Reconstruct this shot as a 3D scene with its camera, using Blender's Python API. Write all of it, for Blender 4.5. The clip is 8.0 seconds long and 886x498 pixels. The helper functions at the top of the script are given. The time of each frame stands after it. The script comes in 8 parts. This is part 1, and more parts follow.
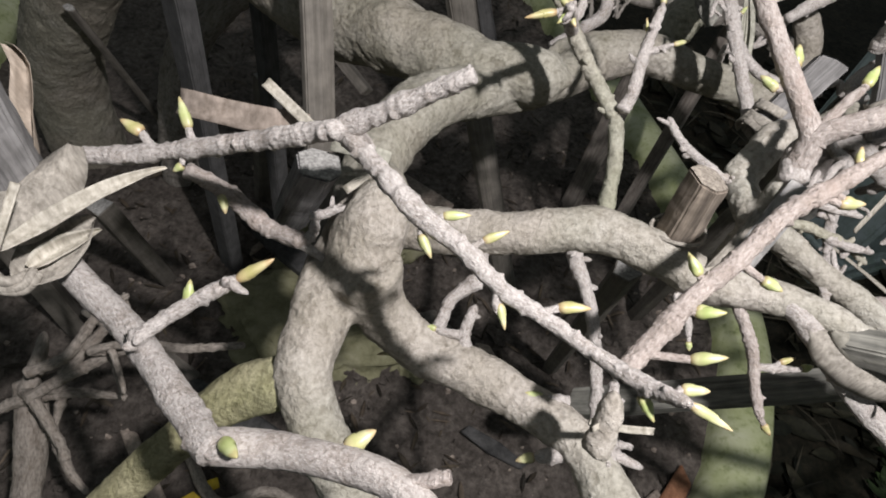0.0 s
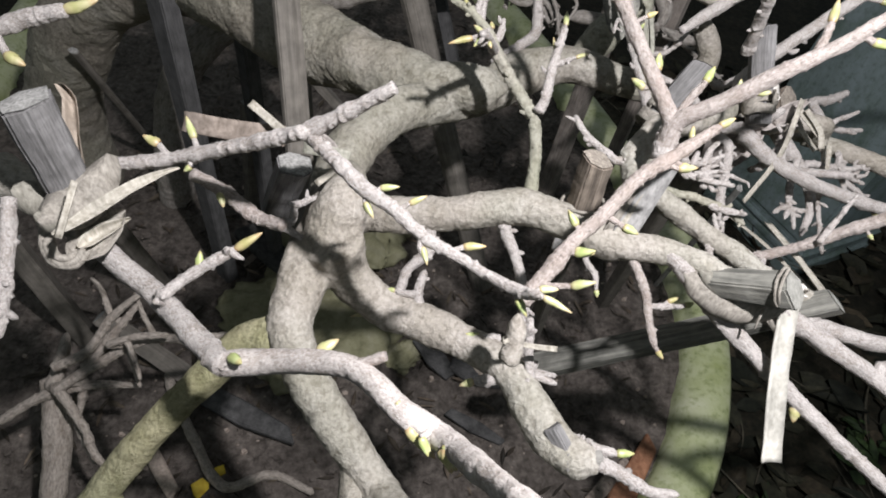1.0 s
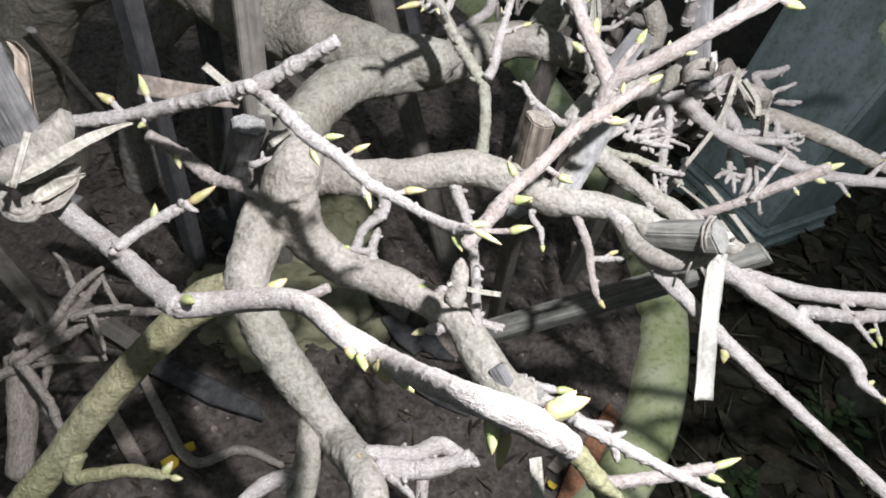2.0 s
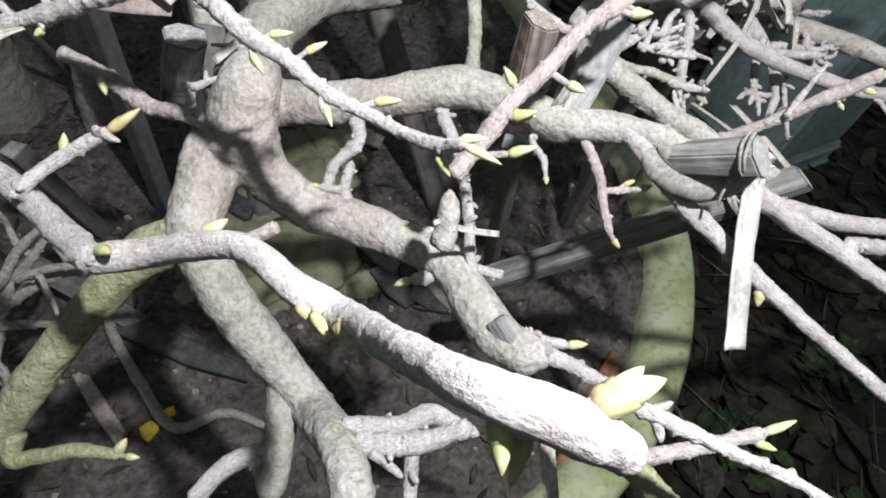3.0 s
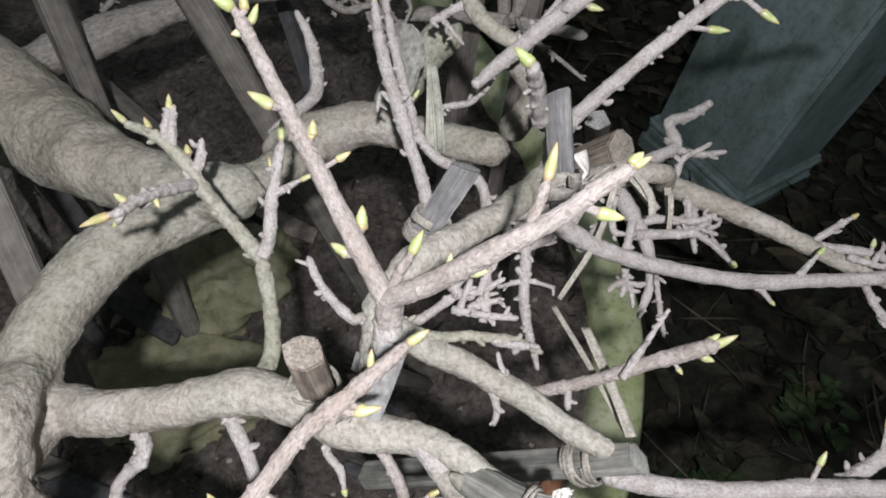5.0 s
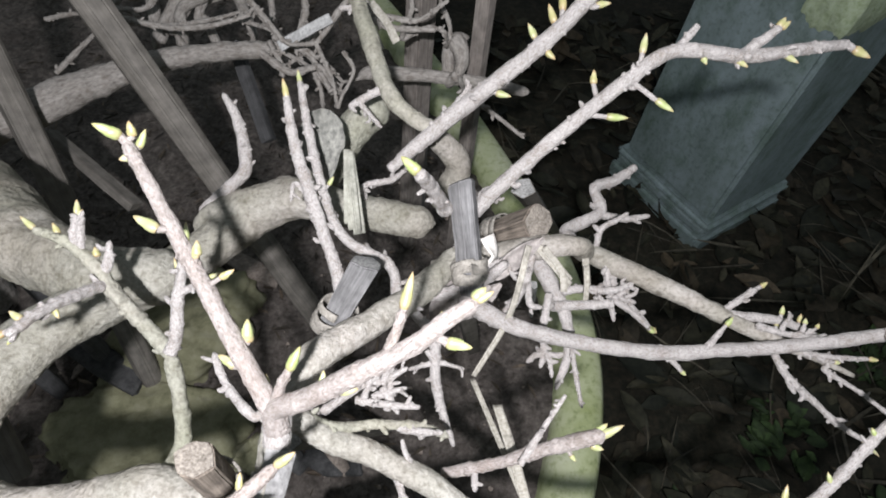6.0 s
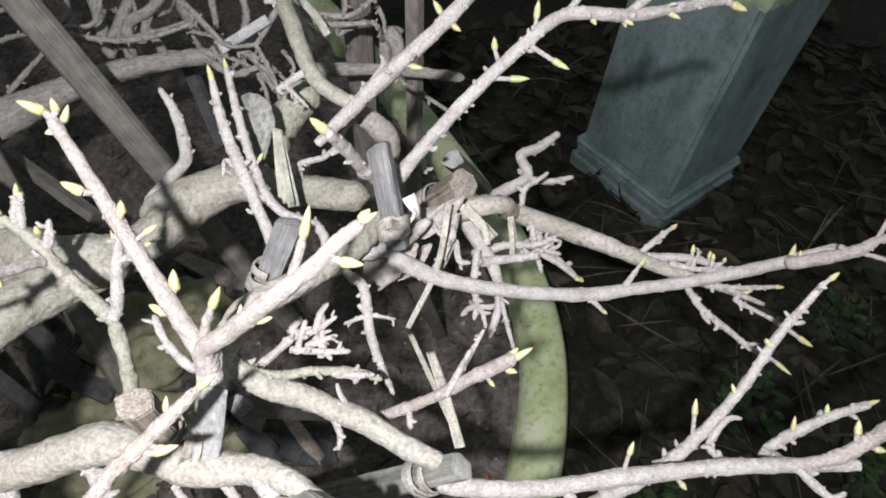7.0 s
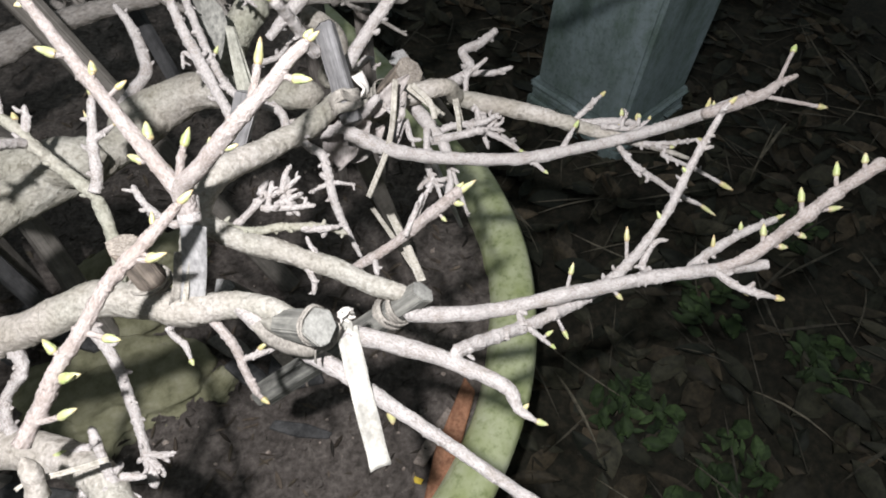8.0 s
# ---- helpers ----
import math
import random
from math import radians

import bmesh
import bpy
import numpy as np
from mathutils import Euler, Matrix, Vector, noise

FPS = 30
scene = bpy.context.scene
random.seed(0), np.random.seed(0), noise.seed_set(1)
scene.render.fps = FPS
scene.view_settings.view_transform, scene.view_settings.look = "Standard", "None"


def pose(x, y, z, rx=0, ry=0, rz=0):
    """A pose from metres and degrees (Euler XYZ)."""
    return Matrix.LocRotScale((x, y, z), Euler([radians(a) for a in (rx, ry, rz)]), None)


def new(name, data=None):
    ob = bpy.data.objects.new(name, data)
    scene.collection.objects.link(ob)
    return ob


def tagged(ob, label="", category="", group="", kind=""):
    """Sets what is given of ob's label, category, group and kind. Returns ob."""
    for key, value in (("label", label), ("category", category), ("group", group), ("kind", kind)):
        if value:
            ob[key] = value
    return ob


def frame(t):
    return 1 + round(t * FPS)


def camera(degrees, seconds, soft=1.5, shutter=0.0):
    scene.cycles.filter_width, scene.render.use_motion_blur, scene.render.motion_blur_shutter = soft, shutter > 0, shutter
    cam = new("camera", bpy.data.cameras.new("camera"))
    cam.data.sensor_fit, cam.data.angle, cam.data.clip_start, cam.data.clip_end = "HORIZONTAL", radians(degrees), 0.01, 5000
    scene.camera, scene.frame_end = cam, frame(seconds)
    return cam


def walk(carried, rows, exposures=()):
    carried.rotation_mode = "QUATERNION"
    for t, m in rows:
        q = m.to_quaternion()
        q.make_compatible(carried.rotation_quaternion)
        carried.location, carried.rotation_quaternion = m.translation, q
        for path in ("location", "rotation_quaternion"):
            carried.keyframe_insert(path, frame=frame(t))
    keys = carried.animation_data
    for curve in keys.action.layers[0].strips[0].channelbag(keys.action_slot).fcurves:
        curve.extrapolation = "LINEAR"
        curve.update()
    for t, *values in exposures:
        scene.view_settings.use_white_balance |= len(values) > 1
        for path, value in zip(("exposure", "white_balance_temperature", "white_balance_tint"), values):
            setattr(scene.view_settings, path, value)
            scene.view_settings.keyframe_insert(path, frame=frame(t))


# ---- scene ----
cam = camera(76.20, 8.0, 1.85)
# seconds, eye, heading to the left, upward tilt, roll
PATH = [
    (0, -0.0923, 0.1641, 0.9697, -11.12, -49.97, 14.40),
    (0.5, -0.0802, 0.1120, 1.0206, -10.50, -48.79, 11.84),
    (1, -0.0670, 0.0652, 1.0343, -11.43, -48.08, 11.45),
    (2.5, -0.0356, 0.0177, 1.0274, -16.39, -48.99, 13.48),
    (3, -0.0256, 0.0627, 0.9637, -17.70, -52.72, 13.55),
    (3.5, 0.0024, 0.1502, 0.9719, -15.80, -53.51, 10.91),
    (4, 0.0730, 0.1987, 1.0010, -16.94, -54.83, 9.26),
    (4.5, 0.1312, 0.2407, 1.0470, -16.17, -54.91, 8.02),
    (5.8, 0.2350, 0.3029, 1.1475, -15.31, -54.29, 6.80),
    (6, 0.2536, 0.3044, 1.1537, -16.12, -53.51, 6.81),
    (6.5, 0.2878, 0.2781, 1.1672, -17.06, -52.08, 5.16),
    (7, 0.2987, 0.2221, 1.1582, -18.16, -52.10, 3.93),
    (7.5, 0.3034, 0.1498, 1.1469, -19.92, -52.48, 3.50),
    (8, 0.2789, 0.0801, 1.1299, -22.36, -53.85, 1.97),
]


def gaze(x, y, z, yaw, pitch, roll):
    return pose(x, y, z, 0, 0, yaw) @ pose(0, 0, 0, 90 + pitch) @ pose(0, 0, 0, 0, 0, roll)


walk(cam, [(r[0], gaze(*r[1:])) for r in PATH], [
    (0, 0.03, 6860, 11), (0.5, 0.08, 6700, 11), (1.0, 0.22, 6640, 10.5), (2.5, 0.42, 6300, 10), (3.0, 0.38, 6280, 10), (3.5, -0.05, 6450, 10),
    (4.5, -0.2, 6480, 10), (5.2, 0.14, 6450, 10), (6.0, 0.46, 6420, 10), (6.5, 0.6, 6440, 10), (7.0, 0.58, 6460, 10), (8, 0.5, 6560, 10),
])

# ---- light ----
world = bpy.data.worlds.new("night")
world.use_nodes = True
scene.world = world
world.node_tree.nodes["Background"].inputs[0].default_value = (0.43, 0.5, 0.55, 1)
world.node_tree.nodes["Background"].inputs[1].default_value = 0.27

# the torch beside the lens: the only lamp
torch = new("torch_lamp", bpy.data.lights.new("torch_lamp", "POINT"))
torch.data.energy = 63.0
torch.data.color = (0.95, 0.958, 1.03)
torch.data.shadow_soft_size = 0.018
torch.location = (0.16, 0.09, 1.42)


# ---- materials ----
def material(name, rough=0.8, spec=0.3):
    m = bpy.data.materials.new(name)
    m.use_nodes = True
    b = m.node_tree.nodes["Principled BSDF"]
    b.inputs["Roughness"].default_value = rough
    b.inputs["Specular IOR Level"].default_value = spec
    return m, m.node_tree.nodes, m.node_tree.links, b


def ramp(nodes, stops):
    r = nodes.new("ShaderNodeValToRGB")
    while len(r.color_ramp.elements) < len(stops):
        r.color_ramp.elements.new(0.5)
    for e, (p, c) in zip(r.color_ramp.elements, stops):
        e.position, e.color = p, (*c, 1)
    return r


def noise_tex(nodes, links, scale, detail=4.0, rough=0.6, stretch=(1, 1, 1), coords="Object"):
    tc, mp, n = nodes.new("ShaderNodeTexCoord"), nodes.new("ShaderNodeMapping"), nodes.new("ShaderNodeTexNoise")
    mp.inputs["Scale"].default_value = stretch
    n.inputs["Scale"].default_value, n.inputs["Detail"].default_value, n.inputs["Roughness"].default_value = scale, detail, rough
    links.new(tc.outputs[coords], mp.inputs[0])
    links.new(mp.outputs[0], n.inputs["Vector"])
    return n


def mix(nodes, links, fac, a, b, mode="MIX"):
    m = nodes.new("ShaderNodeMix")
    m.data_type, m.blend_type = "RGBA", mode
    for socket, v in ((m.inputs[0], fac), (m.inputs[6], a), (m.inputs[7], b)):
        if hasattr(v, "is_output"):
            links.new(v, socket)
        else:
            socket.default_value = v if isinstance(v, float) else (*v, 1)
    return m.outputs[2]


def relief(nodes, links, bsdf, height, strength, distance):
    b = nodes.new("ShaderNodeBump")
    b.inputs["Strength"].default_value, b.inputs["Distance"].default_value = strength, distance
    links.new(height, b.inputs["Height"])
    links.new(b.outputs[0], bsdf.inputs["Normal"])
    return b


def grain_tex(nodes, links, scale, along, detail=5.0, rough=0.65):
    """Noise laid along a stem: its coordinates run round and along the bark."""
    at, mp, n = nodes.new("ShaderNodeAttribute"), nodes.new("ShaderNodeMapping"), nodes.new("ShaderNodeTexNoise")
    at.attribute_name = "grain"
    mp.inputs["Scale"].default_value = (1, 1, along)
    n.inputs["Scale"].default_value, n.inputs["Detail"].default_value, n.inputs["Roughness"].default_value = scale, detail, rough
    links.new(at.outputs["Vector"], mp.inputs[0])
    links.new(mp.outputs[0], n.inputs["Vector"])
    return n


def pebbles(nodes, links, scale, coords, stretch=(1, 1, 1)):
    """Small rounded warts, each a cell of its own."""
    at, mp, v = nodes.new("ShaderNodeAttribute"), nodes.new("ShaderNodeMapping"), nodes.new("ShaderNodeTexVoronoi")
    at.attribute_name = "grain"
    if coords != "grain":
        at = nodes.new("ShaderNodeTexCoord")
    mp.inputs["Scale"].default_value = stretch
    v.inputs["Scale"].default_value = scale
    links.new(at.outputs["Vector" if coords == "grain" else coords], mp.inputs[0])
    links.new(mp.outputs[0], v.inputs["Vector"])
    return v


def sum_of(nodes, links, rows):
    """Heights added up, each with its weight."""
    total = None
    for socket, weight in rows:
        m = nodes.new("ShaderNodeMath")
        m.operation = "MULTIPLY_ADD"
        links.new(socket, m.inputs[0])
        m.inputs[1].default_value = weight
        if total:
            links.new(total, m.inputs[2])
        else:
            m.inputs[2].default_value = 0.0
        total = m.outputs[0]
    return total


def bark(name, dark, pale, moss, moss_from, grain, bump, fleck=0.7, along=0.3):
    """Young bark: fine grain along the stem, crowded little warts, pale flecks and faint rings."""
    m, n, l, b = material(name, 0.8, 0.3)
    fine, broad, patch = grain_tex(n, l, grain, along), noise_tex(n, l, 60, 5, 0.7), noise_tex(n, l, 22, 4, 0.7)
    base = ramp(n, [(0.3, dark), (0.46, tuple((p * 2 + q) / 3 for p, q in zip(pale, dark))), (0.62, pale)])
    l.new(fine.outputs[0], base.inputs[0])
    shade = ramp(n, [(0.34, (0.78, 0.75, 0.72)), (0.5, (1, 1, 1)), (0.66, (1.12, 1.12, 1.12))])
    l.new(broad.outputs[0], shade.inputs[0])
    col = mix(n, l, 1.0, base.outputs[0], shade.outputs[0], "MULTIPLY")
    spots = ramp(n, [(moss_from, (0, 0, 0)), (moss_from + 0.16, (0.8, 0.8, 0.8))])
    l.new(patch.outputs[0], spots.inputs[0])
    col = mix(n, l, spots.outputs[0], col, moss)
    wart = pebbles(n, l, grain * 0.75, "grain", (1, 1, 0.6))
    pit = ramp(n, [(0.25, (1.06, 1.06, 1.06)), (0.5, (1, 1, 1)), (0.85, (0.76, 0.74, 0.72))])
    l.new(wart.outputs["Distance"], pit.inputs[0])
    col = mix(n, l, 0.8, col, pit.outputs[0], "MULTIPLY")
    grit = grain_tex(n, l, grain * 2.6, 0.8, 2, 0.5)
    pale_spots = ramp(n, [(fleck, (0, 0, 0)), (fleck + 0.05, (0.8, 0.8, 0.8))])
    l.new(grit.outputs[0], pale_spots.inputs[0])
    col = mix(n, l, pale_spots.outputs[0], col, tuple(min(0.68, v * 1.5) for v in pale))
    l.new(col, b.inputs["Base Color"])
    rings = grain_tex(n, l, 130, 6.0, 3, 0.6)
    relief(n, l, b, sum_of(n, l, [(fine.outputs[0], 0.8), (wart.outputs["Distance"], -0.22), (grit.outputs[0], 0.4), (rings.outputs[0], 0.15)]), bump, 0.003)
    return m


def limb_bark(name, dark, pale, moss, much=0.55, old=0.0):
    """Old bark: fine grit, close-set scales, long faint streaks, olive algae in patches and dark scars."""
    m, n, l, b = material(name, 0.86, 0.22)
    fine, mid, patch, big = noise_tex(n, l, 260, 4, 0.65), noise_tex(n, l, 70, 5, 0.7), noise_tex(n, l, 16, 8, 0.75), noise_tex(n, l, 7, 2)
    base = ramp(n, [(0.3, dark), (0.45, tuple((p * 3 + q) / 4 for p, q in zip(pale, dark))), (0.62, pale)])
    l.new(mid.outputs[0], base.inputs[0])
    grit = ramp(n, [(0.3, (0.74, 0.725, 0.7)), (0.44, (0.95, 0.945, 0.935)), (0.56, (1.04, 1.04, 1.04)), (0.7, (1.2, 1.19, 1.18))])
    l.new(fine.outputs[0], grit.inputs[0])
    col = mix(n, l, 1.0, base.outputs[0], grit.outputs[0], "MULTIPLY")
    spots = ramp(n, [(0.4, (0, 0, 0)), (0.74, (much, much, much))])
    tc = n.new("ShaderNodeTexCoord")
    axes, aged = n.new("ShaderNodeSeparateXYZ"), n.new("ShaderNodeMapRange")
    l.new(tc.outputs["Object"], axes.inputs[0])
    l.new(axes.outputs[1], aged.inputs[0])
    aged.inputs[1].default_value, aged.inputs[2].default_value, aged.inputs[4].default_value = 0.48, 0.8, old
    foot = n.new("ShaderNodeMapRange")
    l.new(axes.outputs[0], foot.inputs[0])
    foot.inputs[1].default_value, foot.inputs[2].default_value, foot.inputs[4].default_value = 0.1, -0.12, old * 0.6
    l.new(sum_of(n, l, [(patch.outputs[0], 1.0), (aged.outputs[0], 1.0), (foot.outputs[0], 1.0)]), spots.inputs[0])
    col = mix(n, l, spots.outputs[0], col, mix(n, l, 1.0, moss, grit.outputs[0], "MULTIPLY"))
    tint = ramp(n, [(0.4, (1.03, 0.995, 0.975)), (0.62, (0.96, 0.968, 0.925))])
    l.new(big.outputs[0], tint.inputs[0])
    col = mix(n, l, 1.0, col, tint.outputs[0], "MULTIPLY")
    warp = mix(n, l, 0.02, tc.outputs["Object"], mid.outputs["Color"])
    scale = n.new("ShaderNodeTexVoronoi")
    scale.inputs["Scale"].default_value = 210
    l.new(warp, scale.inputs["Vector"])
    gap = ramp(n, [(0.3, (1.06, 1.06, 1.06)), (0.55, (0.98, 0.98, 0.98)), (0.85, (0.68, 0.66, 0.63))])
    l.new(scale.outputs["Distance"], gap.inputs[0])
    col = mix(n, l, 0.75, col, gap.outputs[0], "MULTIPLY")
    scar = noise_tex(n, l, 48, 4, 0.6, (1, 1, 1))
    dark_scar = ramp(n, [(0.66, (1, 1, 1)), (0.72, (0.5, 0.48, 0.45))])
    l.new(scar.outputs[0], dark_scar.inputs[0])
    l.new(mix(n, l, 0.7, col, dark_scar.outputs[0], "MULTIPLY"), b.inputs["Base Color"])
    relief(n, l, b, sum_of(n, l, [(mid.outputs[0], 0.7), (fine.outputs[0], 0.7), (scale.outputs["Distance"], -0.35)]), 0.7, 0.0032)
    return m


BARK_LIMB = limb_bark("bark_limb", (0.275, 0.258, 0.23), (0.385, 0.364, 0.328), (0.175, 0.161, 0.121), 0.72, 0.15)
BARK_TWIG = bark("bark_twig", (0.24, 0.213, 0.193), (0.455, 0.42, 0.388), (0.32, 0.27, 0.225), 0.6, 700, 0.8, 0.62, 0.6)
BARK_GREEN = limb_bark("bark_green", (0.145, 0.14, 0.082), (0.29, 0.278, 0.178), (0.215, 0.212, 0.1), 0.75)
BARK_ALGAE = limb_bark("bark_algae", (0.18, 0.172, 0.142), (0.33, 0.317, 0.27), (0.22, 0.218, 0.15), 0.7)
BARK_RED = bark("bark_reddish", (0.24, 0.198, 0.175), (0.43, 0.38, 0.343), (0.35, 0.28, 0.24), 0.56, 620, 0.9, 0.64, 0.5)
BARK_TAN = bark("bark_tan", (0.24, 0.197, 0.172), (0.425, 0.367, 0.327), (0.35, 0.28, 0.238), 0.54, 620, 0.9, 0.66, 0.5)
BARK_NEAR = bark("bark_smooth_pale", (0.26, 0.225, 0.2), (0.475, 0.433, 0.397), (0.38, 0.31, 0.265), 0.58, 700, 0.5, 0.64, 0.6)
BARK_ROOT = bark("bark_root", (0.14, 0.12, 0.1), (0.32, 0.282, 0.24), (0.3, 0.25, 0.2), 0.6, 420, 0.7, 0.7)
BARK_FAR = bark("bark_dead", (0.14, 0.124, 0.107), (0.31, 0.284, 0.25), (0.21, 0.195, 0.155), 0.62, 260, 0.7, 0.72)


def wood(name, dark, pale, along=0.02, rough=0.8, bump=0.5, scale=260):
    """Fibrous wood: grain drawn out along the mesh's z axis."""
    m, n, l, b = material(name, rough, 0.3)
    fibre, broad = noise_tex(n, l, scale, 5, 0.65, (1, 1, along)), noise_tex(n, l, 40, 3, 0.6)
    base = ramp(n, [(0.32, dark), (0.68, pale)])
    l.new(fibre.outputs[0], base.inputs[0])
    shade = ramp(n, [(0.3, (0.65, 0.65, 0.65)), (0.7, (1.15, 1.15, 1.15))])
    l.new(broad.outputs[0], shade.inputs[0])
    l.new(mix(n, l, 1.0, base.outputs[0], shade.outputs[0], "MULTIPLY"), b.inputs["Base Color"])
    relief(n, l, b, fibre.outputs[0], bump, 0.0015)
    return m


WOOD_GREY = wood("weathered_grey_wood", (0.115, 0.11, 0.105), (0.235, 0.226, 0.217), 0.08, 0.85, 0.5, 420)
WOOD_CANE = wood("smooth_old_cane", (0.118, 0.106, 0.088), (0.19, 0.171, 0.146), 0.06, 0.75, 0.35, 190)
WOOD_DARK = wood("dark_weathered_wood", (0.058, 0.056, 0.054), (0.1, 0.098, 0.095), 0.08, 0.9, 0.4, 420)
WOOD_BROWN = wood("brown_split_wood", (0.15, 0.128, 0.108), (0.29, 0.255, 0.222), 0.08, 0.85, 0.5, 240)
WOOD_PALE = wood("pale_grey_wood", (0.27, 0.262, 0.245), (0.5, 0.49, 0.46), 0.05)
BARK_SHEATH = wood("grey_bark_sheath", (0.19, 0.183, 0.172), (0.36, 0.348, 0.328), 0.1, 0.85, 0.6, 260)
WOOD_DULL = wood("dull_weathered_wood", (0.06, 0.056, 0.05), (0.17, 0.16, 0.145), 0.08, 0.9, 0.6, 360)
WOOD_OLIVE = wood("olive_grey_split_wood", (0.1, 0.098, 0.086), (0.29, 0.28, 0.24), 0.08, 0.85, 0.6, 200)
WOOD_CUT_OLIVE = wood("olive_cut_wood", (0.17, 0.165, 0.143), (0.31, 0.302, 0.268), 0.9, 0.9, 0.5, 300)
WOOD_PEG = wood("grey_brown_split_wood", (0.12, 0.113, 0.098), (0.28, 0.268, 0.24), 0.08)
WOOD_RED = wood("reddish_brown_wood", (0.075, 0.06, 0.048), (0.3, 0.248, 0.195), 0.06, 0.85, 0.9)
WOOD_CUT = wood("sawn_end_grain", (0.13, 0.125, 0.115), (0.36, 0.35, 0.325), 1.0, 0.9, 0.6, 420)
WOOD_CUT_RED = wood("reddish_end_grain", (0.12, 0.1, 0.08), (0.37, 0.325, 0.268), 1.0, 0.9, 0.6, 420)
RAFFIA = wood("raffia", (0.17, 0.152, 0.125), (0.36, 0.33, 0.282), 0.15, 0.85, 0.6, 380)
RAFFIA_OLIVE = wood("olive_raffia", (0.15, 0.14, 0.112), (0.31, 0.29, 0.242), 0.1, 0.85, 0.6, 300)
STRAW = wood("dry_straw", (0.24, 0.216, 0.17), (0.48, 0.445, 0.375), 0.02, 0.65, 0.4, 320)
CANE_PALE = wood("pale_split_cane", (0.37, 0.352, 0.3), (0.54, 0.515, 0.45), 0.02, 0.65, 0.3, 240)
PITH = wood("pale_pith", (0.5, 0.46, 0.4), (0.7, 0.66, 0.6), 1.0, 0.8, 0.3, 500)
LEAF_DRY = wood("dry_leaf", (0.15, 0.12, 0.095), (0.32, 0.265, 0.22), 0.3, 0.75, 0.4, 150)

LEAF_PALE = wood("pale_dry_leaf", (0.22, 0.213, 0.168), (0.4, 0.387, 0.322), 0.1, 0.8, 0.5, 220)
LEAF_TAN = wood("tan_dry_leaf", (0.18, 0.145, 0.11), (0.36, 0.3, 0.24), 0.15, 0.8, 0.5, 200)
LEAF_GREY = wood("grey_dry_leaf", (0.19, 0.165, 0.148), (0.4, 0.36, 0.325), 0.3, 0.8, 0.5, 170)


def bud_material():
    m, n, l, b = material("bud_scales", 0.42, 0.5)
    tc, sep = n.new("ShaderNodeTexCoord"), n.new("ShaderNodeSeparateXYZ")
    l.new(tc.outputs["Object"], sep.inputs[0])
    grain = noise_tex(n, l, 5.0, 3, 0.6, (2, 2, 1))
    s = n.new("ShaderNodeMath")
    s.operation = "MULTIPLY_ADD"
    l.new(grain.outputs[0], s.inputs[0])
    s.inputs[1].default_value = 0.35
    l.new(sep.outputs[2], s.inputs[2])
    tone = ramp(n, [(0.14, (0.28, 0.185, 0.105)), (0.3, (0.39, 0.36, 0.2)), (0.55, (0.36, 0.375, 0.17)), (0.9, (0.48, 0.47, 0.28)), (1.0, (0.43, 0.35, 0.2))])
    l.new(s.outputs[0], tone.inputs[0])
    info, vary = n.new("ShaderNodeObjectInfo"), ramp(n, [(0.0, (0.95, 0.84, 0.74)), (0.5, (1, 1, 1)), (1.0, (0.82, 0.95, 0.7))])
    l.new(info.outputs["Random"], vary.inputs[0])
    l.new(mix(n, l, 1.0, tone.outputs[0], vary.outputs[0], "MULTIPLY"), b.inputs["Base Color"])
    b.inputs["Subsurface Weight"].default_value = 0.0
    return m


BUD = bud_material()


def earth(name, dark, mid, pale, scale, bump, dist):
    m, n, l, b = material(name, 0.95, 0.2)
    a, c = noise_tex(n, l, scale, 8, 0.7), noise_tex(n, l, scale * 0.11, 4, 0.6)
    base = ramp(n, [(0.3, dark), (0.5, mid), (0.75, pale)])
    l.new(a.outputs[0], base.inputs[0])
    shade = ramp(n, [(0.3, (0.6, 0.6, 0.6)), (0.72, (1.2, 1.2, 1.2))])
    l.new(c.outputs[0], shade.inputs[0])
    l.new(mix(n, l, 1.0, base.outputs[0], shade.outputs[0], "MULTIPLY"), b.inputs["Base Color"])
    relief(n, l, b, a.outputs[0], bump, dist)
    return m


SOIL = earth("damp_soil", (0.046, 0.039, 0.032), (0.13, 0.11, 0.094), (0.25, 0.218, 0.187), 60, 1.0, 0.012)
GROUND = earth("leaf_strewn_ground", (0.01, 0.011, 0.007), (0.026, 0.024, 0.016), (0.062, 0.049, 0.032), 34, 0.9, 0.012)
ROCK = earth("mossy_rock", (0.13, 0.125, 0.07), (0.235, 0.225, 0.135), (0.33, 0.312, 0.215), 26, 0.7, 0.006)
SLATE = earth("dark_slate", (0.03, 0.03, 0.029), (0.075, 0.073, 0.07), (0.14, 0.136, 0.13), 45, 0.8, 0.006)


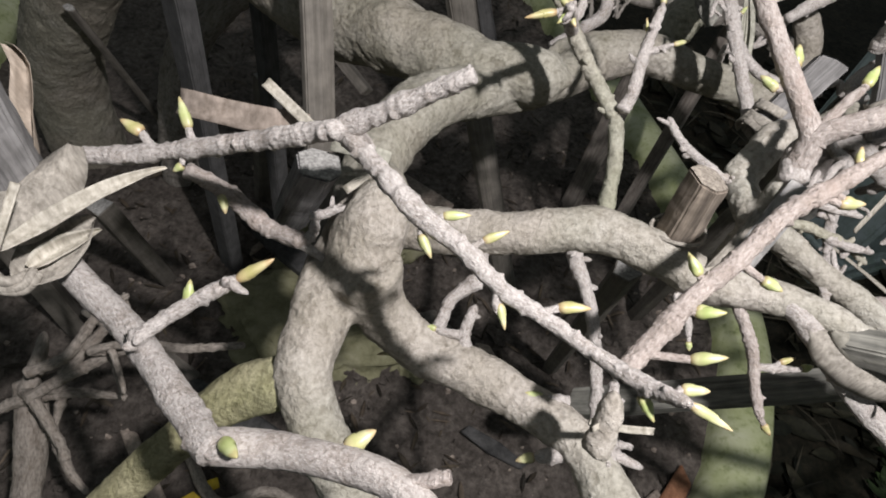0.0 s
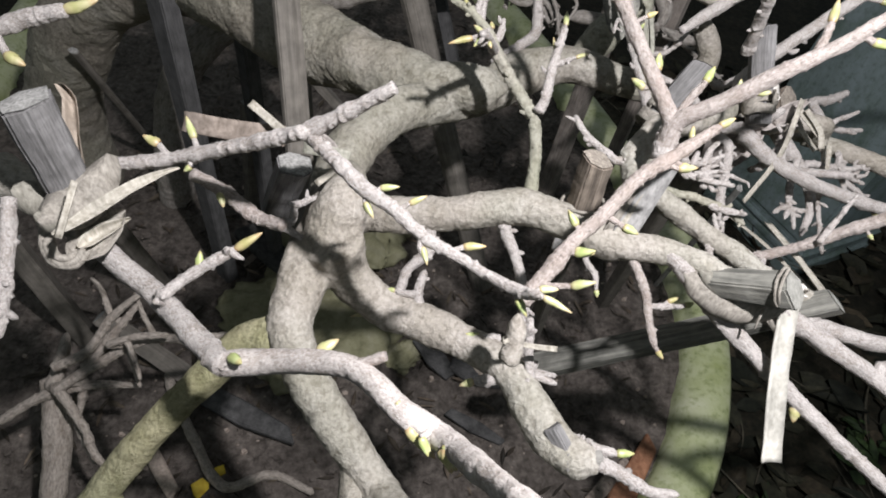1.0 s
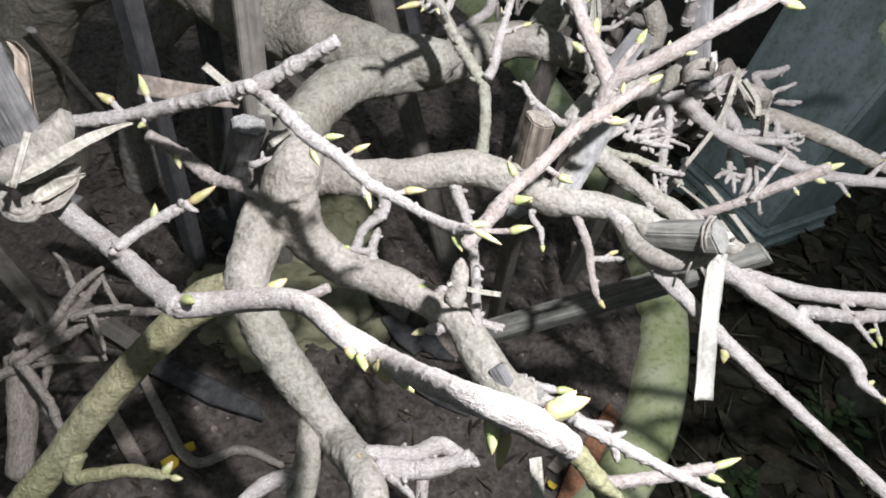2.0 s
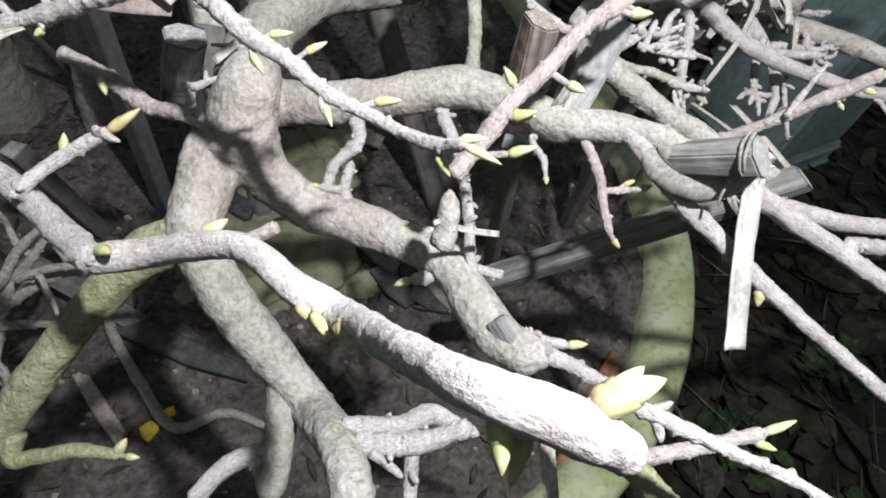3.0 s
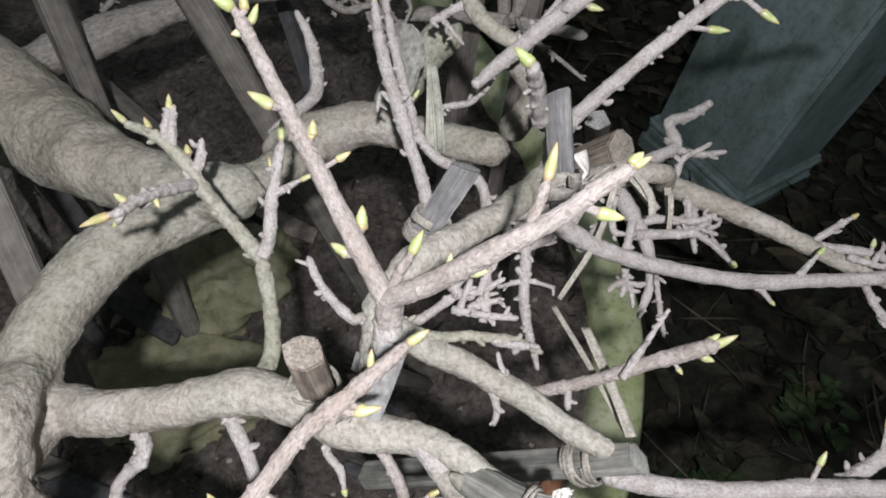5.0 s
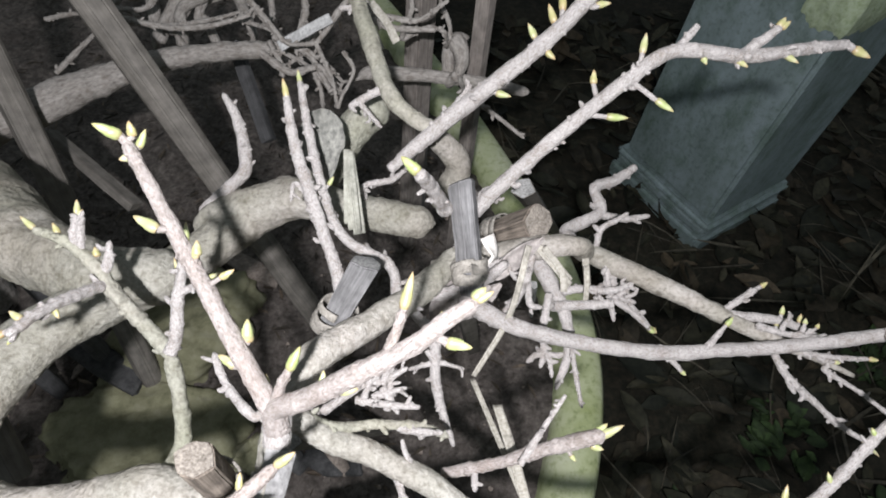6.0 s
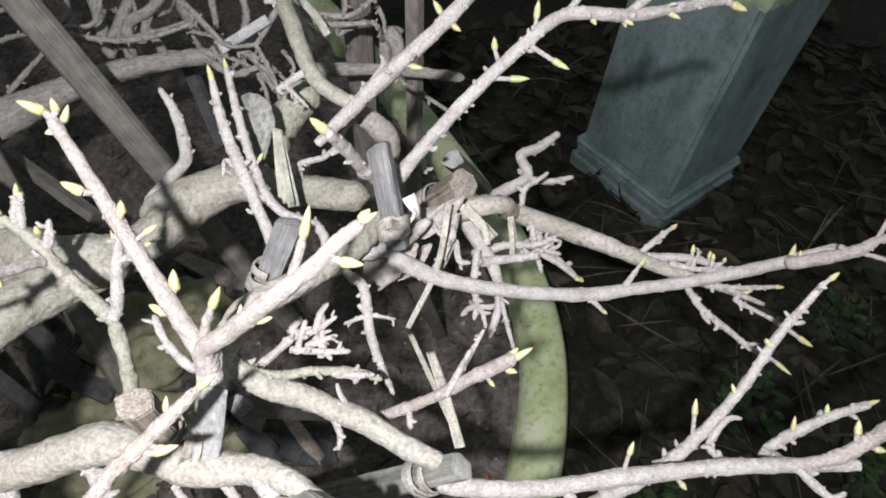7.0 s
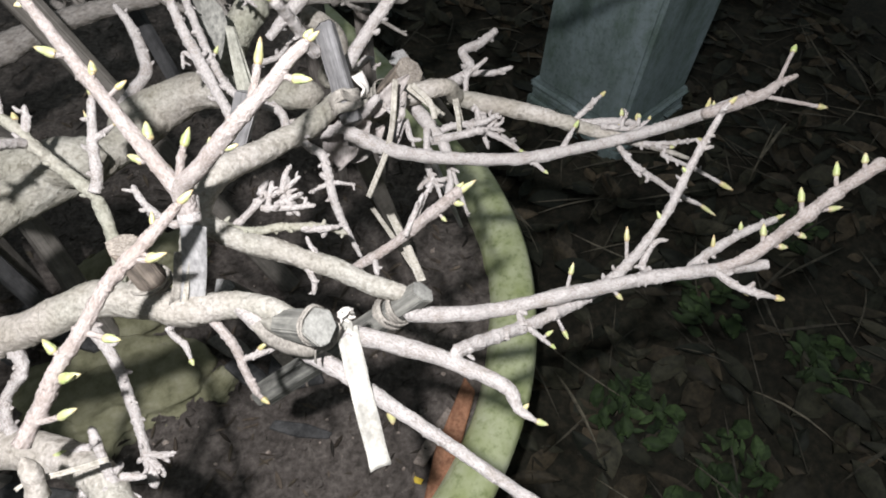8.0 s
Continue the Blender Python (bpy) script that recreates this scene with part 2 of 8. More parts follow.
def pot_material():
    m, n, l, b = material("green_stained_glaze", 0.5, 0.45)
    a, c, d = noise_tex(n, l, 9, 5, 0.65), noise_tex(n, l, 55, 6, 0.7), noise_tex(n, l, 4, 3)
    base = ramp(n, [(0.32, (0.28, 0.315, 0.13)), (0.5, (0.4, 0.425, 0.24)), (0.7, (0.49, 0.5, 0.34))])
    l.new(a.outputs[0], base.inputs[0])
    dirt = ramp(n, [(0.33, (0.6, 0.64, 0.5)), (0.5, (1, 1, 1))])
    l.new(c.outputs[0], dirt.inputs[0])
    col = mix(n, l, 1.0, base.outputs[0], dirt.outputs[0], "MULTIPLY")
    alga = ramp(n, [(0.62, (0, 0, 0)), (0.8, (0.55, 0.55, 0.55))])
    l.new(d.outputs[0], alga.inputs[0])
    l.new(mix(n, l, alga.outputs[0], col, (0.2, 0.27, 0.055)), b.inputs["Base Color"])
    relief(n, l, b, c.outputs[0], 0.25, 0.003)
    return m


POT = pot_material()


def concrete_material():
    m, n, l, b = material("painted_concrete", 0.65, 0.35)
    a, c, d = noise_tex(n, l, 5, 6, 0.7, (1, 1, 0.3)), noise_tex(n, l, 60, 6, 0.7), noise_tex(n, l, 13, 6, 0.75, (1, 1, 0.6))
    base = ramp(n, [(0.3, (0.118, 0.152, 0.138)), (0.5, (0.19, 0.236, 0.23)), (0.7, (0.24, 0.29, 0.296))])
    l.new(a.outputs[0], base.inputs[0])
    stain = ramp(n, [(0.36, (0.66, 0.72, 0.62)), (0.54, (1, 1, 1)), (0.7, (1.12, 1.12, 1.12))])
    l.new(d.outputs[0], stain.inputs[0])
    speck = ramp(n, [(0.34, (0.7, 0.72, 0.68)), (0.5, (1, 1, 1))])
    l.new(c.outputs[0], speck.inputs[0])
    col = mix(n, l, 1.0, base.outputs[0], stain.outputs[0], "MULTIPLY")
    l.new(mix(n, l, 1.0, col, speck.outputs[0], "MULTIPLY"), b.inputs["Base Color"])
    relief(n, l, b, c.outputs[0], 0.5, 0.004)
    return m


CONCRETE = concrete_material()
PALE_GREEN = earth("pale_green", (0.27, 0.33, 0.17), (0.43, 0.5, 0.32), (0.52, 0.58, 0.42), 70, 0.7, 0.006)


# ---- builders ----
def part(name, mesh, mat, parent=None, label=""):
    """Links a mesh as one object, in the world's own coordinates, under a thing or a part."""
    if isinstance(mesh, bmesh.types.BMesh):
        me = bpy.data.meshes.new(name)
        mesh.to_mesh(me)
        mesh.free()
        mesh = me
    ob = new(name, mesh)
    if mat and not mesh.materials:
        mesh.materials.append(mat)
    if parent:
        ob.parent = parent
        ob.matrix_parent_inverse = PLACE[parent.name].inverted()
    PLACE[ob.name] = Matrix()
    return tagged(ob, label) if label else ob


PLACE = {}


def thing(name, at, label, category, group="", kind=""):
    """An Empty at a thing's base, which parents its parts."""
    ob = new(name)
    ob.empty_display_size = 0.02
    ob.location = at
    PLACE[ob.name] = Matrix.Translation(at)
    return tagged(ob, label, category, group, kind)


def spline(points, step):
    """Catmull-Rom through rows of (x, y, z, r), at even steps."""
    p = np.array(points, float)
    p = np.vstack([2 * p[0] - p[1], p, 2 * p[-1] - p[-2]])
    out = []
    for i in range(1, len(p) - 2):
        a, b, c, d = p[i - 1 : i + 3]
        n = max(2, int(np.linalg.norm(c[:3] - b[:3]) / step))
        for t in np.arange(n) / n:
            out.append(0.5 * (2 * b + (c - a) * t + (2 * a - 5 * b + 4 * c - d) * t**2 + (3 * b - a - 3 * c + d) * t**3))
    out.append(p[-2])
    out = np.array(out)
    out[:, 3] = np.maximum(out[:, 3], 0.0006)
    return out


def tube(points, sides, step, rough, seed, cut, knots=0.0, made=None, warts=()):
    """A barky round stem along the points: returns vertices, faces and the bark's own coordinates."""
    s = spline(points, step)
    verts, faces, grain = made or ([], [], [])
    base = len(verts)
    tang = np.gradient(s[:, :3], axis=0)
    tang /= np.linalg.norm(tang, axis=1)[:, None] + 1e-12
    side = np.cross(tang[0], (0.3, 0.5, 0.81))
    side /= np.linalg.norm(side)
    far = 0.0
    for i, (row, t) in enumerate(zip(s, tang)):
        side = side - (side @ t) * t
        side /= np.linalg.norm(side)
        up = np.cross(t, side)
        far += np.linalg.norm(s[i, :3] - s[i - 1, :3]) if i else 0
        r = row[3]
        r *= 1 + 0.5 * rough * noise.noise((far / (r * 4.0), seed, 0.0))
        if knots > 0.3:
            r *= 1 + 0.1 * noise.noise((far / 0.0024, seed, 8.0)) + 0.04 * noise.noise((far / 0.012, seed, 2.0))
        if knots:
            r *= 1 + knots * max(0.0, noise.noise((far / 0.011, seed * 1.7, 4.0)) - 0.05)
        if not cut and i > len(s) - 4:
            r *= (1, 0.95, 0.8, 0.55)[i - len(s) + 4]
        close = [q for q in warts if abs(q[0] - far) < 3 * q[3]]
        for k in range(sides):
            a = 2 * math.pi * k / sides
            d = math.cos(a) * side + math.sin(a) * up
            swell = sum(h * math.exp(-(((far - f) / s_) ** 2) - ((((a - g + math.pi) % (2 * math.pi)) - math.pi) / w_) ** 2) for f, g, h, s_, w_ in close)
            v = far / max(row[3], 0.002)
            j = noise.noise((math.cos(a) * 0.9 + seed, math.sin(a) * 0.9, v * 0.35)) + 0.45 * noise.noise((math.cos(a) * 2.6 + seed, math.sin(a) * 2.6, v * 0.8))
            j += 0.42 * noise.noise((math.cos(a) * 7 + seed, math.sin(a) * 7, v * 2.2))
            if knots > 0.3:
                swell += 0.0006 * max(0.0, noise.noise((math.cos(a) * r / 0.0021 + seed, math.sin(a) * r / 0.0021, far / 0.0024)) - 0.12)
            verts.append(tuple(row[:3] + d * (r * (1 + rough * j) + swell)))
            grain.append((math.cos(a) * r + seed, math.sin(a) * r, far))
    n = len(s)
    for i in range(n - 1):
        for k in range(sides):
            a, b = base + i * sides + k, base + i * sides + (k + 1) % sides
            faces.append((a, b, b + sides, a + sides))
    verts.append(tuple(s[0, :3] - tang[0] * s[0, 3] * 0.3))
    verts.append(tuple(s[-1, :3] + tang[-1] * s[-1, 3] * (0.06 if cut else 0.5)))
    grain.extend(((seed, 0, 0), (seed, 0, far)))
    for k in range(sides):
        faces.append((base + (k + 1) % sides, base + k, len(verts) - 2))
        faces.append((base + (n - 1) * sides + k, base + (n - 1) * sides + (k + 1) % sides, len(verts) - 1))
    return verts, faces, grain


def mesh_of(name, verts, faces, smooth=True, grain=None):
    me = bpy.data.meshes.new(name)
    me.from_pydata(verts, [], faces)
    me.polygons.foreach_set("use_smooth", [smooth] * len(me.polygons))
    if grain:
        me.attributes.new("grain", "FLOAT_VECTOR", "POINT").data.foreach_set("vector", [v for g in grain for v in g])
    me.update()
    return me


COUNT = [0]


def spurs(points, made, rnd, gap):
    """Short old fruiting spurs that stand off a twig, in its own mesh."""
    s = spline(points, 0.002)
    long = len(s) * 0.002
    for _ in range(int(long / gap)):
        i = rnd.randrange(2, max(3, len(s) - 2))
        p, t = Vector(s[i, :3]), Vector(s[min(i + 1, len(s) - 1), :3] - s[i - 1, :3]).normalized()
        out = Vector((rnd.uniform(-1, 1), rnd.uniform(-1, 1), rnd.uniform(-0.6, 1)))
        out = (out - out.dot(t) * t).normalized() * 0.85 + t * rnd.uniform(0.1, 0.7)
        h, w = rnd.uniform(0.002, 0.0095) + s[i, 3], min(0.003, s[i, 3] * 0.85) * rnd.uniform(0.7, 1.05)
        bend = Vector((rnd.uniform(-1, 1), rnd.uniform(-1, 1), rnd.uniform(-1, 1))) * h * 0.2
        tube([(*p, w * 1.2), (*(p + out * h * 0.55 + bend), w), (*(p + out * h), w * 1.05)], 8, 0.0016, 0.25, rnd.uniform(0, 50), False, 0.0, made)


def grow(name, parent, points, mat=None, cut=False, label="", stalks=()):
    """A limb, branch or twig along rows of (x, y, z, radius); stalks: short bud stalks that grow out of it."""
    COUNT[0] += 1
    r = max(p[3] for p in points)
    sides = 34 if r > 0.014 else 28 if r > 0.006 else 20
    step = max(0.0016, min(0.004, r * 0.3)) if r > 0.009 else 0.0011
    rnd, warts = random.Random(COUNT[0] * 7), []
    if r < 0.0125 and mat is not BARK_NEAR:
        long, f = sum((Vector(p[:3]) - Vector(q[:3])).length for p, q in zip(points, points[1:])), 0.006
        while f < long - 0.004:
            small = rnd.random() < 0.55
            warts.append((f, rnd.uniform(0, 6.28), rnd.uniform(0.0004, 0.0012) if small else rnd.uniform(0.0012, 0.0026), rnd.uniform(0.0009, 0.0016), min(0.7, rnd.uniform(0.0012, 0.0019) / r + 0.22)))
            f += rnd.uniform(0.003, 0.013)
    made = tube(points, sides, step, 0.15 if r > 0.012 else 0.1 if mat is BARK_NEAR else 0.14, COUNT[0] * 3.1, cut, 0.08 if r > 0.0075 else 0.35, None, warts)
    if r < 0.0085 and not cut and mat in (None, BARK_ALGAE, BARK_FAR) and (points[0][1] > 0.54 or sum(p[2] for p in points) < 0.73 * len(points)):
        spurs(points, made, rnd, 0.017 if r < 0.0062 else 0.024)
    if mat is None:
        mat = BARK_LIMB if r > 0.0105 else BARK_TWIG
    ob = part(name, mesh_of(name, made[0], made[1], True, made[2]), mat, parent, label)
    for b, q, w in stalks:
        b, q = Vector(b), Vector(q)
        made = tube([(*(b - (q - b) * 0.25), w * 1.15), (*b, w), (*q, w * 0.9)], 10, 0.0014, 0.12, COUNT[0] + b.x * 90, True, 0.4)
        part("stalk", mesh_of("stalk", made[0], made[1], True, made[2]), mat, ob)
    return ob


def bud_mesh(seed, scales):
    """A slender pointed bud, one unit long along z and one wide, in overlapping scales that part at the tip."""
    verts, faces = [], []
    for s in range(scales + 1):
        core = s == scales
        turn, top = s * 2.4 + seed, 1.0 if core else 0.42 + 0.3 * s / scales
        base, rows, cols = len(verts), 12, 14
        for i in range(rows + 1):
            u = i / rows * top
            w = 0.5 * (math.sin(math.pi * (0.1 + 0.9 * u) ** 0.8) ** 0.68) * (0.92 if core else 1.0)
            for k in range(cols):
                a = 2 * math.pi * k / cols
                side = 0.5 + 0.5 * math.cos(a - turn)
                z = u if core else u * (0.55 + 0.45 * side)
                r = w + (0.0 if core else 0.035 * (1 - u) + 0.012 * s)
                r *= 1 + 0.05 * math.sin(3 * a + seed) + 0.04 * math.sin(5 * a + 9 * u + seed)
                verts.append((math.cos(a) * r + 0.09 * u * u * math.cos(seed * 5), math.sin(a) * r + 0.06 * u * u * math.sin(seed * 3), z))
        for i in range(rows):
            for k in range(cols):
                a, b = base + i * cols + k, base + i * cols + (k + 1) % cols
                faces.append((a, b, b + cols, a + cols))
        if core:
            verts.append((0.1 * math.cos(seed * 5), 0.07 * math.sin(seed * 3), 1.05))
            for k in range(cols):
                faces.append((base + rows * cols + k, base + rows * cols + (k + 1) % cols, len(verts) - 1))
    me = mesh_of("bud", verts, faces)
    me.materials.append(BUD)
    return me


def fused(name, parent, limbs, mat):
    """Limbs that have grown together: one skin over all of them."""
    made = ([], [], [])
    for i, rows in enumerate(limbs):
        tube(rows, 28, 0.004, 0.1, 40.0 + i * 7.7, False, 0.0, made)
    ob = part(name, mesh_of(name, made[0], made[1]), mat, parent)
    skin = ob.modifiers.new("skin", "REMESH")
    skin.mode, skin.voxel_size, skin.use_smooth_shade = "VOXEL", 0.0024, True
    ease = ob.modifiers.new("ease", "SMOOTH")
    ease.factor, ease.iterations = 0.5, 9
    for label, size, strength in (("lumps", 0.03, 0.0055), ("scars", 0.006, 0.0022)):
        tex = bpy.data.textures.new(label, "CLOUDS")
        tex.noise_scale, tex.noise_depth = size, 3
        d = ob.modifiers.new(label, "DISPLACE")
        d.texture, d.strength, d.mid_level, d.texture_coords = tex, strength, 0.5, "LOCAL"
    return ob


BUD_MESHES = [bud_mesh(i * 1.3, 2 + i % 2) for i in range(5)]


def shoot(name, parent, points, buds=(), mat=None, cut=False, label=""):
    """A branch with its buds: rows of base, tip, half width and the share of the length that is stalk."""
    stalks, made, axis = [], [], [Vector(p[:3]) for p in points]
    for bx, by, bz, tx, ty, tz, w, share in buds:
        b, q = Vector((bx, by, bz)), Vector((tx, ty, tz))
        m = b.lerp(q, max(0.06, share))
        feet = [p0.lerp(p1, max(0.0, min(1.0, (b - p0).dot(p1 - p0) / (p1 - p0).length_squared))) for p0, p1 in zip(axis, axis[1:])]
        foot = min(feet, key=lambda p: (p - b).length)
        if (foot - b).length < 0.02:
            b = foot
        stalks.append((b, m, w * 0.62))
        made.append((m, q, w))
    ob = grow(name, parent, points, mat, cut, label, stalks)
    for i, (m, q, w) in enumerate(made):
        long = (q - m).length
        bud = new("bud", BUD_MESHES[(i + COUNT[0]) % 5])
        turn = (q - m).to_track_quat("Z", "Y").to_matrix().to_4x4()
        bud.parent = ob
        bud.matrix_basis = Matrix.Translation(m - (q - m) * 0.05) @ turn @ pose(0, 0, 0, 0, 0, 40 * i) @ Matrix.Diagonal((w * 1.62, w * 1.62, long * 1.05, 1))
    return ob


def stick(name, parent, a, b, r0, r1, mat, sides=7, seed=0.0, end=None, label=""):
    """A split or whittled stick from a to b, with flat facets and a sawn end; its fibres run along the mesh's z axis."""
    a, b = Vector(a), Vector(b)
    h, rows = (b - a).length, 14
    rnd = random.Random(int(seed * 100) + 7)
    corner = [(2 * math.pi * (k + rnd.uniform(-0.22, 0.22)) / sides, rnd.uniform(0.86, 1.1)) for k in range(sides)]
    verts, faces = [], []
    for i in range(rows + 1):
        u = i / rows
        r = r0 + (r1 - r0) * u
        for k, (g, w) in enumerate(corner):
            j = 1 + 0.07 * noise.noise((u * 5, k * 1.9, seed))
            slope = 0.0
            if i == rows:
                slope = 0.25 * r * math.cos(g + seed)
            verts.append((math.cos(g) * r * w * j, math.sin(g) * r * w * j, u * h + slope))
    for i in range(rows):
        for k in range(sides):
            p, q = i * sides + k, i * sides + (k + 1) % sides
            faces.append((p, q, q + sides, p + sides))
    faces.append(tuple(reversed(range(sides))))
    faces.append(tuple(rows * sides + k for k in range(sides)))
    me = mesh_of(name, verts, faces, False)
    bm = bmesh.new()
    bm.from_mesh(me)
    bmesh.ops.bevel(bm, geom=[e for e in bm.edges if e.calc_face_angle(0) > 0.35], offset=min(r0, r1) * 0.1, segments=2, affect="EDGES")
    bm.to_mesh(me)
    bm.free()
    ob = part(name, me, mat, parent, label)
    turn = Matrix.Translation(a) @ (b - a).to_track_quat("Z", "Y").to_matrix().to_4x4()
    ob.matrix_basis = turn
    if end:
        top = [(math.cos(g) * r1 * w * 0.93, math.sin(g) * r1 * w * 0.93, h + 0.25 * r1 * math.cos(g + seed) * 0.93 + 0.0006) for g, w in corner]
        ring = [(x * 0.55, y * 0.55, h + (z - h) * 0.55 + 0.0012) for x, y, z in top]
        fs = [(k, (k + 1) % sides, sides + (k + 1) % sides, sides + k) for k in range(sides)] + [tuple(range(sides, 2 * sides))]
        cap = new("cut_end", mesh_of("cut_end", top + ring, fs))
        cap.data.materials.append(end)
        cap.parent = ob
    return ob


def ribbon(name, parent, points, width, thick, mat, face=(0, 0, 1), twist=0.0, label=""):
    """A flat strip of straw along the points, with a little thickness and curl."""
    s = spline([(*p, width) for p in points], 0.004)
    tang = np.gradient(s[:, :3], axis=0)
    tang /= np.linalg.norm(tang, axis=1)[:, None] + 1e-12
    verts, faces = [], []
    n = len(s)
    for i, (row, t) in enumerate(zip(s, tang)):
        side = np.cross(t, face)
        side /= np.linalg.norm(side) + 1e-9
        up = np.cross(side, t)
        g = twist * i / n
        side, up = math.cos(g) * side + math.sin(g) * up, math.cos(g) * up - math.sin(g) * side
        w = width * 0.5 * (1 + 0.08 * noise.noise((i * 0.3, width * 900, 0)))
        for k in range(5):
            v = k / 2 - 1
            verts.append(tuple(row[:3] + side * v * w + up * (0.12 * width * v * v)))
        for k in range(5):
            v = 1 - k / 2
            verts.append(tuple(row[:3] + side * v * w + up * (0.12 * width * v * v - thick)))
    for i in range(n - 1):
        for k in range(10):
            a, b = i * 10 + k, i * 10 + (k + 1) % 10
            faces.append((a, b, b + 10, a + 10))
    faces.append(tuple(reversed(range(10))))
    faces.append(tuple((n - 1) * 10 + k for k in range(10)))
    return part(name, mesh_of(name, verts, faces), mat, parent, label)


def leaf(name, parent, points, width, mat, face=(0, 0, 1), curl=0.25, label=""):
    """A dead leaf: a thin blade that widens and narrows along its rib, curled across it."""
    s = spline([(*p, 0.0) for p in points], 0.004)
    tang = np.gradient(s[:, :3], axis=0)
    tang /= np.linalg.norm(tang, axis=1)[:, None] + 1e-12
    n, verts, faces = len(s), [], []
    for i, (row, t) in enumerate(zip(s, tang)):
        u = i / (n - 1)
        side = np.cross(t, face)
        side /= np.linalg.norm(side) + 1e-9
        up = np.cross(side, t)
        w = width * 0.5 * (math.sin(math.pi * (0.04 + 0.93 * u ** 0.8)) ** 0.8) * (1 + 0.12 * noise.noise((i * 0.35, width * 70, 0)))
        for layer in (0.0, -0.0007):
            for k in range(7):
                v = k / 3 - 1
                lift = curl * width * v * v + 0.06 * width * noise.noise((u * 4, v * 2, width * 99)) - 0.03 * width * (v == 0)
                verts.append(tuple(row[:3] + side * v * w + up * (lift + layer)))
    for i in range(n - 1):
        for k in range(6):
            a = i * 14 + k
            faces += [(a, a + 1, a + 15, a + 14), (a + 7, a + 21, a + 22, a + 8)]
        a = i * 14
        faces += [(a, a + 14, a + 21, a + 7), (a + 6, a + 13, a + 27, a + 20)]
    return part(name, mesh_of(name, verts, faces), mat, parent, label)


def lash(a, b, radius, turns, wire, mat, label, seed=0.0):
    """A tie wound round something between a and b."""
    a, b = Vector(a), Vector(b)
    turn = (b - a).to_track_quat("Z", "Y").to_matrix()
    tie = thing("raffia_tie", a, label, "tie", "ties round the branches")
    rows = []
    n = int(turns * 14)
    for i in range(n + 1):
        g, u = 2 * math.pi * turns * i / n + seed, i / n
        r = radius * (1 + 0.16 * noise.noise((i * 0.35, seed, 0)))
        wob = 0.9 * (b - a).length / turns * noise.noise((i * 0.2, seed, 5))
        p = a.lerp(b, u) + turn @ Vector((math.cos(g) * r, math.sin(g) * r, wob))
        rows.append((*p, wire * (1 + 0.25 * noise.noise((i * 0.5, seed, 9)))))
    made = tube(rows, 7, 0.004, 0.15, seed, True)
    part("strand", mesh_of("strand", made[0], made[1], True, made[2]), mat, tie)
    return tie


def wrap(a, b, radius, bands, width, mat, label, seed=0.0, tails=2):
    """Flat strips of raffia wound over one another between a and b, with loose ends."""
    a, b = Vector(a), Vector(b)
    turn = (b - a).to_track_quat("Z", "Y").to_matrix()
    rnd = random.Random(int(seed * 10) + 3)
    tie = thing("raffia_tie", a, label, "tie", "ties round the branches")
    h = (b - a).length
    for k in range(bands):
        z0, z1, g0 = rnd.uniform(-0.05, 0.8) * h, rnd.uniform(0.2, 1.05) * h, rnd.uniform(0, 6.3)
        tilt, w, r = rnd.uniform(-0.35, 0.35), width * rnd.uniform(0.45, 1.15), radius * (1.0 + 0.022 * k)
        turns, n = rnd.uniform(0.8, 1.6), 44
        tail = rnd.uniform(0.6, 1.6) * radius if k < tails else 0.0
        rows = []
        for i in range(n + 1):
            g, u = g0 + 2 * math.pi * turns * i / n, i / n
            rr = r * (1 + 0.09 * noise.noise((g * 1.1, seed, k * 3.0)))
            radial, axis = Vector((math.cos(g), math.sin(g), 0)), Vector((0, 0, 1))
            c = radial * rr + axis * (z0 + (z1 - z0) * u + tilt * radius * math.sin(g) + 0.1 * width * noise.noise((g, k, 7.0)))
            rows.append((c, radial.normalized(), (axis + 0.3 * tilt * Vector((-math.sin(g), math.cos(g), 0))).normalized()))
        if tail:
            c, radial, axis = rows[-1]
            on = Vector((-radial.y, radial.x, rnd.uniform(-0.5, 0.5))).normalized()
            rows += [(c + on * tail * q + radial * tail * 0.5 * q * q, radial, axis) for q in (0.2, 0.45, 0.7, 1.0)]
        verts, faces = [], []
        for i, (c, radial, axis) in enumerate(rows):
            ww = w * 0.5 * (1 + 0.25 * noise.noise((i * 0.17, k, seed)))
            if tail and i == len(rows) - 1:
                ww *= 0.4
            for s, o in ((-1, -0.0004), (-0.5, 0.0006), (0, 0.0002), (0.5, 0.0008), (1, -0.0003), (1, -0.0015), (0, -0.0012), (-1, -0.0016)):
                verts.append(tuple(a + turn @ (c + axis * (s * ww) + radial * (o + 0.0007 * noise.noise((i * 0.4, s * 3, k))))))
        for i in range(len(rows) - 1):
            for s in range(8):
                p, q = i * 8 + s, i * 8 + (s + 1) % 8
                faces.append((p, q, q + 8, p + 8))
        faces += [tuple(reversed(range(8))), tuple((len(rows) - 1) * 8 + s for s in range(8))]
        part("band", mesh_of("band", verts, faces), mat, tie)
    return tie

